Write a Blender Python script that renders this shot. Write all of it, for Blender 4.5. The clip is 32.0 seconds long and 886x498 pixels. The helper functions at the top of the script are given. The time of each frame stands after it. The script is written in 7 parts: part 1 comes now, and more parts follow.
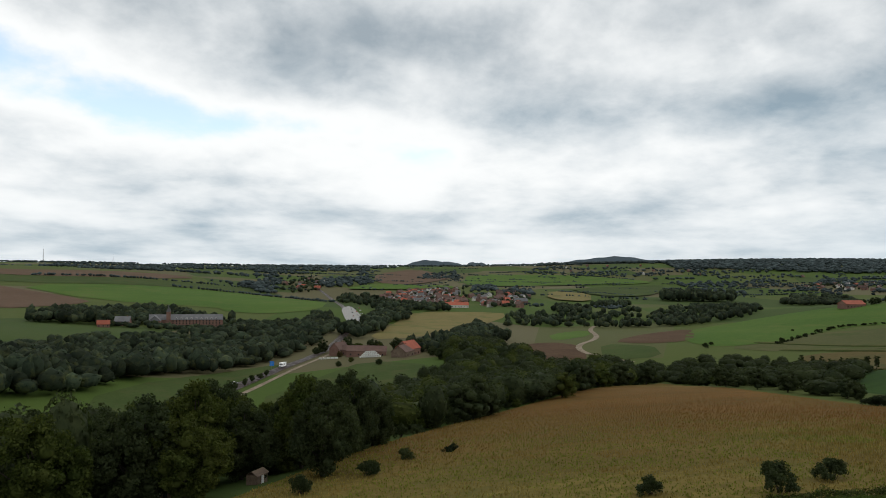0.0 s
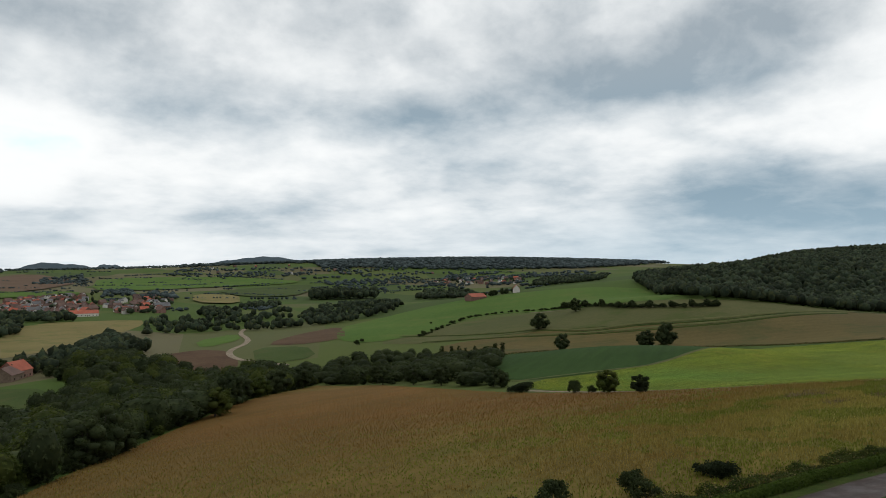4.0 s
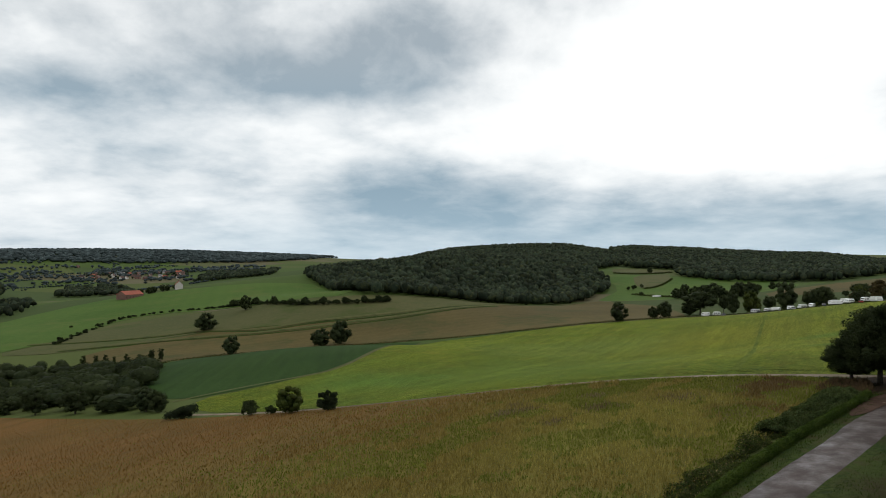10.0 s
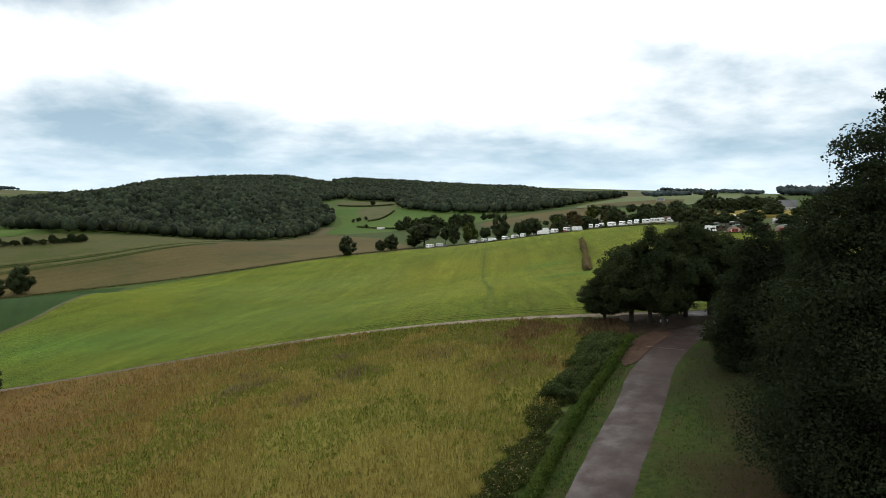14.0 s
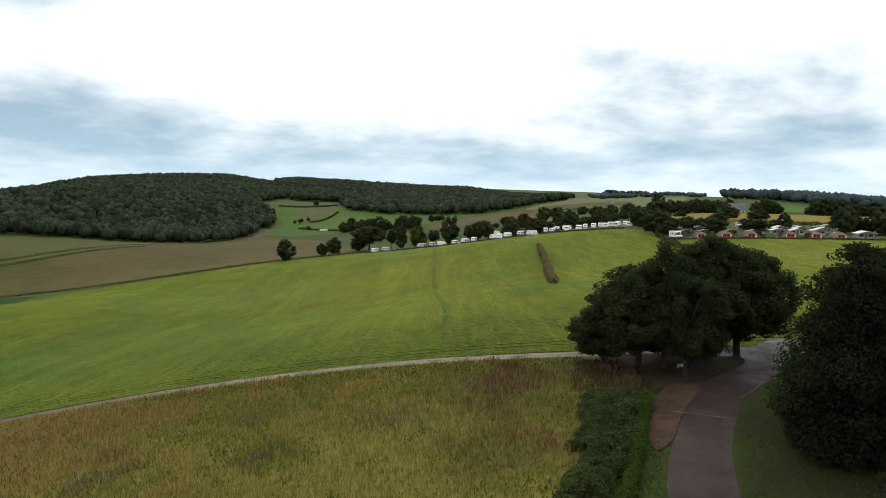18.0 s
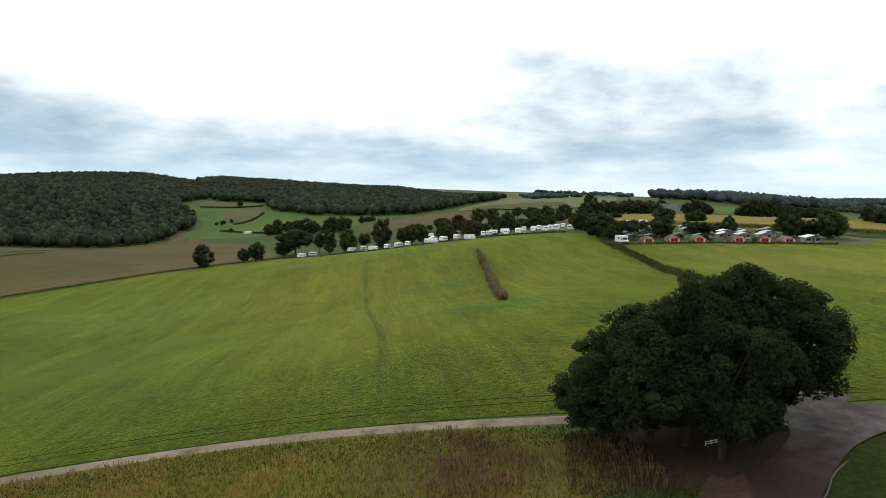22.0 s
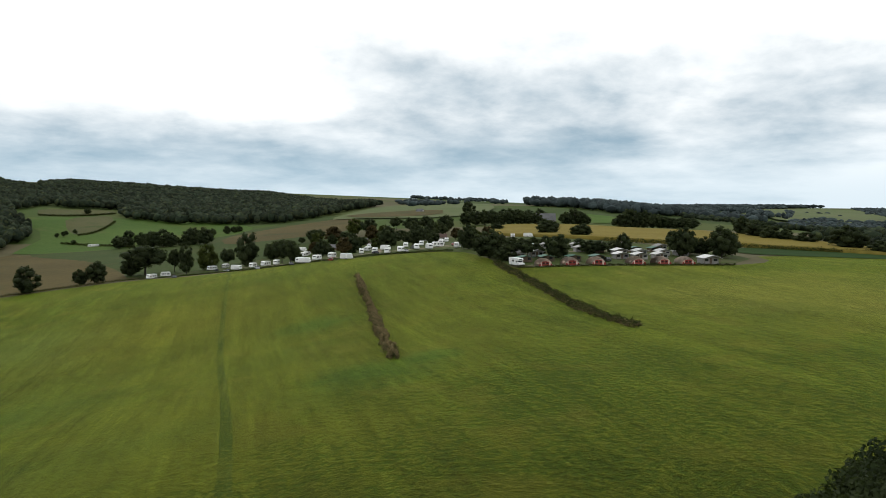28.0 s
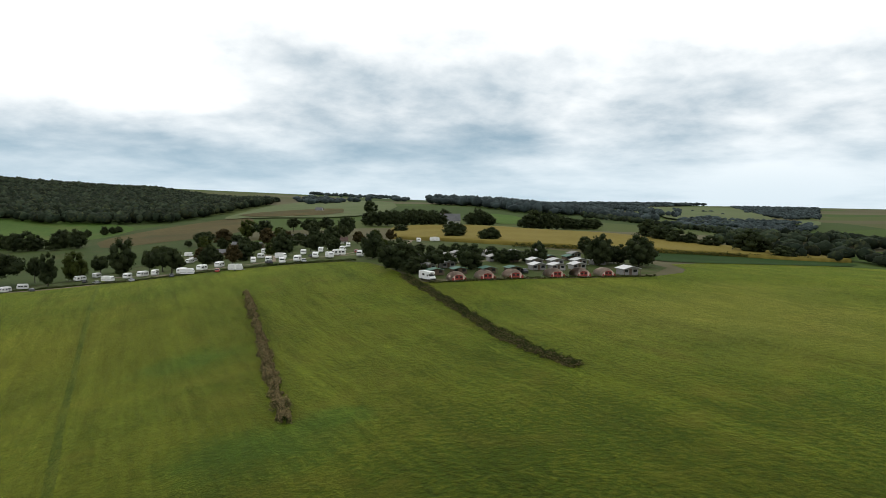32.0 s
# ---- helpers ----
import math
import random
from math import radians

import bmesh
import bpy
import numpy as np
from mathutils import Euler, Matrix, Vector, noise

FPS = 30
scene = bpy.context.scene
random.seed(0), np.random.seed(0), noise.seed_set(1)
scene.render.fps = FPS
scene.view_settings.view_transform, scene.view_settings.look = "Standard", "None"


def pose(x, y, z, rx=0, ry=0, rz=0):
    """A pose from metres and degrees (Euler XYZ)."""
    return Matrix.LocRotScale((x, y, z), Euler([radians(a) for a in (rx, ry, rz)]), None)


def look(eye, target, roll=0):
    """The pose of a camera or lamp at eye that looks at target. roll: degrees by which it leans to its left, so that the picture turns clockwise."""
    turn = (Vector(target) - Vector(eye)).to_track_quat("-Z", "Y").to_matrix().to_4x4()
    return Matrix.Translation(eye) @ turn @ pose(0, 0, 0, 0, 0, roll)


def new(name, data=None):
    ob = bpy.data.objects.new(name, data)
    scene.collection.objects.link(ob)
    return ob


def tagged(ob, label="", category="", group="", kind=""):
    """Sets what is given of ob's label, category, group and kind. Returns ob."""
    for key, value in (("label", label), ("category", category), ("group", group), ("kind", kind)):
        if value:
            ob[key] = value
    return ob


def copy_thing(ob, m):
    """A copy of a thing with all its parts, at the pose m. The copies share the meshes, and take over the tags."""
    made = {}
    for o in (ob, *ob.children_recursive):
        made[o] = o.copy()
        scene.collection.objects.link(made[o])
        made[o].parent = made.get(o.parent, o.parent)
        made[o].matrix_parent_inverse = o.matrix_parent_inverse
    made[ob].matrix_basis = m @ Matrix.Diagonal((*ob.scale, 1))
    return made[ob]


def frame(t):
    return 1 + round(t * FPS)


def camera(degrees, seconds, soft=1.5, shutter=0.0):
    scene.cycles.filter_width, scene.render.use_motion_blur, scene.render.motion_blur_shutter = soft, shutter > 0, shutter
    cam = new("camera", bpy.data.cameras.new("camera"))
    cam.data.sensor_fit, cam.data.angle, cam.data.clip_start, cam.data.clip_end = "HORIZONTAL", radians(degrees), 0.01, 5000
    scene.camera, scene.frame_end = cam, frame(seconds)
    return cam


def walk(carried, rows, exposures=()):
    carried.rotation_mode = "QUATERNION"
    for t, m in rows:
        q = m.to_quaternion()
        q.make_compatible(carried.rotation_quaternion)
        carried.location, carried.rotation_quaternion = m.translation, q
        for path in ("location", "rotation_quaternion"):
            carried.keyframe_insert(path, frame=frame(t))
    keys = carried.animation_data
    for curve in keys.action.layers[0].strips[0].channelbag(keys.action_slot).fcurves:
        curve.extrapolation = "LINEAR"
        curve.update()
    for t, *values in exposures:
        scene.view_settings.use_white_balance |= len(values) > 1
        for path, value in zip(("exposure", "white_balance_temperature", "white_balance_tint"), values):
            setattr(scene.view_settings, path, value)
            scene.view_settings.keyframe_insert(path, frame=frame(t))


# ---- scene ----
# ---- camera: seconds, x, y, z, heading (clockwise from +y), pitch, roll ----
cam = camera(64.71, 32.0, soft=0.6)
PATH = [
    (0, 0.00, -0.00, 16.21, 0.007, 1.833, 1.024),
    (0.5, -0.23, 3.16, 16.05, 3.382, 1.862, 0.792),
    (1, -0.44, 6.23, 15.93, 7.066, 1.873, 0.592),
    (1.5, -0.57, 9.15, 15.82, 10.516, 1.886, 0.398),
    (2, -0.52, 11.98, 15.77, 14.074, 1.892, 0.207),
    (2.5, -0.25, 14.75, 15.73, 17.453, 1.949, 0.143),
    (3, 0.38, 17.50, 15.86, 21.085, 2.037, 0.088),
    (3.5, 1.11, 20.22, 16.04, 24.636, 2.058, -0.014),
    (4, 1.87, 22.94, 16.16, 28.295, 2.076, -0.150),
    (4.5, 2.71, 25.47, 16.12, 31.085, 2.149, -0.183),
    (6.5, 7.10, 33.93, 16.97, 42.385, 2.326, -0.215),
    (7, 8.45, 35.82, 17.13, 44.011, 2.395, -0.151),
    (7.5, 9.85, 37.74, 17.19, 45.587, 2.446, -0.137),
    (8, 11.44, 39.61, 17.29, 47.185, 2.502, -0.088),
    (8.5, 13.17, 41.44, 17.34, 48.703, 2.538, -0.024),
    (9, 14.85, 43.28, 17.48, 50.373, 2.543, 0.009),
    (9.5, 16.63, 45.22, 17.62, 52.085, 2.561, 0.060),
    (10, 18.58, 47.15, 17.67, 54.909, 1.560, 0.043),
    (10.5, 20.68, 48.91, 17.76, 57.691, 0.104, 0.002),
    (11, 22.89, 50.55, 17.92, 60.518, -1.450, -0.063),
    (11.5, 25.11, 52.12, 17.98, 63.367, -2.149, -0.060),
    (12, 27.42, 53.61, 18.05, 66.330, -2.850, -0.137),
    (12.5, 29.84, 55.01, 18.12, 69.257, -3.499, -0.164),
    (13, 32.29, 56.44, 18.25, 72.464, -3.942, -0.202),
    (13.5, 34.61, 57.68, 18.38, 75.043, -3.989, -0.172),
    (14, 37.05, 58.88, 18.52, 77.356, -4.017, -0.164),
    (14.5, 39.45, 59.92, 18.64, 78.747, -3.995, -0.089),
    (16.5, 53.82, 62.73, 18.55, 80.009, -3.737, 0.161),
    (17, 57.01, 63.51, 18.71, 80.605, -3.806, 0.193),
    (17.5, 60.06, 64.23, 18.84, 81.146, -3.882, 0.182),
    (18, 63.22, 64.93, 18.95, 81.787, -3.960, 0.218),
    (18.5, 66.39, 65.59, 19.07, 82.463, -4.011, 0.208),
    (19, 69.47, 66.20, 19.29, 83.095, -4.074, 0.191),
    (19.5, 72.35, 66.77, 19.47, 83.692, -4.140, 0.212),
    (20, 75.13, 67.33, 19.66, 84.393, -4.168, 0.204),
    (20.5, 77.85, 67.69, 19.79, 85.055, -4.130, 0.155),
    (21, 80.64, 68.09, 20.00, 85.778, -4.117, 0.170),
    (21.5, 83.40, 68.49, 20.12, 86.585, -4.038, 0.160),
    (22, 86.19, 68.88, 20.34, 87.471, -3.992, 0.186),
    (22.5, 89.01, 69.21, 20.55, 88.272, -3.908, 0.164),
    (23, 91.77, 69.50, 20.95, 89.028, -3.880, 0.163),
    (23.5, 94.46, 69.79, 21.33, 89.756, -3.839, 0.150),
    (24, 97.16, 70.06, 21.74, 90.536, -3.788, 0.164),
    (24.5, 99.64, 70.19, 22.08, 91.298, -3.730, 0.165),
    (25, 102.35, 70.26, 22.41, 92.181, -3.667, 0.192),
    (25.5, 105.08, 70.35, 22.80, 93.123, -3.644, 0.223),
    (27.5, 116.86, 70.13, 24.77, 96.810, -3.615, 0.276),
    (28, 119.91, 69.97, 25.28, 97.680, -3.622, 0.346),
    (28.5, 123.05, 69.76, 25.81, 98.635, -3.636, 0.435),
    (29, 126.08, 69.59, 26.43, 99.594, -3.696, 0.469),
    (29.5, 129.01, 69.40, 27.08, 100.588, -3.715, 0.490),
    (30, 131.97, 69.11, 27.65, 101.596, -3.776, 0.524),
    (30.5, 135.14, 68.57, 28.03, 102.583, -3.780, 0.582),
    (31, 138.37, 68.05, 28.39, 103.582, -3.800, 0.607),
    (31.5, 141.55, 67.64, 28.76, 104.676, -3.828, 0.644),
    (32, 144.63, 67.22, 28.97, 105.812, -3.891, 0.620),
]
walk(cam, [(t, pose(x, y, z, 90 + pitch, 0, -heading) @ pose(0, 0, 0, 0, 0, roll)) for t, x, y, z, heading, pitch, roll in PATH],
     [(0, -0.24), (9, -0.22), (12, 0.1), (14, 0.3), (19, 0.28), (22, 0.26), (25, 0.14), (28, 0.0), (32, -0.02)])
# ---- path end ----

# ---- light: overcast sky with broken cloud, weak sun behind it ----
SUN_HEADING, SUN_HEIGHT = 78.0, 38.0
world = bpy.data.worlds.new("world")
scene.world = world
world.use_nodes = True


def sky_nodes():
    nt = world.node_tree
    N, L = nt.nodes, nt.links
    N.clear()

    def node(kind, **kw):
        n = N.new(kind)
        for k, v in kw.items():
            if k == "op":
                n.operation = v
            elif k == "blend":
                n.blend_type = v
            else:
                n.inputs[k].default_value = v
        return n

    def math_(op, a, b=None, clamp=False):
        n = N.new("ShaderNodeMath")
        n.operation, n.use_clamp = op, clamp
        for i, v in enumerate((a, b)):
            if v is None:
                continue
            if isinstance(v, (int, float)):
                n.inputs[i].default_value = v
            else:
                L.new(v, n.inputs[i])
        return n.outputs[0]

    def ramp(v, lo, hi):
        n = N.new("ShaderNodeMapRange")
        n.interpolation_type = "SMOOTHSTEP"
        L.new(v, n.inputs["Value"])
        n.inputs["From Min"].default_value, n.inputs["From Max"].default_value = lo, hi
        return n.outputs["Result"]

    def mix(f, a, b):
        n = N.new("ShaderNodeMix")
        n.data_type = "RGBA"
        for i, v in ((0, f), (6, a), (7, b)):
            if isinstance(v, tuple):
                n.inputs[i].default_value = (*v, 1)
            elif isinstance(v, (int, float)):
                n.inputs[i].default_value = v
            else:
                L.new(v, n.inputs[i])
        return n.outputs[2]

    way = N.new("ShaderNodeTexCoord").outputs["Generated"]
    sep = N.new("ShaderNodeSeparateXYZ")
    L.new(way, sep.inputs[0])
    up = math_("MAXIMUM", sep.outputs[2], 0.0)
    # cloud banks: lumps about twice as wide as high, flatter towards the horizon
    rise = math_("MULTIPLY", math_("LOGARITHM", math_("ADD", up, 0.10), 2.718), 0.62)
    lay = N.new("ShaderNodeCombineXYZ")
    L.new(sep.outputs[0], lay.inputs[0]), L.new(sep.outputs[1], lay.inputs[1]), L.new(rise, lay.inputs[2])

    def noise_(scale, detail, rough, off, distort=0.0):
        m = N.new("ShaderNodeMapping")
        m.inputs["Location"].default_value = off
        L.new(lay.outputs[0], m.inputs[0])
        n = N.new("ShaderNodeTexNoise")
        n.inputs["Scale"].default_value, n.inputs["Detail"].default_value = scale, detail
        n.inputs["Roughness"].default_value, n.inputs["Distortion"].default_value = rough, distort
        L.new(m.outputs[0], n.inputs[0])
        return n.outputs[0]

    big = noise_(2.4, 3, 0.5, (3.1, 1.7, 0.0))
    fine = noise_(6.0, 7, 0.53, (7.3, 2.2, 4.0), 0.12)
    puff = noise_(15.0, 6, 0.55, (1.3, 5.2, 2.0), 0.2)
    thick = math_("ADD", math_("ADD", math_("MULTIPLY", big, 0.36), math_("MULTIPLY", fine, 0.54)), math_("MULTIPLY", math_("SUBTRACT", puff, 0.5), 0.18))
    thick = math_("ADD", thick, 0.03)

    # masses of thicker and of thin cloud: heading, height, half-width across, half-height, how much
    def mass(heading, height, wide, tall, much):
        a = radians(heading)
        side = math_("ADD", math_("MULTIPLY", sep.outputs[0], math.cos(a)), math_("MULTIPLY", sep.outputs[1], -math.sin(a)))
        ahead = math_("ADD", math_("MULTIPLY", sep.outputs[0], math.sin(a)), math_("MULTIPLY", sep.outputs[1], math.cos(a)))
        u = math_("DIVIDE", side, math.tan(radians(wide)))
        v = math_("DIVIDE", math_("SUBTRACT", sep.outputs[2], math.sin(radians(height))), math.sin(radians(tall)))
        d = math_("ADD", math_("MULTIPLY", u, u), math_("MULTIPLY", v, v))
        bell = math_("POWER", 2.718, math_("MULTIPLY", d, -1.0))
        return math_("MULTIPLY", math_("MULTIPLY", bell, math_("MAXIMUM", ahead, 0.0)), much)

    for row in CLOUD_MASSES:
        thick = math_("ADD", thick, mass(*row))
    curl = noise_(10.0, 7, 0.6, (4.1, 8.7, 1.0), 0.3)
    dark = math_("MULTIPLY", ramp(thick, 0.345, 0.80), math_("ADD", math_("MULTIPLY", curl, 0.8), 0.58))
    gap = ramp(thick, 0.36, 0.20)
    sky = N.new("ShaderNodeTexSky")
    sky.sky_type, sky.sun_disc = "NISHITA", False
    sky.sun_elevation, sky.sun_rotation = radians(SUN_HEIGHT), radians(SUN_HEADING)
    blue = N.new("ShaderNodeVectorMath")
    blue.operation = "SCALE"
    blue.inputs["Scale"].default_value = 0.30
    L.new(sky.outputs[0], blue.inputs[0])
    cloud = mix(dark, CLOUD_BRIGHT, mix(math_("MULTIPLY", ramp(up, 0.15, 0.33), 0.8), CLOUD_DARK, CLOUD_GREY))
    low = ramp(up, 0.13, 0.0)
    cloud = mix(math_("MULTIPLY", low, math_("ADD", math_("MULTIPLY", ramp(sep.outputs[0], 0.35, 0.75), 0.45), 0.15)), cloud, CLOUD_LOW)
    seen = mix(math_("MULTIPLY", math_("MULTIPLY", gap, ramp(up, 0.10, 0.17)), GAP_BLUE), cloud, blue.outputs[0])
    back = N.new("ShaderNodeBackground")
    L.new(seen, back.inputs[0])
    back.inputs[1].default_value = SKY_STRENGTH
    out = N.new("ShaderNodeOutputWorld")
    L.new(back.outputs[0], out.inputs[0])


SKY_STRENGTH, GAP_BLUE = 1.0, 0.75
CLOUD_BRIGHT, CLOUD_DARK, CLOUD_LOW, CLOUD_GREY = (1.17, 1.19, 1.19), (0.32, 0.45, 0.55), (0.50, 0.68, 0.80), (0.44, 0.50, 0.55)
CLOUD_MASSES = [
    (10, 18, 45, 5, 0.10), (5, 15, 40, 9, 0.07), (-20, 20, 16, 4, 0.08), (-8, 19, 18, 3.5, 0.07), (25, 13, 9, 2.2, 0.15), (10, 14, 14, 2.5, 0.07), (-3, 4.6, 8, 0.9, 0.09),
    (-24, 6.5, 10, 1.6, 0.06), (-36, 15, 10, 2.2, -0.30), (-24, 12, 9, 1.8, -0.24), (-11, 11.5, 9, 1.5, -0.16), (0, 9, 9, 1.8, -0.10), (-13, 8, 12, 2.4, -0.10),
    (28, 8, 12, 3.0, 0.06), (46, 17, 13, 4, 0.13), (34, 13, 9, 2, 0.08), (56, 5.5, 9, 3.2, 0.15), (50, 11, 10, 2.2, -0.13),
    (34, 5.5, 11, 2.2, -0.02), (72, 15, 11, 8, -0.18), (58, 4.0, 15, 2.4, 0.10), (47, 15.5, 8, 2, 0.08),
] + [
    (92, 4.2, 46, 3.0, 0.17), (70, 12, 12, 3, -0.14), (80, 11, 6, 5, -0.10), (82, 15, 3.5, 2, 0.08), (99, 7, 12, 2.4, 0.06),
    (118, 8.5, 15, 2.6, 0.07), (107, 13.3, 4, 0.9, 0.12), (98, 16, 18, 3.6, -0.18), (124, 16, 18, 3, -0.18), (131, 1.6, 6, 1.5, -0.26),
    (112, 3.2, 4, 0.6, -0.12), (50, 15.5, 6, 2, 0.08),
]
sky_nodes()
sun = new("sun", bpy.data.lights.new("sun", "SUN"))
sun.data.energy, sun.data.angle, sun.data.color = 0.6, radians(14), (1.0, 0.95, 0.88)
sun.matrix_world = look(
    (300 * math.sin(radians(SUN_HEADING)), 300 * math.cos(radians(SUN_HEADING)), 300 * math.tan(radians(SUN_HEIGHT))), (0, 0, 0))


# ---- materials ----
def surf(name, a, b, grain=1.5, patch=0.05, rough=0.9, bump=0.3, bump_scale=None, metal=0.0, world_space=True, c=None,
         rows=None, island=0.0, spec=None, each=0.0, mottle=0.5, sheen=None, streak=None, zones=(),
         wet=0.0, cells=None, mow=(), thin=0.0):
    """A procedural surface: two colours mixed by fine grain and broad patches (scales in cycles per metre), an optional third in
    blotches, optional drill rows (heading, spacing, strength), mowing lines (heading, spacing, length, strength), a tone that varies by
    cell, by island or by object, relief, and light passing through thin leaves."""
    m = bpy.data.materials.new(name)
    m.use_nodes = True
    nt = m.node_tree
    N, L = nt.nodes, nt.links
    bsdf = N["Principled BSDF"]
    bsdf.inputs["Roughness"].default_value, bsdf.inputs["Metallic"].default_value = rough, metal
    bsdf.inputs["Specular IOR Level"].default_value = (0.04 if world_space else 0.3) if spec is None else spec
    if sheen:
        bsdf.inputs["Sheen Weight"].default_value, bsdf.inputs["Sheen Roughness"].default_value = sheen[0], 0.34
    if world_space:
        where = N.new("ShaderNodeNewGeometry").outputs["Position"]
    else:
        where = N.new("ShaderNodeTexCoord").outputs["Object"]

    def noise_(scale, detail=4, rough_=0.6):
        n = N.new("ShaderNodeTexNoise")
        n.inputs["Scale"].default_value, n.inputs["Detail"].default_value, n.inputs["Roughness"].default_value = scale, detail, rough_
        L.new(where, n.inputs["Vector"])
        return n.outputs[0]

    def rng_(v, lo, hi, to_lo=0.0, to_hi=1.0):
        n = N.new("ShaderNodeMapRange")
        L.new(v, n.inputs[0])
        for i, q in enumerate((lo, hi, to_lo, to_hi)):
            n.inputs[i + 1].default_value = q
        return n.outputs[0]

    def mix(f, p, q, blend="MIX"):
        n = N.new("ShaderNodeMix")
        n.data_type, n.blend_type = "RGBA", blend
        for i, v in ((0, f), (6, p), (7, q)):
            if isinstance(v, tuple):
                n.inputs[i].default_value = (*v, 1)
            elif isinstance(v, (int, float)):
                n.inputs[i].default_value = v
            else:
                L.new(v, n.inputs[i])
        return n.outputs[2]

    fine, broad = noise_(grain, 6, 0.7), noise_(patch, 5, 0.6)
    add = N.new("ShaderNodeMath")
    add.operation = "ADD"
    L.new(rng_(fine, 0.3, 0.7, -mottle, mottle), add.inputs[0])
    L.new(rng_(broad, 0.32, 0.68), add.inputs[1])
    add.use_clamp = True
    col = mix(add.outputs[0], a, b)
    if c:
        col = mix(rng_(noise_(patch * 2.3, 6, 0.65), 0.52, 0.66, 0, 0.8), col, c)
    height = fine
    for x0, y0, reach, tint, much in zones:
        n = N.new("ShaderNodeVectorMath")
        n.operation = "DISTANCE"
        flat = N.new("ShaderNodeVectorMath")
        flat.operation = "MULTIPLY"
        L.new(where, flat.inputs[0])
        flat.inputs[1].default_value = (1, 1, 0)
        L.new(flat.outputs[0], n.inputs[0])
        n.inputs[1].default_value = (x0, y0, 0)
        w = N.new("ShaderNodeMath")
        w.operation = "MULTIPLY_ADD"
        L.new(noise_(1.6 / reach, 5, 0.65), w.inputs[0])
        w.inputs[1].default_value = reach * 1.5
        L.new(n.outputs["Value"], w.inputs[2])
        col = mix(rng_(w.outputs[0], reach * 1.9, reach * 1.1, 0, much), col, tint)
    for heading, across, along, much in (streak or ()):
        turn = N.new("ShaderNodeMapping")
        turn.inputs["Rotation"].default_value = (0, 0, radians(heading))
        L.new(where, turn.inputs[0])
        long_ = N.new("ShaderNodeMapping")
        long_.inputs["Scale"].default_value = (across, along, 0.0)
        L.new(turn.outputs[0], long_.inputs[0])
        n = N.new("ShaderNodeTexNoise")
        n.inputs["Scale"].default_value, n.inputs["Detail"].default_value, n.inputs["Roughness"].default_value = 1.0, 5, 0.62
        L.new(long_.outputs[0], n.inputs["Vector"])
        col = mix(rng_(n.outputs[0], 0.62, 0.36, 0, much), col, tuple(v * 0.42 for v in a))
    for heading, spacing, length, much in mow:
        turn = N.new("ShaderNodeMapping")
        turn.inputs["Rotation"].default_value = (0, 0, radians(heading))
        L.new(where, turn.inputs[0])
        long_ = N.new("ShaderNodeMapping")
        long_.inputs["Scale"].default_value = (1 / spacing, 1 / length, 0.0)
        L.new(turn.outputs[0], long_.inputs[0])
        n = N.new("ShaderNodeTexNoise")
        n.inputs["Scale"].default_value, n.inputs["Detail"].default_value, n.inputs["Roughness"].default_value = 1.0, 3, 0.6
        L.new(long_.outputs[0], n.inputs["Vector"])
        tone = N.new("ShaderNodeVectorMath")
        tone.operation = "SCALE"
        L.new(rng_(n.outputs[0], 0.36, 0.64, 1 - much, 1 + much), tone.inputs["Scale"])
        L.new(col, tone.inputs[0])
        col = tone.outputs[0]
    if cells:
        cell = N.new("ShaderNodeTexVoronoi")
        cell.inputs["Scale"].default_value = 1 / cells[0]
        L.new(where, cell.inputs["Vector"])
        pick = N.new("ShaderNodeSeparateColor")
        L.new(cell.outputs["Color"], pick.inputs[0])
        tone = N.new("ShaderNodeHueSaturation")
        L.new(rng_(pick.outputs[0], 0, 1, 1 - cells[1], 1 + cells[1]), tone.inputs["Value"])
        L.new(rng_(pick.outputs[1], 0, 1, 0.485, 0.515), tone.inputs["Hue"])
        L.new(col, tone.inputs["Color"])
        col = tone.outputs[0]
    if wet:
        L.new(rng_(noise_(0.35, 4, 0.6), 0.35, 0.62, rough - wet, rough), bsdf.inputs["Roughness"])
    if rows:
        heading, spacing, much = rows
        mp = N.new("ShaderNodeMapping")
        mp.inputs["Rotation"].default_value = (0, 0, radians(heading))
        L.new(where, mp.inputs[0])
        w = N.new("ShaderNodeTexWave")
        w.wave_type, w.bands_direction = "BANDS", "X"
        w.inputs["Scale"].default_value, w.inputs["Distortion"].default_value = 0.314 / spacing, 1.2
        w.inputs["Detail"].default_value, w.inputs["Detail Scale"].default_value = 3, 0.6
        L.new(mp.outputs[0], w.inputs[0])
        col = mix(rng_(w.outputs[1], 0, 1, 0, much), col, tuple(v * 0.55 for v in a))
    if island or each:
        src = N.new("ShaderNodeNewGeometry").outputs["Random Per Island"] if island else N.new("ShaderNodeObjectInfo").outputs["Random"]
        much = island or each
        g = N.new("ShaderNodeHueSaturation")
        L.new(rng_(src, 0, 1, 1 - much, 1 + much), g.inputs["Value"])
        L.new(col, g.inputs["Color"])
        col = g.outputs[0]
    L.new(col, bsdf.inputs["Base Color"])
    if sheen:
        glow = N.new("ShaderNodeVectorMath")
        glow.operation = "SCALE"
        glow.inputs["Scale"].default_value = sheen[1]
        L.new(col, glow.inputs[0])
        L.new(glow.outputs[0], bsdf.inputs["Sheen Tint"])
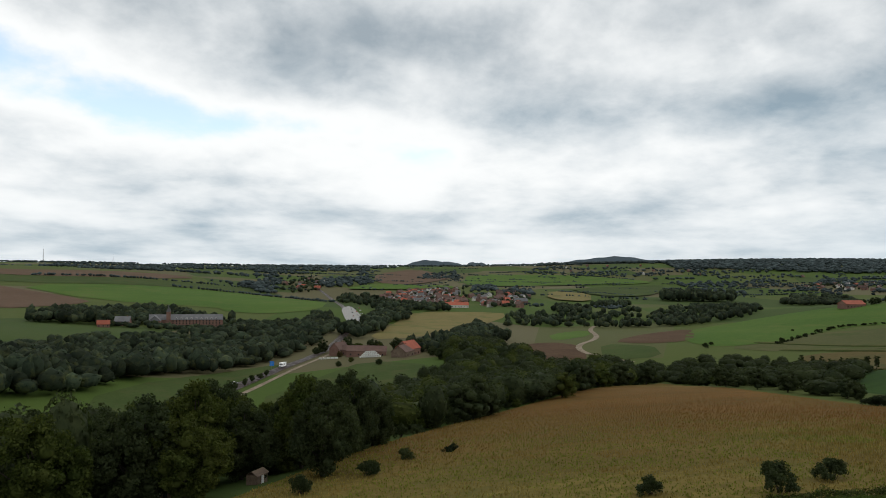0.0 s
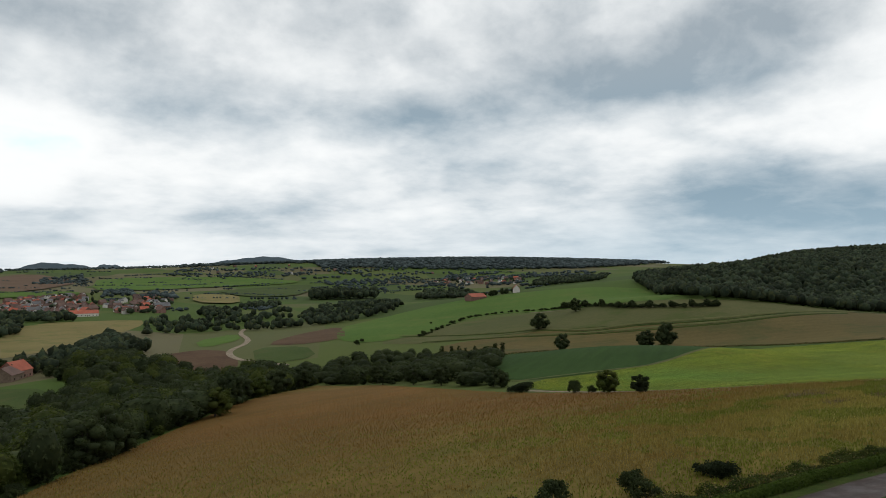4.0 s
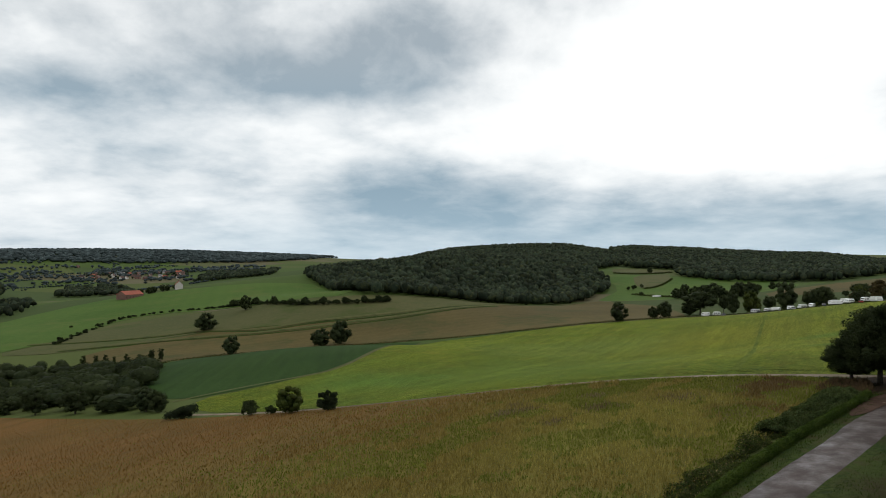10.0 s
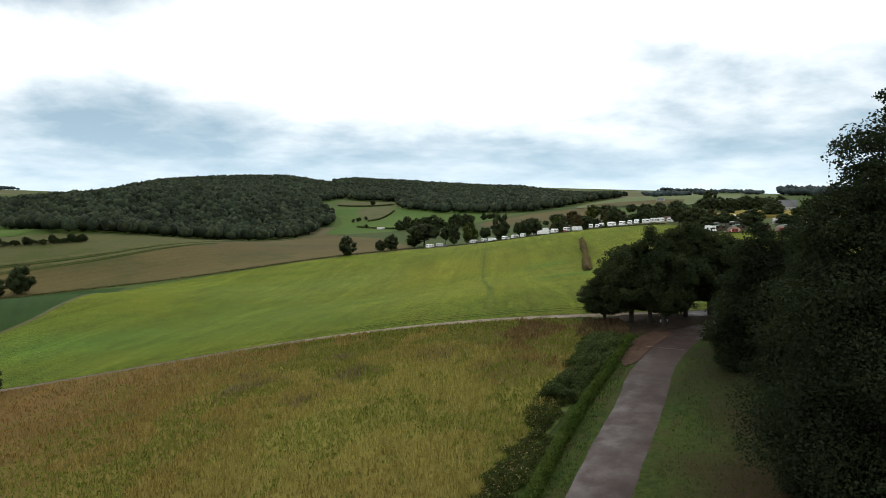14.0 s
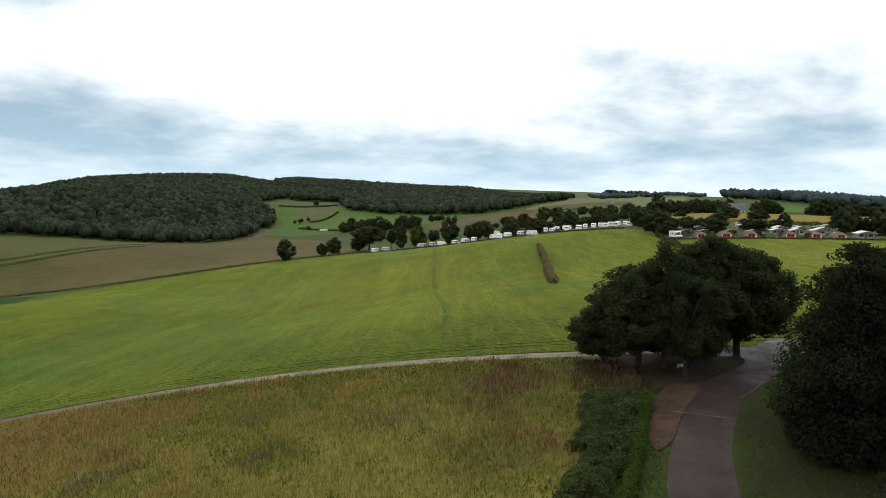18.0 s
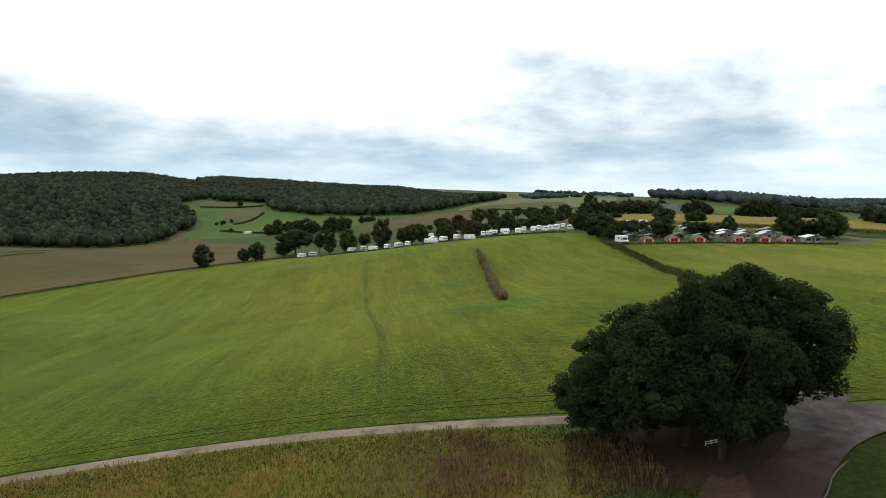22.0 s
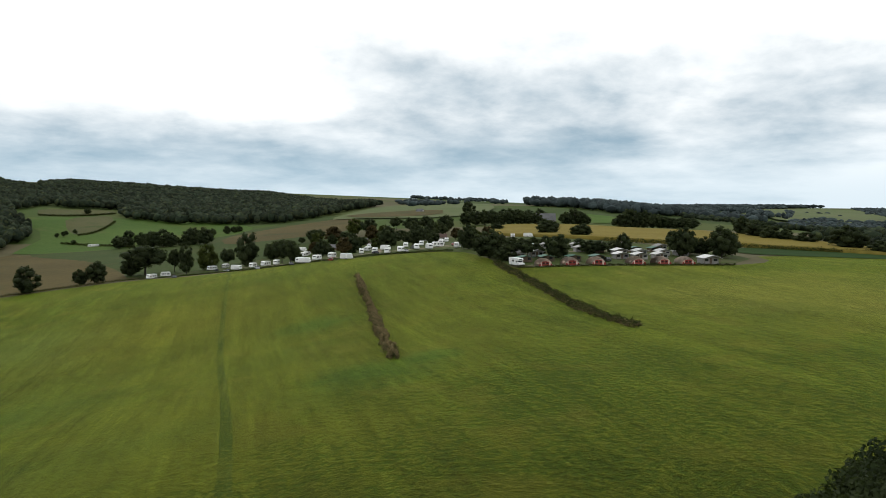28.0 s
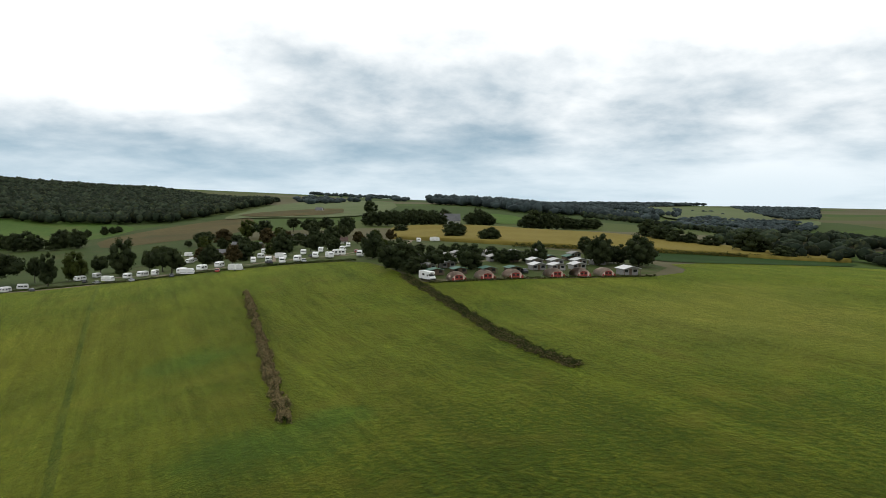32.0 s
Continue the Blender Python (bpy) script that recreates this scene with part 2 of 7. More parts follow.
    if bump:
        bm = N.new("ShaderNodeBump")
        bm.inputs["Strength"].default_value, bm.inputs["Distance"].default_value = bump, 0.25 if world_space else 0.02
        L.new(noise_(bump_scale, 5, 0.7) if bump_scale else height, bm.inputs["Height"])
        L.new(bm.outputs[0], bsdf.inputs["Normal"])
    if thin:
        glow = N.new("ShaderNodeVectorMath")
        glow.operation = "MULTIPLY"
        glow.inputs[1].default_value = (1.5, 1.6, 0.9)
        L.new(col, glow.inputs[0])
        shine = N.new("ShaderNodeBsdfTranslucent")
        L.new(glow.outputs[0], shine.inputs[0])
        both = N.new("ShaderNodeMixShader")
        both.inputs[0].default_value = thin
        L.new(bsdf.outputs[0], both.inputs[1]), L.new(shine.outputs[0], both.inputs[2])
        L.new(both.outputs[0], N["Material Output"].inputs[0])
    return m


M = {}
# zones: growth patches, a brighter middle, and the north slope's shade put into colour
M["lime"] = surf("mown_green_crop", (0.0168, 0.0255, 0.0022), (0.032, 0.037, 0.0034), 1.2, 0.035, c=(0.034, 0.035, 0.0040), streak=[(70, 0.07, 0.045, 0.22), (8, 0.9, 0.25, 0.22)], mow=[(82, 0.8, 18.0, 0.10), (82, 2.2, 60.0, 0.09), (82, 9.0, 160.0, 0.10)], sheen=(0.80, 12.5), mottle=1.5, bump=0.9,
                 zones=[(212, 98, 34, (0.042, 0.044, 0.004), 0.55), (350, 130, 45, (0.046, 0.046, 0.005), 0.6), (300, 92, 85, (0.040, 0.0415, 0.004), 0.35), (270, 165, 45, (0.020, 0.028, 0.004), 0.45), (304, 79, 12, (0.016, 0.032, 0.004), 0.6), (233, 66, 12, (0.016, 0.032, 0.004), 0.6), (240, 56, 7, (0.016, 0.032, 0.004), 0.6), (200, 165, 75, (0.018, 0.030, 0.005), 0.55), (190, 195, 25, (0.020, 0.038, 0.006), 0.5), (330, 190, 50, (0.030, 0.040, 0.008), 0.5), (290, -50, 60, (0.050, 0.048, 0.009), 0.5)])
M["lime_deep"] = surf("uncut_green_crop", (0.0165, 0.0245, 0.0028), (0.030, 0.035, 0.004), 1.7, 0.06, streak=[(83, 0.9, 0.03, 0.3)], sheen=(0.8, 11.8), mottle=1.2, bump=0.8)
M["fallow"] = surf("ripe_fallow_crop", (0.108, 0.091, 0.022), (0.160, 0.127, 0.035), 0.9, 0.04, bump=0.6, mottle=1.0, c=(0.090, 0.100, 0.023), streak=[(62, 0.5, 0.03, 0.3), (62, 0.05, 0.028, 0.35)],
                   zones=[(108, 84, 46, (0.170, 0.155, 0.032), 0.75), (60, 245, 170, (0.142, 0.074, 0.023), 0.95), (10, 150, 60, (0.115, 0.066, 0.020), 0.5), (143, 70, 10, (0.075, 0.042, 0.022), 0.8), (131, 66, 8, (0.085, 0.050, 0.022), 0.7), (119, 67.5, 7, (0.085, 0.050, 0.022), 0.7)])
M["beet"] = surf("beet_leaves", (0.019, 0.044, 0.008), (0.028, 0.058, 0.011), 0.8, 0.02, rows=(50, 5.0, 0.08), streak=[(50, 0.25, 0.02, 0.3)])
M["stubble"] = surf("harvested_stubble", (0.070, 0.057, 0.022), (0.098, 0.078, 0.029), 0.4, 0.01, c=(0.052, 0.058, 0.020), rows=(120, 9.0, 0.12))
M["gold"] = surf("pale_stubble", (0.135, 0.113, 0.045), (0.162, 0.135, 0.054), 0.3, 0.012, c=(0.090, 0.099, 0.032))
M["plough"] = surf("bare_ploughed_soil", (0.090, 0.059, 0.038), (0.113, 0.074, 0.050), 0.3, 0.01, rows=(20, 12.0, 0.08))
M["bright"] = surf("bright_green_field", (0.036, 0.068, 0.012), (0.050, 0.082, 0.016), 0.3, 0.008, rows=(40, 14.0, 0.06), sheen=(0.25, 4.0), c=(0.062, 0.078, 0.020))
M["olive"] = surf("olive_pasture", (0.061, 0.068, 0.025), (0.083, 0.083, 0.034), 0.4, 0.012, c=(0.050, 0.068, 0.018))
M["heath"] = surf("rusty_heath", (0.063, 0.038, 0.023), (0.086, 0.054, 0.032), 0.3, 0.03)
M["corn"] = surf("yellowing_maize", (0.165, 0.130, 0.028), (0.205, 0.165, 0.040), 0.5, 0.03, rows=(70, 5.0, 0.35), bump=0.8)
M["asphalt"] = surf("worn_wet_asphalt", (0.031, 0.020, 0.0165), (0.046, 0.031, 0.0265), 2.0, 0.10, rough=0.64, bump=0.10, spec=0.07, c=(0.062, 0.043, 0.038), wet=0.3, streak=[(101, 0.8, 0.025, 0.3)])
M["gravel"] = surf("pale_gravel_track", (0.170, 0.135, 0.098), (0.25, 0.205, 0.152), 2.0, 0.2, rough=0.8, c=(0.105, 0.085, 0.052), zones=[(147, 140, 34, (0.105, 0.080, 0.048), 0.8)])
M["earth"] = surf("brown_bare_verge", (0.030, 0.020, 0.014), (0.050, 0.035, 0.024), 1.5, 0.25, c=(0.038, 0.038, 0.014), mottle=0.9, bump=0.6)
# zones: leaf litter plus the lane trees' shade, put into the grass colour
M["verge"] = surf("rough_verge_grass", (0.022, 0.038, 0.008), (0.042, 0.058, 0.013), 1.6, 0.12, c=(0.050, 0.040, 0.018), bump=0.8, mottle=1.0, zones=[(88, 46, 9, (0.036, 0.024, 0.013), 0.85), (101, 44, 6, (0.036, 0.024, 0.013), 0.85), (114, 43, 6, (0.030, 0.022, 0.012), 0.8), (112, 46, 9, (0.020, 0.023, 0.009), 0.7), (124, 43.5, 8, (0.019, 0.020, 0.009), 0.75)])
M["shoulder"] = surf("pinkish_gravel_and_leaves", (0.050, 0.030, 0.021), (0.080, 0.050, 0.036), 1.5, 0.25, c=(0.040, 0.030, 0.016), mottle=0.9, bump=0.6)
M["bramble"] = surf("bramble_leaves", (0.046, 0.070, 0.026), (0.085, 0.112, 0.044), 1.2, 0.3, rough=0.6, bump=0, island=0.3, thin=0.3)
# horizon haze painted into the hills' base colour
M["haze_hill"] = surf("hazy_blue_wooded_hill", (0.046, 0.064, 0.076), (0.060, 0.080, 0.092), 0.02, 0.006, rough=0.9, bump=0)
M["old_kerb"] = surf("weathered_kerb_stone", (0.11, 0.10, 0.09), (0.17, 0.16, 0.145), 6, 0.6, rough=0.85)
M["withered"] = surf("withered_grey_stalks", (0.130, 0.100, 0.050), (0.205, 0.160, 0.085), 0.8, 0.1, bump=0, island=0.35)
M["kerb"] = surf("pale_concrete", (0.24, 0.235, 0.225), (0.33, 0.32, 0.30), 6, 0.6, rough=0.85)
M["bark"] = surf("grey_brown_bark", (0.030, 0.025, 0.019), (0.058, 0.047, 0.037), 9, 0.8, world_space=False, bump=0.6)
M["leaf"] = surf("oak_foliage", (0.024, 0.034, 0.0155), (0.042, 0.052, 0.0215), 0.7, 0.12, rough=0.65, bump=0, island=0.3, thin=0.3)
M["leaf_light"] = surf("yellow_green_foliage", (0.030, 0.043, 0.010), (0.056, 0.066, 0.016), 0.7, 0.12, rough=0.65, bump=0, island=0.3, thin=0.3)
M["leaf_dark"] = surf("dark_conifer_foliage", (0.015, 0.021, 0.012), (0.026, 0.034, 0.016), 0.5, 0.12, rough=0.8, bump=0, island=0.15, thin=0.25)
M["leaf_rust"] = surf("rust_tinged_foliage", (0.045, 0.036, 0.016), (0.066, 0.050, 0.021), 0.7, 0.12, rough=0.65, bump=0, island=0.3, thin=0.3)
# a slight bluish haze is mixed into the canopy colours
M["wood_far"] = surf("woodland_canopy", (0.020, 0.029, 0.019), (0.040, 0.053, 0.031), 0.3, 0.085, rough=0.85, bump=0, island=0.22, mottle=0.4, c=(0.066, 0.074, 0.028), cells=(11.0, 0.48), thin=0.25)
M["pasture"] = surf("dull_green_pasture", (0.036, 0.056, 0.015), (0.050, 0.070, 0.020), 0.5, 0.02, c=(0.060, 0.064, 0.022))
# lighter than nearer pasture: distance haze put into the base colour
M["far_field"] = surf("haze_paled_pasture", (0.085, 0.112, 0.045), (0.115, 0.135, 0.060), 0.1, 0.006, c=(0.12, 0.12, 0.065))
M["camp_grass"] = surf("trodden_camp_grass", (0.045, 0.064, 0.018), (0.066, 0.084, 0.026), 0.8, 0.04, c=(0.085, 0.080, 0.045))
M["brown_grass"] = surf("brown_dry_grass", (0.060, 0.040, 0.022), (0.11, 0.075, 0.038), 1.0, 0.2, bump=0, island=0.4)
# distance haze is put into this base colour: paler and bluer than leaves
M["wood_ridge"] = surf("haze_blued_woodland", (0.033, 0.046, 0.046), (0.056, 0.071, 0.070), 0.2, 0.05, rough=0.85, bump=0, island=0.25, mottle=0.3, cells=(24.0, 0.35))
M["dry"] = surf("dry_grass_stems", (0.16, 0.125, 0.06), (0.24, 0.185, 0.09), 2.0, 0.2, bump=0, island=0.35)
M["hedge"] = surf("hedge_foliage", (0.038, 0.064, 0.011), (0.062, 0.088, 0.018), 1.5, 0.2, rough=0.65, bump=0, island=0.3, thin=0.3)

M["stems"] = surf("straw_stems", (0.165, 0.140, 0.037), (0.26, 0.210, 0.060), 0.8, 0.05, bump=0, island=0.22, c=(0.20, 0.138, 0.042), zones=[(108, 84, 46, (0.28, 0.245, 0.060), 0.75), (60, 245, 170, (0.165, 0.087, 0.027), 0.95), (142, 68, 10, (0.10, 0.058, 0.03), 0.8), (131, 66, 8, (0.115, 0.066, 0.028), 0.75), (119, 67.5, 7, (0.115, 0.066, 0.028), 0.75)])
M["weeds"] = surf("green_weeds", (0.118, 0.136, 0.022), (0.168, 0.178, 0.034), 0.8, 0.1, bump=0, island=0.22)
M["hedge_dull"] = surf("dull_hedge_leaves", (0.028, 0.038, 0.012), (0.048, 0.055, 0.018), 1.5, 0.2, rough=0.7, bump=0, island=0.4, thin=0.3)
M["bank_grass"] = surf("rough_grass_blades", (0.030, 0.050, 0.010), (0.052, 0.074, 0.014), 1.2, 0.15, bump=0, island=0.3)

# ---- terrain: smooth landforms added together ----
BASE_LEVEL = -1.04
BROAD_FORMS = [  # x, y, reach, rise
    (1500, 3900, 2000, 48.85), (3900, -2100, 2000, 21.01), (-2100, 3900, 2000, 25.64), (2700, 3900, 2000, 50.65),
    (2300, 3200, 1500, 19.65), (640, 2260, 900, -54.53), (2260, -440, 900, 18.11), (1720, -1520, 900, -14.25),
    (2260, 640, 900, 51.05), (1720, 2260, 900, -15.00), (-980, 2260, 900, -10.76), (0, 1200, 500, -18.73),
    (1500, 300, 500, -17.09), (900, 1500, 500, -16.60), (1200, -900, 500, -16.66), (-900, 900, 500, -5.84),
    (-900, 0, 500, -40.71), (-300, 1500, 500, -29.87), (900, -900, 500, -28.73), (600, 1200, 500, -21.46),
    (-900, 1500, 500, 20.95), (1200, -300, 500, 23.56), (1500, 900, 500, 41.44), (-300, -900, 500, 40.19),
]
HILLS_AND_VALLEYS = [  # x, y, reach, rise
    (-900, 600, 500, -43.56), (36, 504, 260, -25.35), (816, 348, 260, -14.91), (-276, 660, 260, -7.11),
    (816, 660, 260, 46.98), (816, -276, 260, -1.76), (348, 816, 260, -31.29), (504, 816, 260, 26.47),
    (660, 504, 260, -29.72), (36, 816, 260, -12.80), (816, 816, 260, -20.03), (-276, 816, 260, -16.24),
    (454, 298, 130, -3.99), (-170, 142, 130, -15.64), (220, 298, 130, 16.80), (376, -92, 130, 2.01),
    (142, -92, 130, -14.57), (-248, 376, 130, -26.31), (532, -14, 130, 3.07), (298, 532, 130, -1.12),
    (-14, 298, 130, 22.23), (376, 142, 130, -0.84), (220, -248, 130, -8.41), (142, 220, 130, -16.30),
]
LOCAL_SWELLS = [  # x, y, reach, rise
    (220, 454, 130, -4.65), (376, 64, 130, 14.12), (376, 376, 130, -30.73), (298, 142, 130, -27.57),
    (-92, -92, 130, -23.90), (532, 142, 130, -10.42), (-14, 142, 130, -2.47), (-248, 220, 130, -28.97),
    (454, -248, 130, -6.13), (142, 532, 130, -0.28), (454, 454, 130, 30.33), (142, 376, 130, -23.44),
    (220, 64, 130, 16.73), (64, -170, 130, 13.87), (-14, -248, 130, -12.76), (-92, 298, 130, -75.26),
    (376, 532, 130, -10.65), (-170, 532, 130, -12.82), (-170, 298, 130, 55.65), (298, -14, 130, -7.33),
    (220, -170, 130, 13.55), (-14, -92, 130, 16.97), (-170, -170, 130, 11.96), (532, -248, 130, 8.21),
]
LANDFORMS = np.array(BROAD_FORMS + HILLS_AND_VALLEYS + LOCAL_SWELLS, float)


def ground_z(x, y):
    x, y = np.asarray(x, float)[..., None], np.asarray(y, float)[..., None]
    d = (x - LANDFORMS[:, 0]) ** 2 + (y - LANDFORMS[:, 1]) ** 2
    return BASE_LEVEL + (LANDFORMS[:, 3] * np.exp(-d / LANDFORMS[:, 2] ** 2)).sum(-1)


def gz(x, y):
    return float(ground_z(x, y))


def mesh_of(name, verts, faces, mat, smooth=False):
    me = bpy.data.meshes.new(name)
    verts = np.asarray(verts, np.float32)
    if isinstance(faces, np.ndarray):
        n, k = faces.shape
        me.vertices.add(len(verts)), me.loops.add(n * k), me.polygons.add(n)
        me.vertices.foreach_set("co", verts.ravel())
        me.loops.foreach_set("vertex_index", faces.ravel().astype(np.int32))
        me.polygons.foreach_set("loop_start", np.arange(0, n * k, k, dtype=np.int32))
        me.update(calc_edges=True)
        if smooth:
            me.polygons.foreach_set("use_smooth", np.ones(n, bool))
    else:
        me.from_pydata(verts.tolist(), [], faces)
        if smooth:
            me.polygons.foreach_set("use_smooth", np.ones(len(me.polygons), bool))
    if mat:
        me.materials.append(M[mat])
    return me


def part(name, bm, material, parent, label=""):
    """Links a bmesh as one mesh object under a thing or part."""
    me = bpy.data.meshes.new(name)
    bm.to_mesh(me)
    bm.free()
    me.materials.append(M[material])
    ob = new(name, me)
    ob.parent = parent
    return tagged(ob, label)


def hold(name, label, category, group="", kind=""):
    return tagged(new(name), label, category, group, kind)


def steps(lo, fine_lo, fine_hi, hi, step, grow):
    out = list(np.arange(fine_lo, fine_hi + step, step))
    s = step
    while out[-1] < hi:
        s = min(s * grow, 160)
        out.append(out[-1] + s)
    s = step
    while out[0] > lo:
        s = min(s * grow, 160)
        out.insert(0, out[0] - s)
    return np.array(out)


def ground_sheet():
    xs, ys = steps(-4900, -140, 400, 4900, 4.0, 1.06), steps(-4900, -120, 330, 4900, 4.0, 1.06)
    gx, gy = np.meshgrid(xs, ys)
    v = np.stack([gx, gy, ground_z(gx, gy)], -1).reshape(-1, 3)
    i = np.arange(len(xs) * len(ys)).reshape(len(ys), len(xs))
    f = np.stack([i[:-1, :-1], i[:-1, 1:], i[1:, 1:], i[1:, :-1]], -1).reshape(-1, 4)
    tagged(new("ground", mesh_of("ground", v, f, "country", True)), "rolling pasture and patchwork farmland reaching the horizon", "ground", kind="structure")


def country():
    """Distant patchwork: pastures, stubbles and crops in cells, meadow near by."""
    m = surf("country_patchwork", (0.046, 0.070, 0.016), (0.070, 0.088, 0.022), 0.5, 0.012, c=(0.078, 0.080, 0.030))
    nt = m.node_tree
    N, L = nt.nodes, nt.links
    bsdf = N["Principled BSDF"]
    base = bsdf.inputs["Base Color"].links[0].from_socket
    where = N.new("ShaderNodeNewGeometry").outputs["Position"]
    mp = N.new("ShaderNodeMapping")
    mp.inputs["Rotation"].default_value, mp.inputs["Scale"].default_value = (0, 0, 0.5), (1 / 210, 1 / 330, 0)
    L.new(where, mp.inputs[0])
    v = N.new("ShaderNodeTexVoronoi")
    v.inputs["Scale"].default_value = 1.0
    L.new(mp.outputs[0], v.inputs["Vector"])
    sep = N.new("ShaderNodeSeparateColor")
    L.new(v.outputs["Color"], sep.inputs[0])
    r = N.new("ShaderNodeValToRGB")
    r.color_ramp.interpolation = "CONSTANT"
    e = r.color_ramp.elements
    e[0].position, e[0].color = 0.0, (0.050, 0.082, 0.018, 1)
    e[1].position, e[1].color = 0.3, (0.070, 0.088, 0.026, 1)
    for p, q in ((0.48, (0.100, 0.084, 0.050)), (0.62, (0.042, 0.066, 0.020)), (0.78, (0.084, 0.086, 0.038)), (0.88, (0.118, 0.100, 0.062))):
        x = e.new(p)
        x.color = (*q, 1)
    L.new(sep.outputs[0], r.inputs[0])
    mx = N.new("ShaderNodeMix")
    mx.data_type = "RGBA"
    mx.inputs[0].default_value = 0.75
    L.new(base, mx.inputs[6]), L.new(r.outputs[0], mx.inputs[7])
    L.new(mx.outputs[2], bsdf.inputs["Base Color"])
    return m


M["track"] = surf("flattened_dark_grass", (0.017, 0.028, 0.004), (0.029, 0.038, 0.005), 1.2, 0.06, mottle=1.0, streak=[(83, 1.2, 0.02, 0.4)], sheen=(0.78, 7.8))
M["bank"] = surf("tussocky_bank_grass", (0.068, 0.074, 0.026), (0.092, 0.092, 0.036), 0.8, 0.05, c=(0.045, 0.058, 0.018))
M["country"] = country()
ground_sheet()


def inside(poly, x, y):
    x, y = np.asarray(x, float), np.asarray(y, float)
    hit = np.zeros(x.shape, bool)
    for (ax, ay), (bx, by) in zip(poly, poly[1:] + poly[:1]):
        cross = ((ay > y) != (by > y)) & (x < (bx - ax) * (y - ay) / (by - ay + 1e-12) + ax)
        hit ^= cross
    return hit


def rounded(poly, times=2):
    """Corners of an outline cut and cut again, so that field edges bend as drawn by a plough."""
    p = [Vector(q) for q in poly]
    for _ in range(times):
        p = [w for a, b in zip(p, p[1:] + p[:1]) for w in (a.lerp(b, 0.22), a.lerp(b, 0.78))]
    return [(q.x, q.y) for q in p]


def drape(name, poly, mat, cell, lift, label, category, bend=1, thick=0.0):
    """A patch of land cover laid over the terrain inside an outline, cut into cells."""
    pts = rounded(poly, bend) if bend else poly
    bm = bmesh.new()
    bm.faces.new([bm.verts.new((x, y, 0)) for x, y in pts])
    for axis in (0, 1):
        lo, hi = min(p[axis] for p in pts), max(p[axis] for p in pts)
        no = (1, 0, 0) if axis == 0 else (0, 1, 0)
        for k in range(int(lo // cell) + 1, int(hi // cell) + 1):
            bmesh.ops.bisect_plane(bm, geom=bm.verts[:] + bm.edges[:] + bm.faces[:], plane_co=tuple(k * cell * q for q in no), plane_no=no)
    bmesh.ops.triangulate(bm, faces=[f for f in bm.faces if len(f.verts) > 4])
    co = np.array([v.co[:] for v in bm.verts])
    z = ground_z(co[:, 0], co[:, 1]) + lift
    for v, q in zip(bm.verts, z):
        v.co.z = q
    for f in bm.faces:
        f.smooth = True
        if f.normal.z < 0:
            f.normal_flip()
    if thick:
        edge = [e for e in bm.edges if e.is_boundary]
        low = bmesh.ops.extrude_edge_only(bm, edges=edge)["geom"]
        for v in low:
            if isinstance(v, bmesh.types.BMVert):
                v.co.z -= thick
    me = bpy.data.meshes.new(name)
    bm.to_mesh(me)
    bm.free()
    me.materials.append(M[mat])
    return tagged(new(name, me), label, category, kind="structure")


def ribbon(name, line, width, mat, lift, label, category, step=4.0, edge=0.0):
    """A road or path of given width along a bending line, laid over the terrain, with its edges turned down."""
    p = bend_line(line, step)
    left, right = [], []
    for i, q in enumerate(p):
        d = (p[min(i + 1, len(p) - 1)] - p[max(i - 1, 0)]).normalized()
        n = Vector((-d.y, d.x))
        w = width / 2 + 0.05 * math.sin(i * 1.7) + 0.05 * math.sin(i * 0.61)
        left.append(q + n * w), right.append(q - n * w)
    v, f = [], []
    across = 5
    for a, b in zip(left, right):
        for k in range(across):
            q = a.lerp(b, k / (across - 1))
            v.append((q.x, q.y, gz(q.x, q.y) + lift - (0.25 if k in (0, across - 1) else 0)))
    for i in range(len(p) - 1):
        for k in range(across - 1):
            f.append((i * across + k, (i + 1) * across + k, (i + 1) * across + k + 1, i * across + k + 1))
    return tagged(new(name, mesh_of(name, v, f, mat, True)), label, category, kind="structure")


def bend_line(line, step):
    """A smooth line through the given turning points."""
    p = [Vector(q) for q in line]
    for _ in range(3):
        p = [p[0]] + [w for a, b in zip(p, p[1:]) for w in (a.lerp(b, 0.25), a.lerp(b, 0.75))] + [p[-1]]
    out, carry = [p[0]], 0.0
    for a, b in zip(p, p[1:]):
        n = max(1, int((b - a).length / step))
        out += [a.lerp(b, (k + 1) / n) for k in range(n)]
    return out


# ---- fields ----
FALLOW = [(-34, 70), (-25, 92), (-15, 132), (5, 188), (38, 250), (100, 364), (130, 404), (117, 280), (124, 209), (133.2, 178), (141, 149), (148, 122), (150.2, 100), (150.2, 80), (148.6, 62), (140, 60), (131, 58.5), (104, 63), (85, 66), (60, 68.5), (30, 67), (0, 52)]
drape("fallow_field", FALLOW,
      "fallow", 6.0, 0.12, "ripe brown and yellow fallow crop with green weeds", "field", 1)
LIME = [(151.6, 41), (153.2, 86), (152.2, 122), (144.4, 149), (138.2, 172), (134, 209), (151, 232), (171, 228), (209, 227), (290, 270), (378, 318), (425, 276), (470, 228), (503, 180), (488, 140), (455, 110), (440, 84), (425, 55), (412, 24), (380, 17), (362, 17), (352, 12), (350, -62), (365, -90), (398, -101), (410, -190), (360, -250), (250, -150), (185, -60), (158, 10)]
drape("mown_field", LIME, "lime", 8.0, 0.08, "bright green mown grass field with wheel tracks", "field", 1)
drape("beet_field", [(224, 367), (250, 405), (300, 385), (368, 360), (385, 322), (378, 318), (290, 270), (209, 228), (171, 229), (146, 236), (160, 280)], "beet", 10.0, 0.14, "dark green field of root crop leaves", "field", 1)
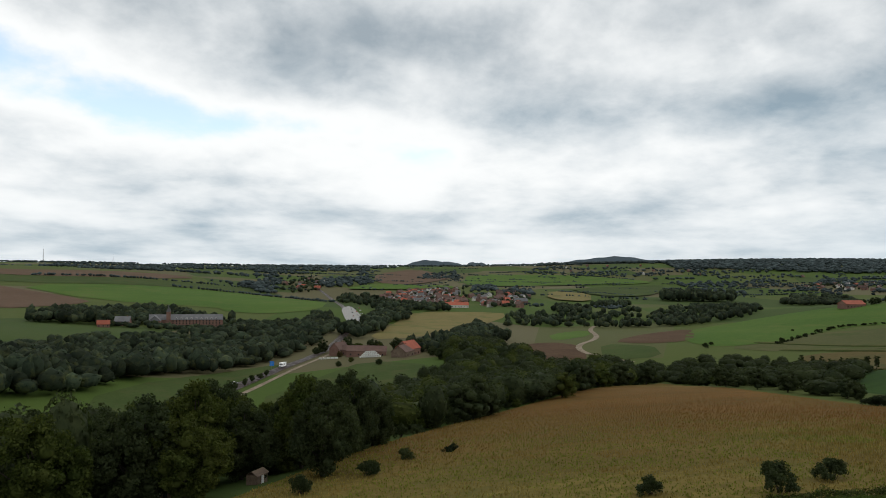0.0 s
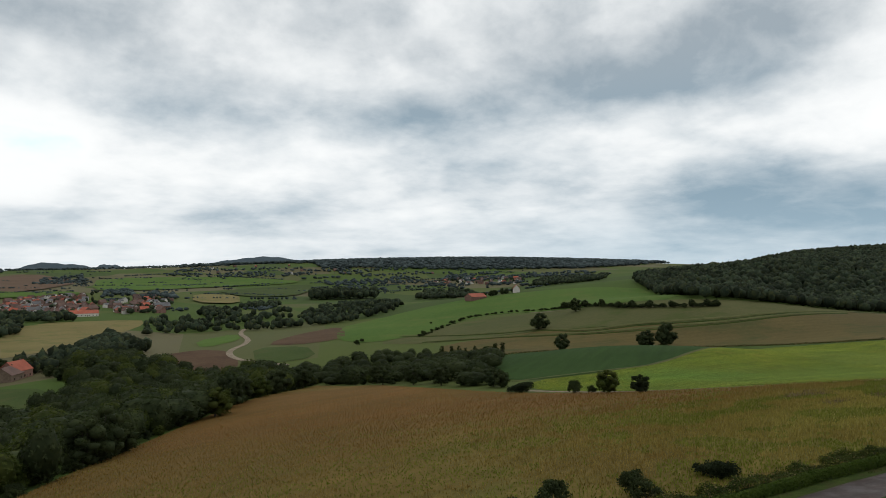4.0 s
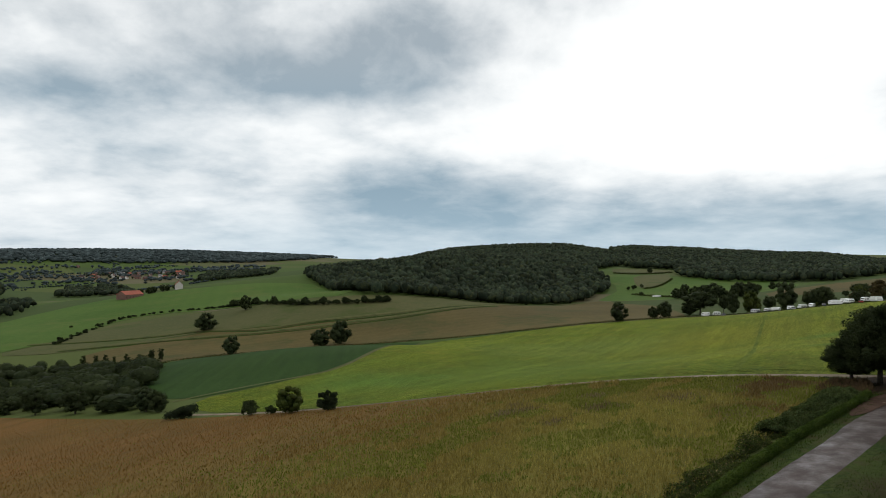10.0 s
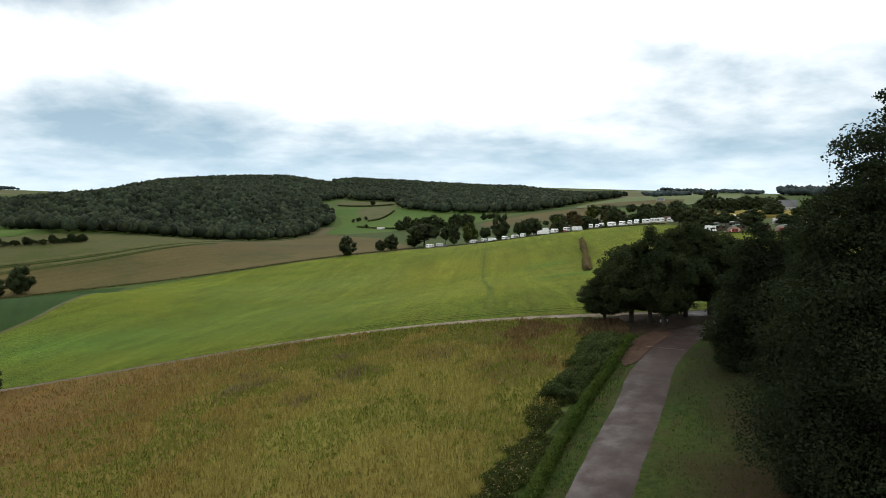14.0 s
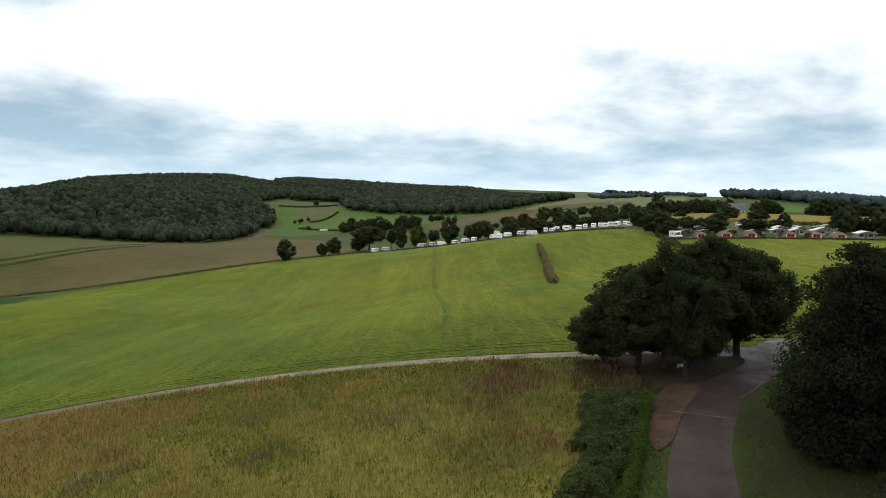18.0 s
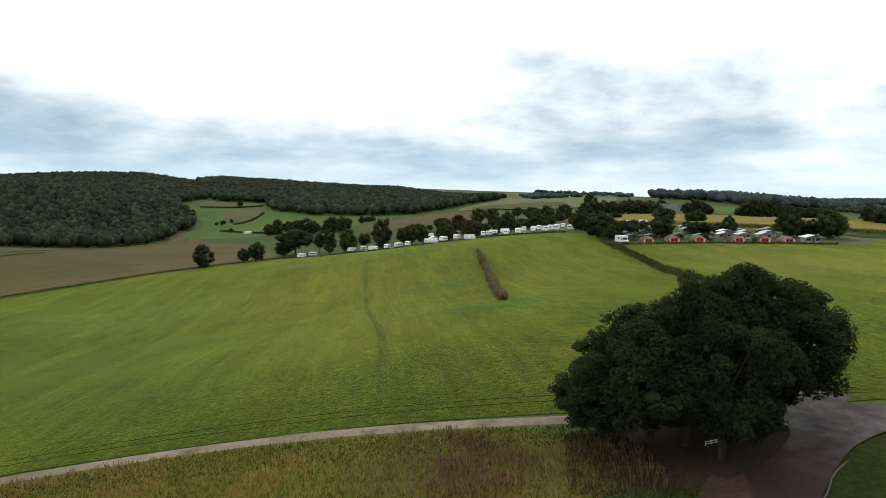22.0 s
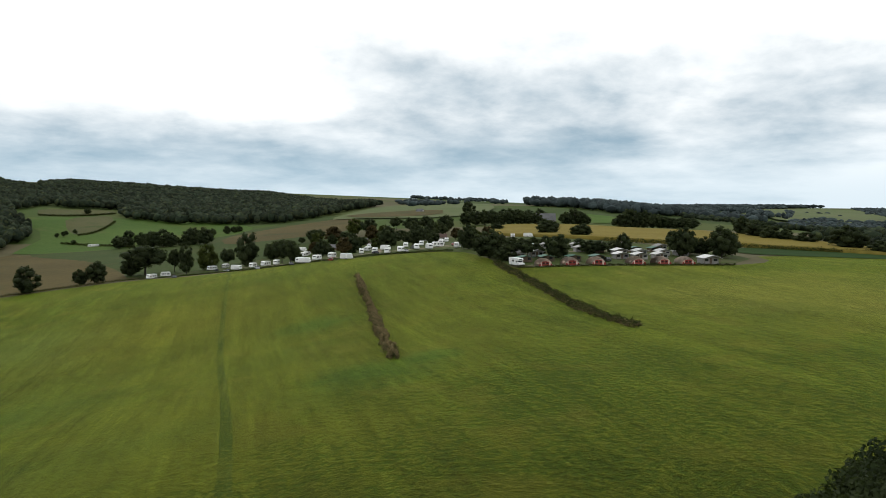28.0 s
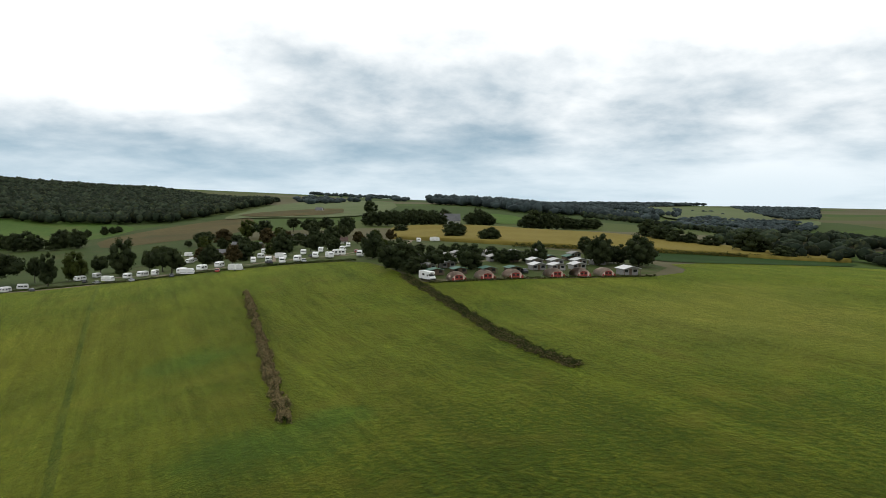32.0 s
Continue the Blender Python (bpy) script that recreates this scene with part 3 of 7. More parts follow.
drape("stubble_field", [(236, 455), (252, 410), (300, 390), (368, 364), (425, 282), (474, 231), (508, 186), (560, 205), (640, 250), (745, 340), (690, 352), (531, 362), (440, 385), (375, 450), (335, 498), (255, 500)], "stubble", 14.0, 0.16, "pale brown harvested stubble strip", "field", 1)
drape("terraced_pasture", [(216, 542), (250, 512), (335, 500), (375, 452), (440, 388), (531, 364), (640, 356), (745, 352), (640, 368), (552, 392), (467, 448), (421, 520), (390, 600), (330, 615), (274, 565)], "olive", 14.0, 0.2, "olive pasture with grassy terrace banks", "field", 1)
drape("hill_field", [(202, 582), (230, 660), (275, 753), (390, 830), (484, 838), (620, 676), (560, 560), (467, 450), (421, 526), (395, 640), (333, 620), (274, 567), (216, 545)], "bright", 16.0, 0.25, "vivid green field on a rounded slope", "field", 1)
drape("clearing_meadow", [(960, 438), (996, 404), (1011, 352), (1001, 271), (940, 195), (872, 165), (793, 184), (797, 220), (751, 247), (739, 303), (734, 345), (760, 352), (852, 364)], "bright", 20.0, 0.3, "light green clearing between two woods", "field", 1)
drape("clearing_pasture", [(985, 397), (1045, 365), (979, 341), (881, 331), (865, 341), (898, 363)], "olive", 20.0, 0.5, "dry olive corner of a clearing", "field", 1)
drape("clearing_stubble", [(994, 431), (1016, 395), (1071, 370), (1126, 387), (1068, 460)], "olive", 20.0, 0.55, "pale strip at the top of a clearing", "field", 1)
drape("camp_meadow", [(508, 186), (560, 205), (640, 250), (735, 340), (739, 300), (751, 247), (797, 220), (793, 184), (872, 165), (960, 100), (900, 60), (700, 60), (600, 110), (540, 140)], "pasture", 20.0, 0.25, "dull green meadow behind the campsite", "field", 1)
drape("camp_slope", [(770, 185), (842, 153), (917, 97), (952, 67), (885, 56), (732, 71), (710, 124), (690, 166)], "stubble", 20.0, 0.45, "brown harvested slope behind the campsite", "field", 1)
drape("camp_lawn", [(505, 184), (489, 140), (456, 110), (441, 84), (426, 55), (413, 24), (380, 16), (356, 14), (352, -64), (385, -95), (450, -80), (520, -50), (600, 0), (600, 110), (540, 140)], "camp_grass", 10.0, 0.1, "trodden campsite lawn", "field", 1)
drape("valley_stubble", [(-70, 640), (-60, 800), (-41, 1031), (92, 1048), (88, 970), (60, 880), (36, 830), (-20, 660)], "gold", 25.0, 0.3, "pale gold stubble field with a green patch", "field", 1)
drape("brown_field", [(61, 578), (95, 605), (113, 575), (108, 515), (93, 470), (65, 490)], "heath", 15.0, 0.25, "brown field beside a winding path", "field", 1)
drape("heath_patch", [(146, 602), (203, 690), (266, 751), (225, 620), (202, 586), (165, 579)], "heath", 15.0, 0.25, "rust-coloured heath patch", "field", 1)
drape("small_meadow", [(107, 703), (163, 791), (146, 681), (98, 610)], "bright", 15.0, 0.25, "small bright meadow by the path", "field", 1)
drape("path_meadow", [(132, 582), (171, 568), (162, 510), (115, 500)], "pasture", 15.0, 0.25, "small yellow-green meadow by the path", "field", 1)
drape("roadside_meadow", [(-153, 290), (-150, 381), (-118, 460), (-96, 478), (-106, 413), (-120, 290)], "pasture", 15.0, 0.2, "green meadow beside the valley road", "field", 1)
drape("farm_meadow", [(-95, 350), (-73, 410), (-50, 475), (0, 445), (-20, 380), (-60, 340)], "pasture", 15.0, 0.2, "green meadow in front of a farm", "field", 1)
drape("valley_hill_field", [(-700, 1130), (-520, 1345), (-364, 1357), (-200, 1240), (-176, 1010), (-229, 930), (-289, 938), (-315, 984), (-484, 981)], "bright", 40.0, 0.5, "broad bright green hillside field", "field", 1)
drape("valley_hill_soil", [(-1000, 1300), (-690, 1100), (-484, 975), (-480, 911), (-531, 830), (-900, 900)], "plough", 40.0, 0.6, "reddish bare soil on a hillside", "field", 1)
drape("hill_pasture", [(-900, 1260), (-740, 1283), (-627, 1484), (-431, 1542), (-300, 1400), (-364, 1365), (-520, 1352), (-705, 1138)], "pasture", 40.0, 0.55, "dark green pasture on a hillside", "field", 1)
drape("hill_soil_strip", [(-1150, 1350), (-860, 1345), (-719, 1721), (-580, 1700), (-627, 1490), (-740, 1290), (-900, 1266)], "plough", 40.0, 0.6, "brown soil strip along a hilltop", "field", 1)
drape("far_green_field", [(58, 2077), (98, 2760), (509, 2842), (744, 2572), (727, 2442), (416, 2326), (134, 2010)], "bright", 60.0, 2.5, "wide green field on the valley floor", "field", 1)
drape("far_crop_field", [(370, 1712), (375, 2098), (765, 2427), (648, 2047), (498, 1727)], "pasture", 60.0, 2.5, "dark green crop on the valley floor", "field", 1)
drape("far_stubble", [(231, 1540), (284, 1863), (380, 1792), (307, 1439)], "gold", 50.0, 2.7, "tan stubble on the valley floor", "field", 1)
drape("far_soil", [(-242, 2552), (-124, 3072), (51, 2535), (-78, 1956), (-195, 1987)], "plough", 60.0, 2.5, "brown soil beyond a village", "field", 1)
drape("far_strip", [(-193, 1965), (-78, 1956), (32, 1982), (23, 1842), (-184, 1749), (-243, 1730)], "bright", 50.0, 2.9, "green strip beyond a village", "field", 1)
drape("car_park", [(-150, 1041), (-146, 1118), (-97, 885), (-84, 786), (-104, 800), (-125, 900)], "kerb", 20.0, 0.9, "pale car park beside the valley road", "road", 1)
drape("maize_field", [(600, -20), (744, -59), (740, -147), (598, -172), (510, -186), (430, -236), (425, -205), (455, -139), (466, -92), (490, -60), (540, -40)], "corn", 12.0, 1.9, "ripe yellow maize field", "field", 1, 2.0)
drape("crop_strip", [(455, -134), (440, -190), (420, -225), (402, -200), (398, -105), (420, -100)], "beet", 10.0, 0.3, "dark green crop strip beside the maize", "field", 1)
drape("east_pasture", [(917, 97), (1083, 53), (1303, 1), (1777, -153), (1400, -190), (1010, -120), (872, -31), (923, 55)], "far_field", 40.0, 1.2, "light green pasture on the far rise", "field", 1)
drape("east_stubble", [(983, 80), (1069, -58), (924, -38), (923, 55)], "stubble", 30.0, 1.6, "brown strip across a pasture", "field", 1)
drape("east_meadow", [(985, -228), (933, -255), (795, -205), (785, -166), (900, -180)], "bright", 30.0, 0.5, "bright meadow below a wooded ridge", "field", 1)
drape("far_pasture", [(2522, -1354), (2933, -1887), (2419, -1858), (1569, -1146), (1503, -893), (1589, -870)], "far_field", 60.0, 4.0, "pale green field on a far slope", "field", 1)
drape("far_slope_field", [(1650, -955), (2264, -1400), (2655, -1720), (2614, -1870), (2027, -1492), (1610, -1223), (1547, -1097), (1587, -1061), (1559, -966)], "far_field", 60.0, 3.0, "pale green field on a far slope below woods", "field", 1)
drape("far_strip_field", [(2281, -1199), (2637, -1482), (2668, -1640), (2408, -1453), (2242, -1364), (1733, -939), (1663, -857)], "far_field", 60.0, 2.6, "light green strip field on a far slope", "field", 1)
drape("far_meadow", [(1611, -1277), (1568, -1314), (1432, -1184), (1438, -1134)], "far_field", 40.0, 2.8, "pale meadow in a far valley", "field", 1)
drape("lane_verge", [(40, 66), (60, 67.5), (85, 66), (104, 61.5), (131, 57), (138, 58), (150, 60), (152, 30), (150, 10), (120, 10), (80, 15), (30, 30), (-10, 40), (0, 52)], "verge", 6.0, 0.07, "rough dark verge grass beside the lane", "verge", 1)
drape("oak_floor", [(133, 53), (137, 58), (147, 59), (150, 54), (150, 44), (144, 44.5), (138, 48.5)], "earth", 3.0, 0.11, "bare brown soil and leaf litter under oaks", "verge", 1)

ribbon("uncut_strip", [(500, 131), (425, 121), (340, 108.5), (284, 99.5), (258, 94.5), (230, 89), (203, 84.3), (184, 81.4), (160, 78.6)], 2.6, "lime_deep", 0.11, "darker uncut strip across the mown field", "field", 5.0)

# ---- roads ----
LANE = [(-60, 45), (-20, 52), (20, 59), (50, 61), (70, 60.5), (81, 59.5), (92, 57.6), (106, 54.7), (117, 53.2), (128, 50), (136, 46.5), (146, 41), (156, 34)]
ribbon("road", LANE, 5.9, "asphalt", 0.2, "wet grey asphalt lane with worn edges", "road", 3.0)
drape("gravel_edge", [(118.3, 55.9), (120.6, 56.2), (124, 56.1), (128.2, 55.3), (133, 53.9), (139, 50.2), (137, 48.4), (133, 49.9), (128.9, 51.8), (125.1, 53.1), (121.2, 54.1)], "shoulder", 1.5, 0.145, "pinkish gravel shoulder beside the lane", "road", 1)
drape("oak_island", [(135.5, 51.4), (138.6, 46.9), (142.9, 43.3), (145.2, 42.1), (146.8, 42.5), (147.1, 45.3), (147.6, 49), (142, 50.5)], "earth", 1.5, 0.25, "bare soil island round oak trunks in the junction", "verge", 1)
drape("lane_mouth", [(130.5, 50.6), (136, 49.2), (143, 46.5), (149.5, 46), (151.5, 46), (152, 28), (147, 31), (142.5, 38), (137.5, 42.3), (133.5, 45), (131, 47)], "asphalt", 3.0, 0.205, "wet asphalt where the lane widens into a junction", "road", 1)
ribbon("farm_track", [(131, 212), (135.5, 176), (142.7, 149), (150.2, 122), (151.8, 100), (152, 80), (150.5, 62), (150, 41), (150, 20), (156, -40), (170, -100)], 2.6, "gravel", 0.16, "pale gravel farm track along a field edge", "road", 3.0)
ribbon("valley_path", [(185, 850), (166, 790), (151, 678), (135, 619), (115, 583), (107, 549), (111, 518), (135, 490)], 5.0, "gravel", 0.5, "winding pale path through meadows", "road", 8.0)
ribbon("valley_road", [(-125, 230), (-122, 299), (-114, 358), (-105, 422), (-93, 533), (-93, 671), (-108, 873), (-176, 1195), (-250, 1537), (-320, 1758)], 8.0, "asphalt", 0.5, "grey main road along the valley floor", "road", 10.0)
ribbon("cycle_path", [(-116, 230), (-112, 299), (-104, 358), (-95, 422), (-83, 533), (-83, 640)], 3.0, "gravel", 0.45, "pale path beside the valley road", "road", 10.0)
for d in (0.0, 1.9):
    ribbon("wheel_track", [(156.0 + d, 30), (156.2 + d, 58), (156.9 + d, 85), (155.8 + d, 122), (151.6 + d, 146)], 0.5, "track", 0.1, "dark wheel track along the field edge", "wheel track", 4.0)
for line in ([(500, 172), (478, 132), (462, 100), (452, 72), (446, 44), (440, 22)], [(520, 130), (490, 112), (466, 100)], [(560, 60), (510, 52), (450, 56)], [(445, 30), (470, 10), (520, -20), (560, -30)], [(392, -5), (398, -30), (404, -60)]):
    ribbon("camp_path", line, 2.6, "gravel", 0.2, "pale gravel path between pitches", "path", 6.0)
for line in ([(255, 567), (323, 512), (345, 500), (354, 474), (365, 452), (392, 438), (422, 410), (460, 384), (530, 366), (690, 354)], [(254, 523), (286, 510), (316, 493), (346, 461), (368, 439), (415, 403), (453, 378), (540, 357)]):
    ribbon("grass_bank", line, 4.5, "bank", 0.7, "grassy terrace bank across a slope", "bank", 8.0)
    # second, darker ribbon along the bank's lower side
    ribbon("bank_foot", [(x - 3.6, y - 3.2) for x, y in line], 2.6, "verge", 0.5, "dark strip along the lower side of a terrace bank", "bank", 8.0)
ribbon("grass_strip", [(146, 237), (160, 236), (182, 231), (206, 226), (258, 252), (330, 292), (376, 317)], 2.6, "bank", 0.2, "pale uncut grass strip between two crops", "bank", 5.0)

# ---- trees ----
def leaf_quads(centres, size, rng, out=None, flat=0.35):
    """Small folded leaf sprays, one at each centre: four corners, a fold along the middle, turned at random, leaning outwards."""
    n = len(centres)
    s = size * rng.uniform(0.6, 1.35, n)[:, None]
    nrm = rng.normal(size=(n, 3))
    if out is not None:
        nrm = nrm * 0.75 + out
    nrm[:, 2] += flat
    nrm /= np.linalg.norm(nrm, axis=1)[:, None]
    u = np.cross(nrm, rng.normal(size=(n, 3)))
    u /= np.linalg.norm(u, axis=1)[:, None]
    w = np.cross(nrm, u)
    a = centres - u * s * 0.6
    b = centres + w * s * 0.42 + nrm * s * 0.16
    c = centres + u * s * 0.6 - nrm * s * 0.1
    d = centres - w * s * 0.42 + nrm * s * 0.16
    v = np.stack([a, b, c, d], 1).reshape(-1, 3)
    return v, np.arange(4 * n).reshape(n, 4)


def crown_points(clumps, n, rng, fill=0.25, sub=9):
    """Points on a set of round clumps (x, y, z, radius, squash), each of them made of smaller lumps, most near the outside."""
    cl = np.array(clumps, float)
    d = rng.normal(size=(len(cl), sub, 3))
    d[:, :, 2] += 0.35
    d /= np.linalg.norm(d, axis=2)[:, :, None]
    mid = d * (cl[:, None, 3:4] * rng.uniform(0.45, 0.85, (len(cl), sub, 1)))
    mid[:, :, 2] *= cl[:, None, 4]
    mid += cl[:, None, :3]
    rad = cl[:, None, 3] * rng.uniform(0.28, 0.55, (len(cl), sub))
    mid, rad, sq = mid.reshape(-1, 3), rad.ravel(), np.repeat(cl[:, 4], sub)
    pick = rng.choice(len(mid), n, p=rad ** 2 / (rad ** 2).sum())
    d = rng.normal(size=(n, 3))
    d /= np.linalg.norm(d, axis=1)[:, None]
    r = np.where(rng.random(n) < fill, rng.uniform(0.2, 0.8, n), rng.uniform(0.8, 1.1, n))[:, None]
    off = d * r * rad[pick][:, None]
    off[:, 2] *= np.maximum(sq[pick], 0.75)
    return mid[pick] + off, d


def hearts(clumps, rng, much):
    """The shaded twigs and leaves inside each clump, as one small lumpy body a clump."""
    bm = bmesh.new()
    bmesh.ops.create_icosphere(bm, subdivisions=1, radius=1.0)
    ball = np.array([q.co[:] for q in bm.verts])
    face = np.array([[q.index for q in t.verts] for t in bm.faces])
    bm.free()
    vs, fs = [], []
    for k, (x, y, z, r, sq) in enumerate(clumps):
        b = ball * (r * much * rng.uniform(0.75, 1.1, (len(ball), 1)))
        vs.append(b * [1, 1, sq] + [x, y, z]), fs.append(face + k * len(ball))
    return np.concatenate(vs), np.concatenate(fs)


def limb(bm, a, b, ra, rb, sides=7, bend=0.0, rng=None, segs=3):
    """A tapered round limb from a to b."""
    a, b = Vector(a), Vector(b)
    d = (b - a).normalized()
    u = d.orthogonal().normalized()
    w = d.cross(u)
    rings = []
    for k in range(segs + 1):
        f = k / segs
        c = a.lerp(b, f) + (u * math.sin(f * 3.1) * bend)
        r = ra + (rb - ra) * f
        rings.append([bm.verts.new(c + (u * math.cos(q) + w * math.sin(q)) * r) for q in (2 * math.pi * j / sides for j in range(sides))])
    for p, q in zip(rings, rings[1:]):
        for j in range(sides):
            bm.faces.new((p[j], p[(j + 1) % sides], q[(j + 1) % sides], q[j])).smooth = True
    bm.faces.new(rings[-1]), bm.faces.new(rings[0][::-1])


def make_tree(seed, high, wide, bole, leaves, size, leaf="leaf", style="round", label="", category="tree", clump_n=26, name="tree"):
    """A broadleaf or conifer, base at the origin: trunk with limbs, and a crown of many leaf sprays in clumps."""
    rng = np.random.default_rng(seed)
    rnd = random.Random(seed)
    root = hold(name, label, category)
    bm = bmesh.new()
    r0 = 0.024 * high + 0.05
    clumps = []
    if style in ("cone", "dome"):
        limb(bm, (0, 0, -0.4), (0, 0, high * 0.97), r0, 0.03, 8, 0.1, segs=6)
        for k in range(clump_n):
            f = k / clump_n
            z = bole + (high - bole) * f
            rr = wide * rnd.uniform(0.66, 1.16) * ((1 - f) ** 0.75 if style == "cone" else (1 - f) ** 0.52 * (0.72 + min(0.28, 1.4 * f)))
            for j in range(3):
                q = rnd.uniform(0, 6.28)
                clumps.append((math.cos(q) * rr * 0.62, math.sin(q) * rr * 0.62, z - 0.08 * rr, 0.3 + rr * 0.42, 0.5))
                if k % 3 == 0:
                    limb(bm, (0, 0, z), (math.cos(q) * rr * 0.8, math.sin(q) * rr * 0.8, z - 0.05 * rr), r0 * 0.25 * (1.1 - f), 0.02, 5)
    else:
        limb(bm, (0, 0, -0.5), (0.1 * wide * rnd.uniform(-1, 1) * 0.4, 0.1 * wide * rnd.uniform(-0.4, 0.4), bole + (high - bole) * 0.5), r0, r0 * 0.5, 9, 0.12, segs=5)
        half = (high - bole) * 0.5
        mid = bole + half * 0.84
        la, lb = rnd.uniform(0, 6.28), rnd.uniform(0, 6.28)
        for k in range(clump_n):
            q = k * 2.399 + rnd.uniform(-0.5, 0.5)
            s = 1 - 2 * (k + 0.5) / clump_n
            ring = math.sqrt(max(0, 1 - s * s)) ** (0.6 if style == "tall" else 1.0 if s < 0 else 1.15)
            rad = rnd.uniform(0.74, 1.06) * (1 + 0.13 * math.sin(2 * q + la) + 0.10 * math.sin(3 * q + lb))
            up = mid + (s * half * 0.92 if s > 0 else s * half * 0.68) * rnd.uniform(0.82, 1.08)
            rr = wide * rnd.uniform(0.19, 0.33) * (44 / clump_n) ** 0.4 * (1.0 if s < 0.6 else 0.85)
            c = (math.cos(q) * ring * wide * 0.74 * rad, math.sin(q) * ring * wide * 0.74 * rad, up)
            clumps.append((*c, rr, rnd.uniform(0.7, 0.95)))
            if k % 2 == 0:
                limb(bm, (0, 0, bole + (c[2] - bole) * 0.4), (c[0] * 0.85, c[1] * 0.85, c[2]), r0 * 0.34, 0.04, 6, wide * 0.05)
        for k in range(4):
            clumps.append((wide * rnd.uniform(-0.25, 0.25), wide * rnd.uniform(-0.25, 0.25), mid + half * rnd.uniform(-0.3, 0.35), wide * 0.42, 0.9))
    part("trunk", bm, "bark", root)
    p, d = crown_points(clumps, leaves, rng)
    foot = bole * (1.45 if leaves > 50000 and style == "round" else 0.55)
    p[:, 2] = np.maximum(p[:, 2], foot + 0.15 + 0.5 * np.abs(d[:, 0]) * (foot > 2))
    v, f = leaf_quads(p, size, rng, d)
    if style in ("round", "tall"):
        hv, hf = hearts(clumps, rng, 0.40 if leaves > 50000 else 0.55 if leaves > 10000 else 0.82)
        hv[:, 2] = np.maximum(hv[:, 2], foot + 0.3)
        f = np.concatenate([np.stack([f[:, [0, 1, 2]], f[:, [0, 2, 3]]], 1).reshape(-1, 3), hf + len(v)])
        v = np.concatenate([v, hv])
    crown = new("crown", mesh_of("crown", v, f, leaf))
    crown.parent = root
    return root


def make_bush(seed, high, wide, leaves, size, leaf="leaf", label="", name="bush"):
    rng = np.random.default_rng(seed)
    rnd = random.Random(seed)
    root = hold(name, label, "bush")
    bm = bmesh.new()
    clumps = []
    for k in range(9):
        q, r = rnd.uniform(0, 6.28), wide * rnd.uniform(0.1, 0.62)
        c = (math.cos(q) * r, math.sin(q) * r, high * rnd.uniform(0.3, 0.72))
        clumps.append((*c, wide * rnd.uniform(0.3, 0.45), min(1.0, 0.7 * high / wide)))
        limb(bm, (0.1 * c[0], 0.1 * c[1], -0.2), c, 0.04 + 0.008 * high, 0.015, 5, 0.05)
    part("woody_base", bm, "bark", root)
    p, d = crown_points(clumps, leaves, rng)
    p[:, 2] = np.clip(p[:, 2], 0.08, None)
    v, f = leaf_quads(p, size, rng, d)
    ob = new("foliage", mesh_of("foliage", v, f, leaf))
    ob.parent = root
    return root


SPARE = Matrix.Translation((0, 0, 0))
placed = {}


def plant(kind, x, y, scale=1.0, turn=None, label="", group="", tall=1.0, sink=0.1):
    """Puts a tree or bush of a kind on the ground; the first of a kind is the built one itself, later ones are copies."""
    rnd = random.Random(int(x * 31 + y * 17))
    turn = rnd.uniform(0, 360) if turn is None else turn
    loose = 1.0 if tall == 1.0 else 0.3
    tall = tall if tall != 1.0 else rnd.uniform(0.84, 1.14)
    if kind in ALIKE:
        kind = rnd.choice(ALIKE[kind])
    m = pose(x, y, gz(x, y) - sink, 0, 0, turn) @ Matrix.Diagonal((scale * (1 + loose * rnd.uniform(-0.08, 0.18)), scale * (1 + loose * rnd.uniform(-0.08, 0.18)), scale * tall, 1))
    if kind not in placed:
        placed[kind] = ob = KINDS[kind]()
        ob.matrix_basis = m
    else:
        src = placed[kind]
        keep = src.matrix_basis.copy()
        src.matrix_basis = Matrix.Identity(4)
        ob = copy_thing(src, m)
        src.matrix_basis = keep
    return tagged(ob, label, "", group)


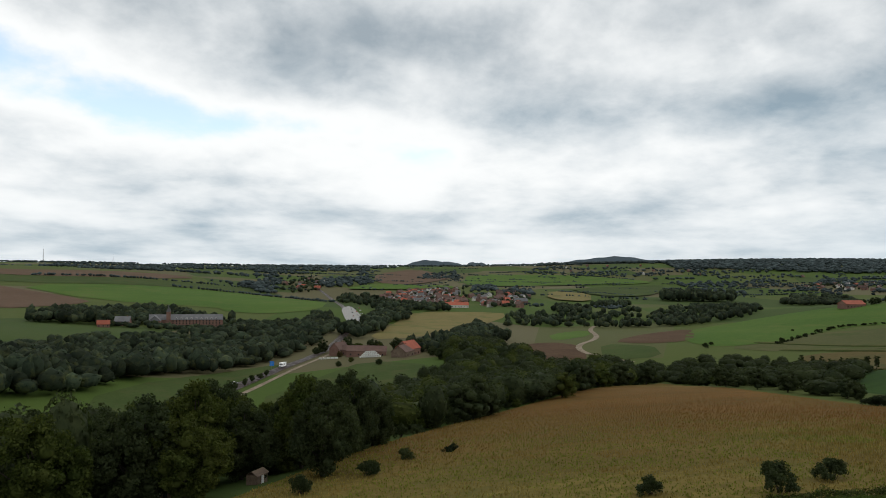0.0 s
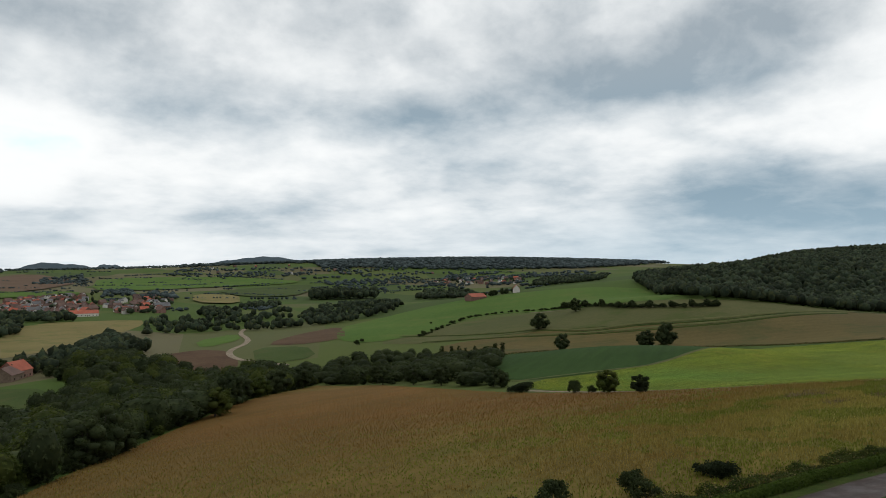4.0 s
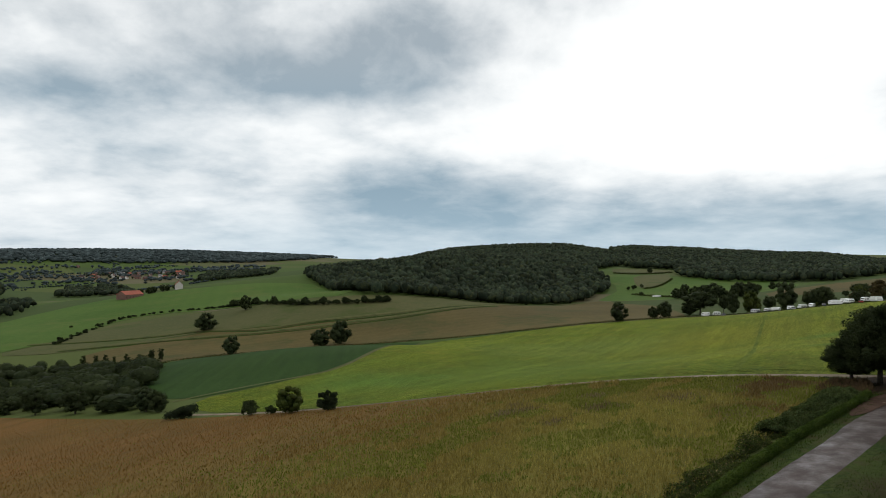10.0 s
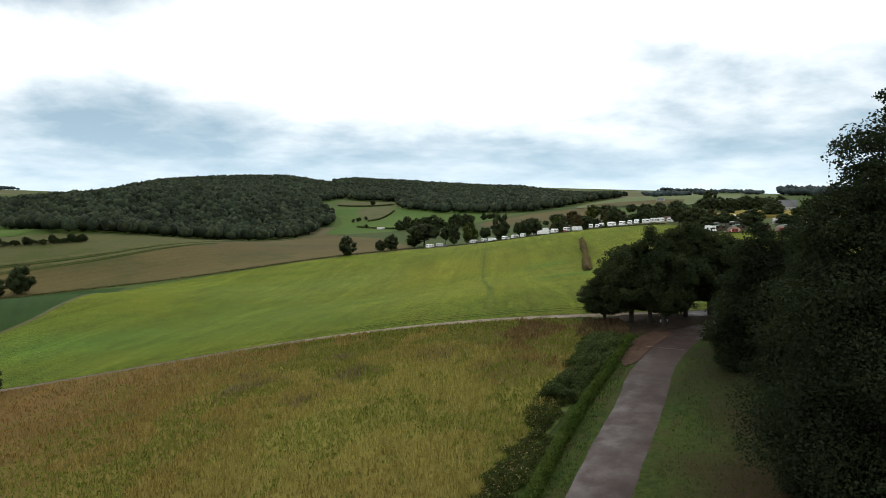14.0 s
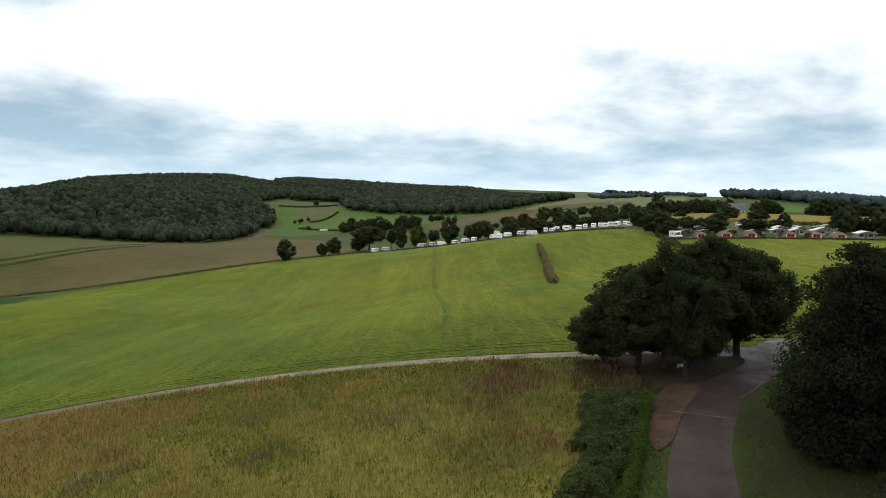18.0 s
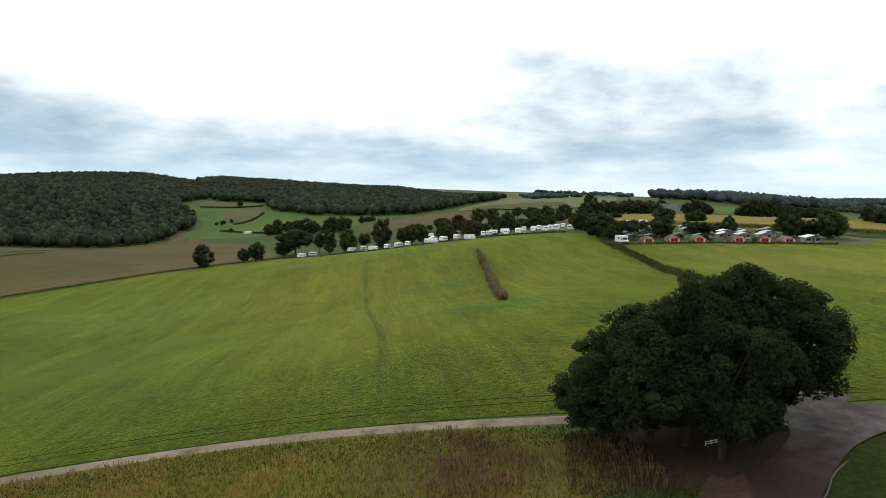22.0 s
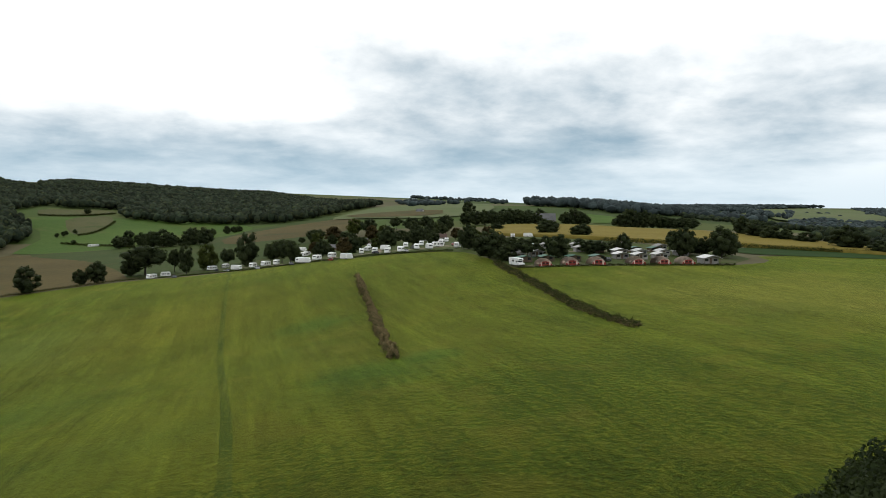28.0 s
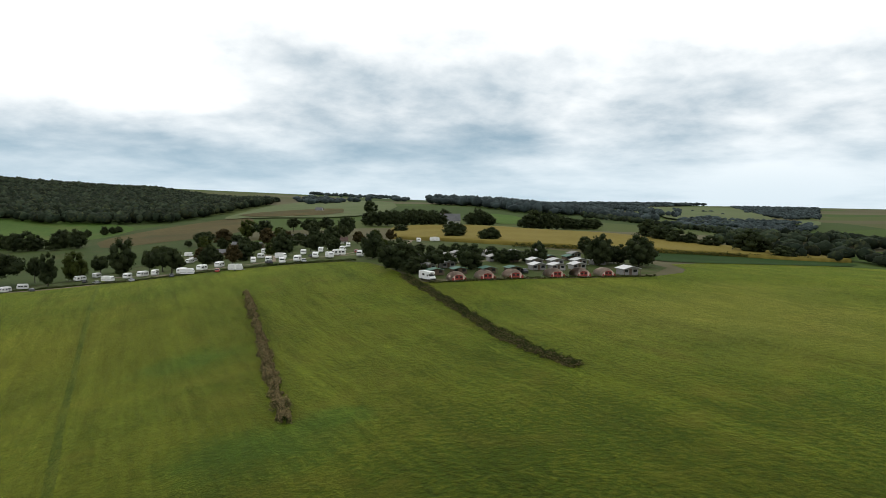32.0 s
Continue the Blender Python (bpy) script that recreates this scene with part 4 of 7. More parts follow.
ALIKE = {"mid_a": ["mid_a", "mid_d", "mid_e"], "stem": ["stem", "stem_b", "stem_c"], "bush": ["bush", "bush_b"]}
KINDS = {
    "oak_a": lambda: make_tree(11, 15.2, 6.9, 1.7, 72000, 0.21, label="large dark green oak with a spreading crown", clump_n=52),
    "oak_b": lambda: make_tree(12, 14.2, 6.5, 1.6, 62000, 0.21, label="broad dark green oak beside the lane", clump_n=46),
    "oak_c": lambda: make_tree(16, 14.5, 6.2, 1.6, 62000, 0.21, label="dark green oak with an uneven crown", clump_n=44),
    "spruce": lambda: make_tree(13, 19, 5.8, 0.6, 26000, 0.34, "leaf_dark", "cone", "tall dark conifer with drooping boughs", clump_n=30),
    "fir": lambda: make_tree(17, 20, 6.0, 0.8, 26000, 0.34, "leaf_dark", "tall", "tall dark broad evergreen tree", clump_n=50),
    "cypress": lambda: make_tree(18, 15, 5.7, 0.3, 75000, 0.18, "leaf_dark", "dome", "broad dark tree with drooping boughs beside the lane", clump_n=40),
    "redwood": lambda: make_tree(19, 26, 8.6, 0.3, 190000, 0.16, "leaf_dark", "dome", "very tall broad dark tree beside the lane", clump_n=60),
    "big_a": lambda: make_tree(14, 13.6, 6.4, 0.8, 21000, 0.32, "leaf", "round", "tall full-crowned broadleaf tree in a wood edge", clump_n=40),
    "big_b": lambda: make_tree(15, 13.0, 6.0, 0.8, 19000, 0.32, "leaf_light", "round", "yellow-green broadleaf tree in a wood edge", clump_n=36),
    "mid_a": lambda: make_tree(21, 10.5, 5.4, 0.7, 4200, 0.42, "leaf", "round", "dark green tree with a round crown", clump_n=24),
    "mid_d": lambda: make_tree(41, 11.5, 5.8, 0.6, 4200, 0.42, "leaf", "round", "dark green tree with a broad uneven crown", clump_n=22),
    "mid_e": lambda: make_tree(42, 9.6, 5.2, 0.6, 4000, 0.42, "leaf", "round", "dark green tree with a low spreading crown", clump_n=20),
    "mid_b": lambda: make_tree(22, 12, 4.8, 0.8, 3800, 0.42, "leaf", "tall", "dark green upright tree in a group", clump_n=20),
    "mid_c": lambda: make_tree(23, 10, 5.0, 0.7, 3800, 0.42, "leaf_light", "round", "yellowish green tree with a loose crown", clump_n=20),
    "mid_r": lambda: make_tree(24, 9, 3.8, 1.4, 2600, 0.55, "leaf_rust", "round", "rust-tinged tree losing its green", clump_n=16),
    "stem": lambda: make_tree(25, 9.2, 5.2, 2.8, 3600, 0.42, "leaf", "round", "dark tree with a clear stem beside caravans", clump_n=20),
    "stem_b": lambda: make_tree(43, 10.2, 5.0, 3.2, 3600, 0.42, "leaf", "round", "dark green tree with an open crown beside caravans", clump_n=18),
    "stem_c": lambda: make_tree(44, 8.6, 5.4, 2.6, 3600, 0.42, "leaf", "round", "low spreading dark tree beside caravans", clump_n=18),
    "slim": lambda: make_tree(26, 8, 1.5, 0.8, 1400, 0.45, "leaf", "tall", "slim upright young tree in a row", clump_n=12),
    "small": lambda: make_tree(27, 5, 1.7, 1.0, 900, 0.45, "leaf", "round", "small young roadside tree", clump_n=10),
    "cone_bush": lambda: make_tree(28, 6.2, 2.3, 0.3, 4000, 0.32, "leaf_dark", "round", "dark egg-shaped tree at a field edge", clump_n=14),
    "bush": lambda: make_bush(31, 3.0, 2.2, 3800, 0.19, "leaf", "dense dark green shrub in grass"),
    "bush_b": lambda: make_bush(33, 2.7, 2.6, 3800, 0.19, "leaf", "spreading dark green shrub in grass"),
    "bush_low": lambda: make_bush(32, 2.0, 2.6, 3800, 0.19, "leaf_dark", "low wide dark shrub in grass"),
}


# ---- woods: many crowns in one object ----
def crown_template(seed, n, cut, leaf=0.11):
    """A lumpy round crown with leaf sprays on it, 1 m high and wide."""
    rng = np.random.default_rng(seed)
    bm = bmesh.new()
    bmesh.ops.create_icosphere(bm, subdivisions=cut, radius=0.5)
    lumps = rng.normal(size=(14, 3))
    lumps /= np.linalg.norm(lumps, axis=1)[:, None]
    v = np.array([p.co[:] for p in bm.verts])
    d = v / np.linalg.norm(v, axis=1)[:, None]
    near = (d @ lumps.T).max(1)
    v = d * (0.30 + 0.17 * np.clip((near - 0.6) / 0.4, 0, 1) + rng.uniform(-0.04, 0.04, len(d)))[:, None]
    v[:, 2] = v[:, 2] * 1.05 + 0.52
    f = np.array([[q.index for q in p.verts] for p in bm.faces])
    bm.free()
    pick = rng.integers(len(f), size=n)
    mid = v[f[pick]].mean(1) * [1, 1, 1] + rng.normal(size=(n, 3)) * 0.028
    lv, lf = leaf_quads(mid, leaf, rng, (mid - [0, 0, 0.5]) * 3.0)
    if n > 150:
        v = (v - [0, 0, 0.5]) * 0.88 + [0, 0, 0.5]
    q = np.stack([lf[:, [0, 1, 2]], lf[:, [0, 2, 3]]], 1).reshape(-1, 3) + len(v)
    return np.concatenate([v, lv]), np.concatenate([f, q])


CROWNS = [crown_template(40 + k, 130, 1, 0.082) for k in range(8)]
CROWNS_NEAR = [crown_template(60 + k, 620, 2, 0.058) for k in range(8)]
CROWNS_FAR = [crown_template(50 + k, 44, 1, 0.13) for k in range(6)]


def woods(name, label, spots, high, wide, mat="wood_far", far=False, seed=1, near=False, vary=0.28):
    """One canopy of many crowns, each standing on the ground at its spot."""
    rng = np.random.default_rng(seed)
    vs, fs, base = [], [], 0
    tpl = CROWNS_FAR if far else CROWNS_NEAR if near else CROWNS
    z = ground_z(spots[:, 0], spots[:, 1])
    for (x, y), g in zip(spots, z):
        v, f = tpl[rng.integers(len(tpl))]
        h, w, q = high * rng.uniform(1 - vary, 1 + vary), wide * rng.choice([0.7, 0.85, 1.0, 1.2, 1.4]) * rng.uniform(0.9, 1.1), rng.uniform(0, 6.28)
        c, s = math.cos(q), math.sin(q)
        vs.append(np.stack([(v[:, 0] * c - v[:, 1] * s) * w + x, (v[:, 0] * s + v[:, 1] * c) * w + y, v[:, 2] * h + g - 0.2], 1))
        fs.append(f + base)
        base += len(v)
    return tagged(new(name, mesh_of(name, np.concatenate(vs), np.concatenate(fs), mat)), label, "woods", kind="stuff")


def scatter(poly, gap, seed=1, keep=1.0):
    rng = np.random.default_rng(seed)
    xs, ys = np.array([p[0] for p in poly]), np.array([p[1] for p in poly])
    gx, gy = np.meshgrid(np.arange(xs.min(), xs.max() + gap, gap), np.arange(ys.min(), ys.max() + gap, gap))
    p = np.stack([gx.ravel(), gy.ravel()], 1) + rng.uniform(-0.42, 0.42, (gx.size, 2)) * gap
    ok = inside(poly, p[:, 0], p[:, 1]) & (rng.random(len(p)) < keep)
    return p[ok]


def clustered(poly, gap, seed, size, cover):
    """Trees in clumps and strips: where a slow noise is high."""
    p = scatter(poly, gap, seed)
    n = np.array([noise.noise(Vector((x / size + seed, y / (size * 0.85), 0.3 * seed))) for x, y in p])
    return p[n > np.quantile(n, 1 - cover)]


HILL_WOOD = [(470, 450), (552, 388), (640, 366), (735, 354), (767, 366), (852, 376), (953, 432), (1020, 466), (1150, 478), (1400, 560), (1600, 800), (1400, 1000), (1000, 950), (800, 860), (640, 690), (560, 570)]
EAST_WOOD = [(1012, 338), (965, 275), (935, 190), (915, 140), (985, 100), (1180, 45), (1400, 15), (1500, 60), (1900, 250), (1900, 700), (1500, 640), (1400, 560), (1150, 474), (1110, 445), (1145, 385)]
woods("hill_wood", "dense dark green deciduous wood on a hill", scatter(HILL_WOOD, 8.2, 3), 11.8, 10.8, seed=3, vary=0.19)
woods("east_wood", "dark deciduous wood along a ridge", scatter(EAST_WOOD, 10, 4), 12.5, 13, vary=0.2, seed=4)
woods("valley_wood", "dark mixed wood in the valley bottom", scatter([(-173, 276), (-160, 308), (-156, 380), (-130, 432), (-120, 520), (-112, 590), (-128, 640), (-150, 530), (-235, 520), (-300, 450), (-330, 330), (-250, 262)], 8.5, 5), 12, 11, seed=5)
woods("abbey_front_wood", "dark trees in front of an abbey", np.concatenate([scatter([(-330, 715), (-300, 716), (-225, 700), (-196, 722), (-185, 690), (-260, 668), (-345, 680)], 10, 16), scatter([(-300, 765), (-215, 745), (-190, 790), (-280, 800)], 11, 18)]), 6.5, 9, seed=21)
woods("roadside_wood", "dark trees filling the ground beside the valley road", scatter([(-306, 487), (-278, 549), (-236, 610), (-190, 780), (-165, 800), (-143, 699), (-146, 459), (-160, 390), (-185, 320), (-260, 400)], 9.5, 19), 8.5, 11, seed=22)
woods("roadside_wood", "dark trees crowding the edge of the valley road", scatter([(-134, 440), (-121, 468), (-112, 549), (-109, 690), (-124, 850), (-150, 900), (-134, 696), (-138, 564), (-154, 482)], 8.5, 20), 7.5, 9.5, seed=26)
woods("abbey_wood", "dark trees round an abbey", scatter([(-420, 780), (-380, 880), (-320, 870), (-270, 800), (-230, 800), (-300, 760), (-330, 690), (-420, 690)], 10, 6), 14, 13, seed=6)
woods("valley_copse", "dark copses and hedgerow trees on the valley floor", np.concatenate([
    scatter([(-75, 640), (-60, 980), (-75, 980), (-105, 700)], 9, 8, 0.8),
    scatter([(-120, 640), (-140, 880), (-165, 900), (-140, 640)], 9, 9),
    scatter([(-20, 510), (60, 620), (40, 820), (10, 650), (-30, 560)], 9, 11),
    scatter([(-91, 877), (-89, 991), (-47, 1026), (-42, 892), (-63, 837), (-60, 703), (-80, 709)], 9, 41),
    scatter([(-182, 1190), (-217, 1500), (-169, 1600), (-53, 1138), (-52, 971), (-93, 991), (-151, 1202)], 16, 42, 0.7),
    scatter([(-62, 1074), (-64, 1184), (10, 1131), (11, 1044), (-25, 1025)], 11, 43)]), 11, 11, seed=7)
woods("riverside_trees", "thick dark trees along the valley bottom", np.concatenate([
    scatter([(62, 939), (131, 1015), (165, 973), (304, 1093), (266, 928), (181, 861), (79, 815)], 12, 44, 0.5),
    scatter([(271, 923), (333, 1064), (490, 1302), (560, 1280), (408, 880), (324, 809), (263, 797)], 13, 45, 0.6),
    scatter([(166, 1053), (209, 1259), (239, 1131), (215, 999)], 11, 46),
    scatter([(130, 830), (250, 800), (330, 830), (210, 860)], 11, 47, 0.8),
    scatter([(261, 1236), (310, 1400), (380, 1400), (331, 1263)], 11, 48)]), 10, 10.5, seed=17)
woods("tall_grove", "tall dark grove standing over the valley", scatter([(492, 1575), (520, 1660), (690, 1640), (648, 1562)], 13, 49), 26, 20, seed=18)
woods("village_trees", "garden trees between village houses", np.concatenate([
    scatter([(-141, 1614), (-58, 1800), (69, 1938), (51, 1330), (15, 1198), (-67, 1243), (-118, 1415)], 25, 50, 0.4),
    scatter([(60, 1580), (176, 1801), (211, 1625), (132, 1165), (78, 1180)], 22, 51, 0.55),
    scatter([(1044, 2055), (1168, 2213), (1399, 2034), (1261, 1802), (1123, 1766)], 30, 52, 0.5),
    scatter([(-398, 1731), (-401, 2157), (-325, 1926), (-293, 1672), (-308, 1520), (-362, 1579)], 20, 53, 0.7)]), 9, 11, seed=19)
FAR = [
    scatter([(-317, 1794), (-344, 2036), (-242, 2295), (-196, 1964), (-271, 1750)], 20, 54),
    scatter([(-86, 2274), (-66, 2632), (60, 2985), (67, 2541)], 26, 55, 0.8),
    scatter([(-484, 1588), (-466, 1689), (-471, 1934), (-450, 1955), (-348, 1474), (-360, 1408), (-427, 1530)], 18, 56, 0.8),
    scatter([(134, 1716), (186, 1905), (257, 1918), (216, 1666)], 20, 59, 0.7),
    scatter([(65, 1724), (95, 2029), (155, 2084), (141, 1801)], 20, 60, 0.7),
]
FAR += [
    clustered([(-1300, 2000), (-500, 1950), (-250, 2500), (-200, 3300), (-1600, 3000)], 30, 20, 300, 0.5),
    clustered([(750, 1750), (1300, 1600), (1800, 2100), (1300, 2500), (800, 2450)], 24, 21, 120, 0.4),
    clustered([(300, 2850), (760, 2600), (1300, 2500), (1250, 2900), (500, 3400)], 30, 23, 140, 0.5),
    clustered([(-2500, 3300), (700, 3500), (700, 4200), (-2500, 4300)], 42, 24, 500, 0.6),
    scatter([(-900, 2700), (-300, 2600), (-280, 3317), (-800, 3400)], 34, 61, 0.85),
]
FAR += [
    clustered([(1300, -800), (2300, -900), (2700, -200), (2200, -100), (1600, -420)], 30, 26, 260, 0.4),
    clustered([(1600, -900), (3600, -1800), (3800, -600), (2700, -300)], 44, 28, 380, 0.45),
    clustered([(1200, -20), (1500, 0), (2600, -250), (2300, -500), (1450, -200)], 26, 30, 160, 0.25),
    scatter([(2550, -1300), (2990, -1850), (3400, -2000), (2950, -1150)], 40, 62, 0.7),
    clustered([(1500, -880), (1100, -560), (900, -480), (1000, -760), (1560, -1150)], 16, 63, 90, 0.55),
    clustered([(1600, -900), (2500, -1400), (2400, -1850), (1600, -1180)], 40, 64, 120, 0.06),
    scatter([(2951, -2133), (2203, -1614), (1836, -1370), (1645, -1275), (1660, -1400), (2707, -2408)], 21, 81, 0.9),
    clustered([(1496, -858), (1650, -1045), (1587, -1061), (1549, -1114), (1536, -1209), (1397, -1150), (1300, -1000), (1300, -907), (1408, -850)], 14, 82, 60, 0.7),
    scatter([(2281, -1199), (2637, -1482), (2642, -1500), (2276, -1216)], 14, 83, 0.8),
    scatter([(1641, -941), (2242, -1364), (2236, -1372), (1632, -950)], 13, 84, 0.75),
]
woods("hilltop_wood", "dark woods on a rise across the valley", np.concatenate([
    scatter([(1090, 1560), (1346, 1844), (1463, 1669), (1200, 1400)], 17, 57), scatter([(707, 1462), (843, 1694), (963, 1678), (780, 1300)], 17, 58, 0.8)]), 13, 19, seed=24)
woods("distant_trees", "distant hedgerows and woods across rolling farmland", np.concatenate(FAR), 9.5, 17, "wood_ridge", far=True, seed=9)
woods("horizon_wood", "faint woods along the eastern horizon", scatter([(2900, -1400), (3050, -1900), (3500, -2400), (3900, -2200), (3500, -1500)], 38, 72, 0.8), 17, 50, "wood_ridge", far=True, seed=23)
rows = [[(-132, 1923), (19, 1993)], [(21, 2280), (427, 2450)], [(279, 1881), (485, 1779)], [(415, 2302), (678, 2481)], [(240, 1690), (340, 1640), (470, 1610)], [(-250, 2050), (-60, 2120)], [(680, 1900), (900, 1850), (1100, 1900)], [(700, 2200), (1000, 2150)], [(196, 2883), (408, 3051), (545, 2837), (717, 2624)], [(800, 1500), (1000, 1480), (1180, 1560)], [(760, 2420), (1100, 2300), (1300, 2250)], [(-450, 2400), (-150, 2500)], [(-700, 2700), (-250, 2800)], [(-760, 1300), (-628, 1488), (-430, 1545)], [(-190, 1240), (-370, 1362), (-520, 1350)]]
spots = [p for k, line in enumerate(rows) for p in bend_line(line, 6.0) if (int(p[0] * 7 + p[1] * 3) + k) % 9 > 1]
groves = [scatter([(-84, 2300), (60, 2440), (90, 2560), (-80, 2420)], 16, 91), scatter([(74, 1644), (118, 1660), (110, 1720), (70, 1700)], 12, 92), scatter([(256, 1222), (282, 1150), (350, 1317), (330, 1370)], 13, 93, 0.8), scatter([(142, 1337), (162, 1212), (190, 1260), (170, 1350)], 13, 94, 0.7)]
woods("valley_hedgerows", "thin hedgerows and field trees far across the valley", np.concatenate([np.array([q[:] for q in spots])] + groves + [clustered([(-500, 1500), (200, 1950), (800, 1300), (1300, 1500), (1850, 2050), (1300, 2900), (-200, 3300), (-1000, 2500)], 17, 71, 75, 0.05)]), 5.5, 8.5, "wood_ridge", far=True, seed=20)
woods("east_valley_wood", "dark woods sinking into an eastern valley", np.concatenate([
    clustered([(470, -245), (520, -255), (900, -480), (1200, -760), (900, -900), (560, -560), (415, -300)], 9.5, 27, 70, 0.45),
    clustered([(900, -300), (1400, -620), (1500, -1000), (1200, -800), (850, -460)], 15, 31, 120, 0.35),
    scatter([(430, -206), (480, -200), (540, -206), (520, -255), (415, -300), (370, -262)], 10, 95, 0.6)]), 8.0, 11, seed=12)
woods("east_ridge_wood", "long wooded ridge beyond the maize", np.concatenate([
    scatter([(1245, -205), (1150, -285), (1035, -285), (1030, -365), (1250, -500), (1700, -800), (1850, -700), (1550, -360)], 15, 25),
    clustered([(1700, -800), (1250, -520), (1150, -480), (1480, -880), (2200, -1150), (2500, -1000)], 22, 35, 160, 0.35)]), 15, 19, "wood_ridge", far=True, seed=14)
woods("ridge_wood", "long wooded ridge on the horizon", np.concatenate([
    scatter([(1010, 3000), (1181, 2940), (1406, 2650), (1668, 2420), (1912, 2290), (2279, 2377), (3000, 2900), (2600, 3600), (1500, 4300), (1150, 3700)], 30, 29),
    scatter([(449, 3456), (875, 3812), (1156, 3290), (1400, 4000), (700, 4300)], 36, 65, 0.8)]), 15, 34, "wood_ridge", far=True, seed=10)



def far_hill(x, y, wide, deep, high, label):
    """A low wooded hill on the horizon."""
    gx, gy = np.meshgrid(np.linspace(-1.6, 1.6, 33), np.linspace(-1.6, 1.6, 13))
    lump = np.exp(-(gx ** 4 + gy ** 2) * 1.3) * (1 + 0.12 * np.sin(gx * 5 + x) + 0.05 * np.sin(gx * 17))
    px, py = x + gx * wide, y + gy * deep
    v = np.stack([px, py, ground_z(px, py) - 3 + lump * high], -1).reshape(-1, 3)
    i = np.arange(gx.size).reshape(gx.shape)
    f = np.stack([i[:-1, :-1], i[:-1, 1:], i[1:, 1:], i[1:, :-1]], -1).reshape(-1, 4)
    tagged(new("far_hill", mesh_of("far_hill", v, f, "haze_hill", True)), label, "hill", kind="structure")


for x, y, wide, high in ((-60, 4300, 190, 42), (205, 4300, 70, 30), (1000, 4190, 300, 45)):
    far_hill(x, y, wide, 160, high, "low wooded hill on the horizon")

# ---- single trees ----
for x, y, s, t, k in [(145, 58, 0.74, 0.76, "oak_b"), (143.8, 54.2, 1.05, 0.86, "oak_b"), (139.4, 49.8, 0.8, 1.06, "oak_c"), (142.8, 51.6, 0.82, 1.18, "oak_a"), (146.2, 46.2, 0.92, 1.19, "oak_c"), (148, 42.4, 1.15, 0.86, "oak_b"), (147.3, 48.6, 0.9, 1.0, "oak_a")]:
    plant(k, x, y, s, group="oaks round the lane junction", tall=t)
for x, y, s, t, k in [(119, 42, 1.1, 0.98, "cypress"), (102.5, 40.5, 1.0, 1.04, "cypress"), (127.5, 36.5, 0.9, 1.1, "cypress"), (136, 31, 0.8, 0.95, "spruce"), (110.5, 33, 1.0, 0.9, "fir"), (85, 41.2, 1.1, 0.92, "redwood"), (93, 37.5, 1.0, 1.25, "cypress"), (94.5, 33, 1.3, 0.95, "spruce"), (77, 36, 1.2, 0.96, "spruce"), (118, 25, 1.1, 0.9, "spruce"), (131, 22, 1.0, 0.9, "fir"), (103, 26, 1.2, 0.95, "fir")]:
    plant(k, x, y, s, group="tall dark trees beside the lane", tall=t)
slope = scatter([(-125, 70), (-70, 58), (-34, 66), (-17, 94), (-9, 125), (-12, 160), (-40, 215), (-85, 235), (-120, 180)], 10.5, 15)
back = []
for k, (x, y) in enumerate(slope):
    if y > 165 or x < -78 or (x < -48 and y < 92):
        back.append((x, y))
    else:
        plant(("big_a", "big_b", "big_a")[k % 3], x, y, 0.86 + 0.05 * (k * 7 % 5), group="wood edge below the field", tall=0.96 + 0.06 * (k * 3 % 4))
woods("slope_wood", "dark mixed trees on a slope above the valley road", np.array(back), 13.5, 12.5, "leaf", seed=31, near=True)
rnd = random.Random(5)
belt = [p for p in scatter([(-12, 160), (-6, 150), (10, 192), (43, 250), (103, 362), (128, 404), (152, 440), (160, 466), (112, 462), (90, 450), (60, 480), (46, 560), (25, 585), (0, 545), (8, 480), (0, 400), (-40, 300), (-50, 220)], 9.5, 13)]
belt += [p for p in scatter([(126, 214), (150, 250), (175, 300), (215, 345), (228, 400), (232, 450), (200, 480), (160, 470), (132, 405), (121, 300)], 9.0, 14, 0.85)]
inner = []
for x, y in belt:
    if min((x - a) ** 2 + (y - b) ** 2 for a, b in bend_line([(-20, 120), (-9, 130), (11, 186), (44, 247), (105, 360), (130, 400), (120, 300), (124, 209), (150, 245)], 4.0)) > 8 ** 2:
        inner.append((x, y))
        continue
    plant(rnd.choice(["mid_a", "mid_b", "mid_a", "mid_c", "mid_a"]), x, y, rnd.uniform(0.85, 1.25) * (0.7 if x > 118 else 1.0), group="belt of trees below the fallow field")
for k, q in enumerate(bend_line([(-22, 108), (-14, 130), (6, 187), (39, 249), (101, 363), (131, 406)], 4.6)):
    plant(("bush", "bush", "bush_low", "mid_c")[k * 7 % 4], q[0] - 3.6 + 1.6 * math.sin(k * 2.1), q[1] + 1.5, 0.35 if k * 7 % 4 == 3 else 0.75 + 0.5 * (k * 5 % 7) / 7, group="undergrowth along the belt")
inner = np.array(inner)
low = inner[:, 0] > 118
woods("belt_wood", "thick belt of dark trees below the fallow field", inner[~low & (np.arange(len(inner)) % 4 > 0)], 9.5, 11.5, "leaf", seed=8, near=True)
woods("belt_wood", "yellowish trees scattered through a dark belt", inner[~low & (np.arange(len(inner)) % 4 == 0)], 10.0, 11.5, "leaf_light", seed=38, near=True)
woods("belt_wood", "lower dark trees where a belt meets the fields", inner[low], 6.4, 10.0, "leaf", seed=39, near=True)
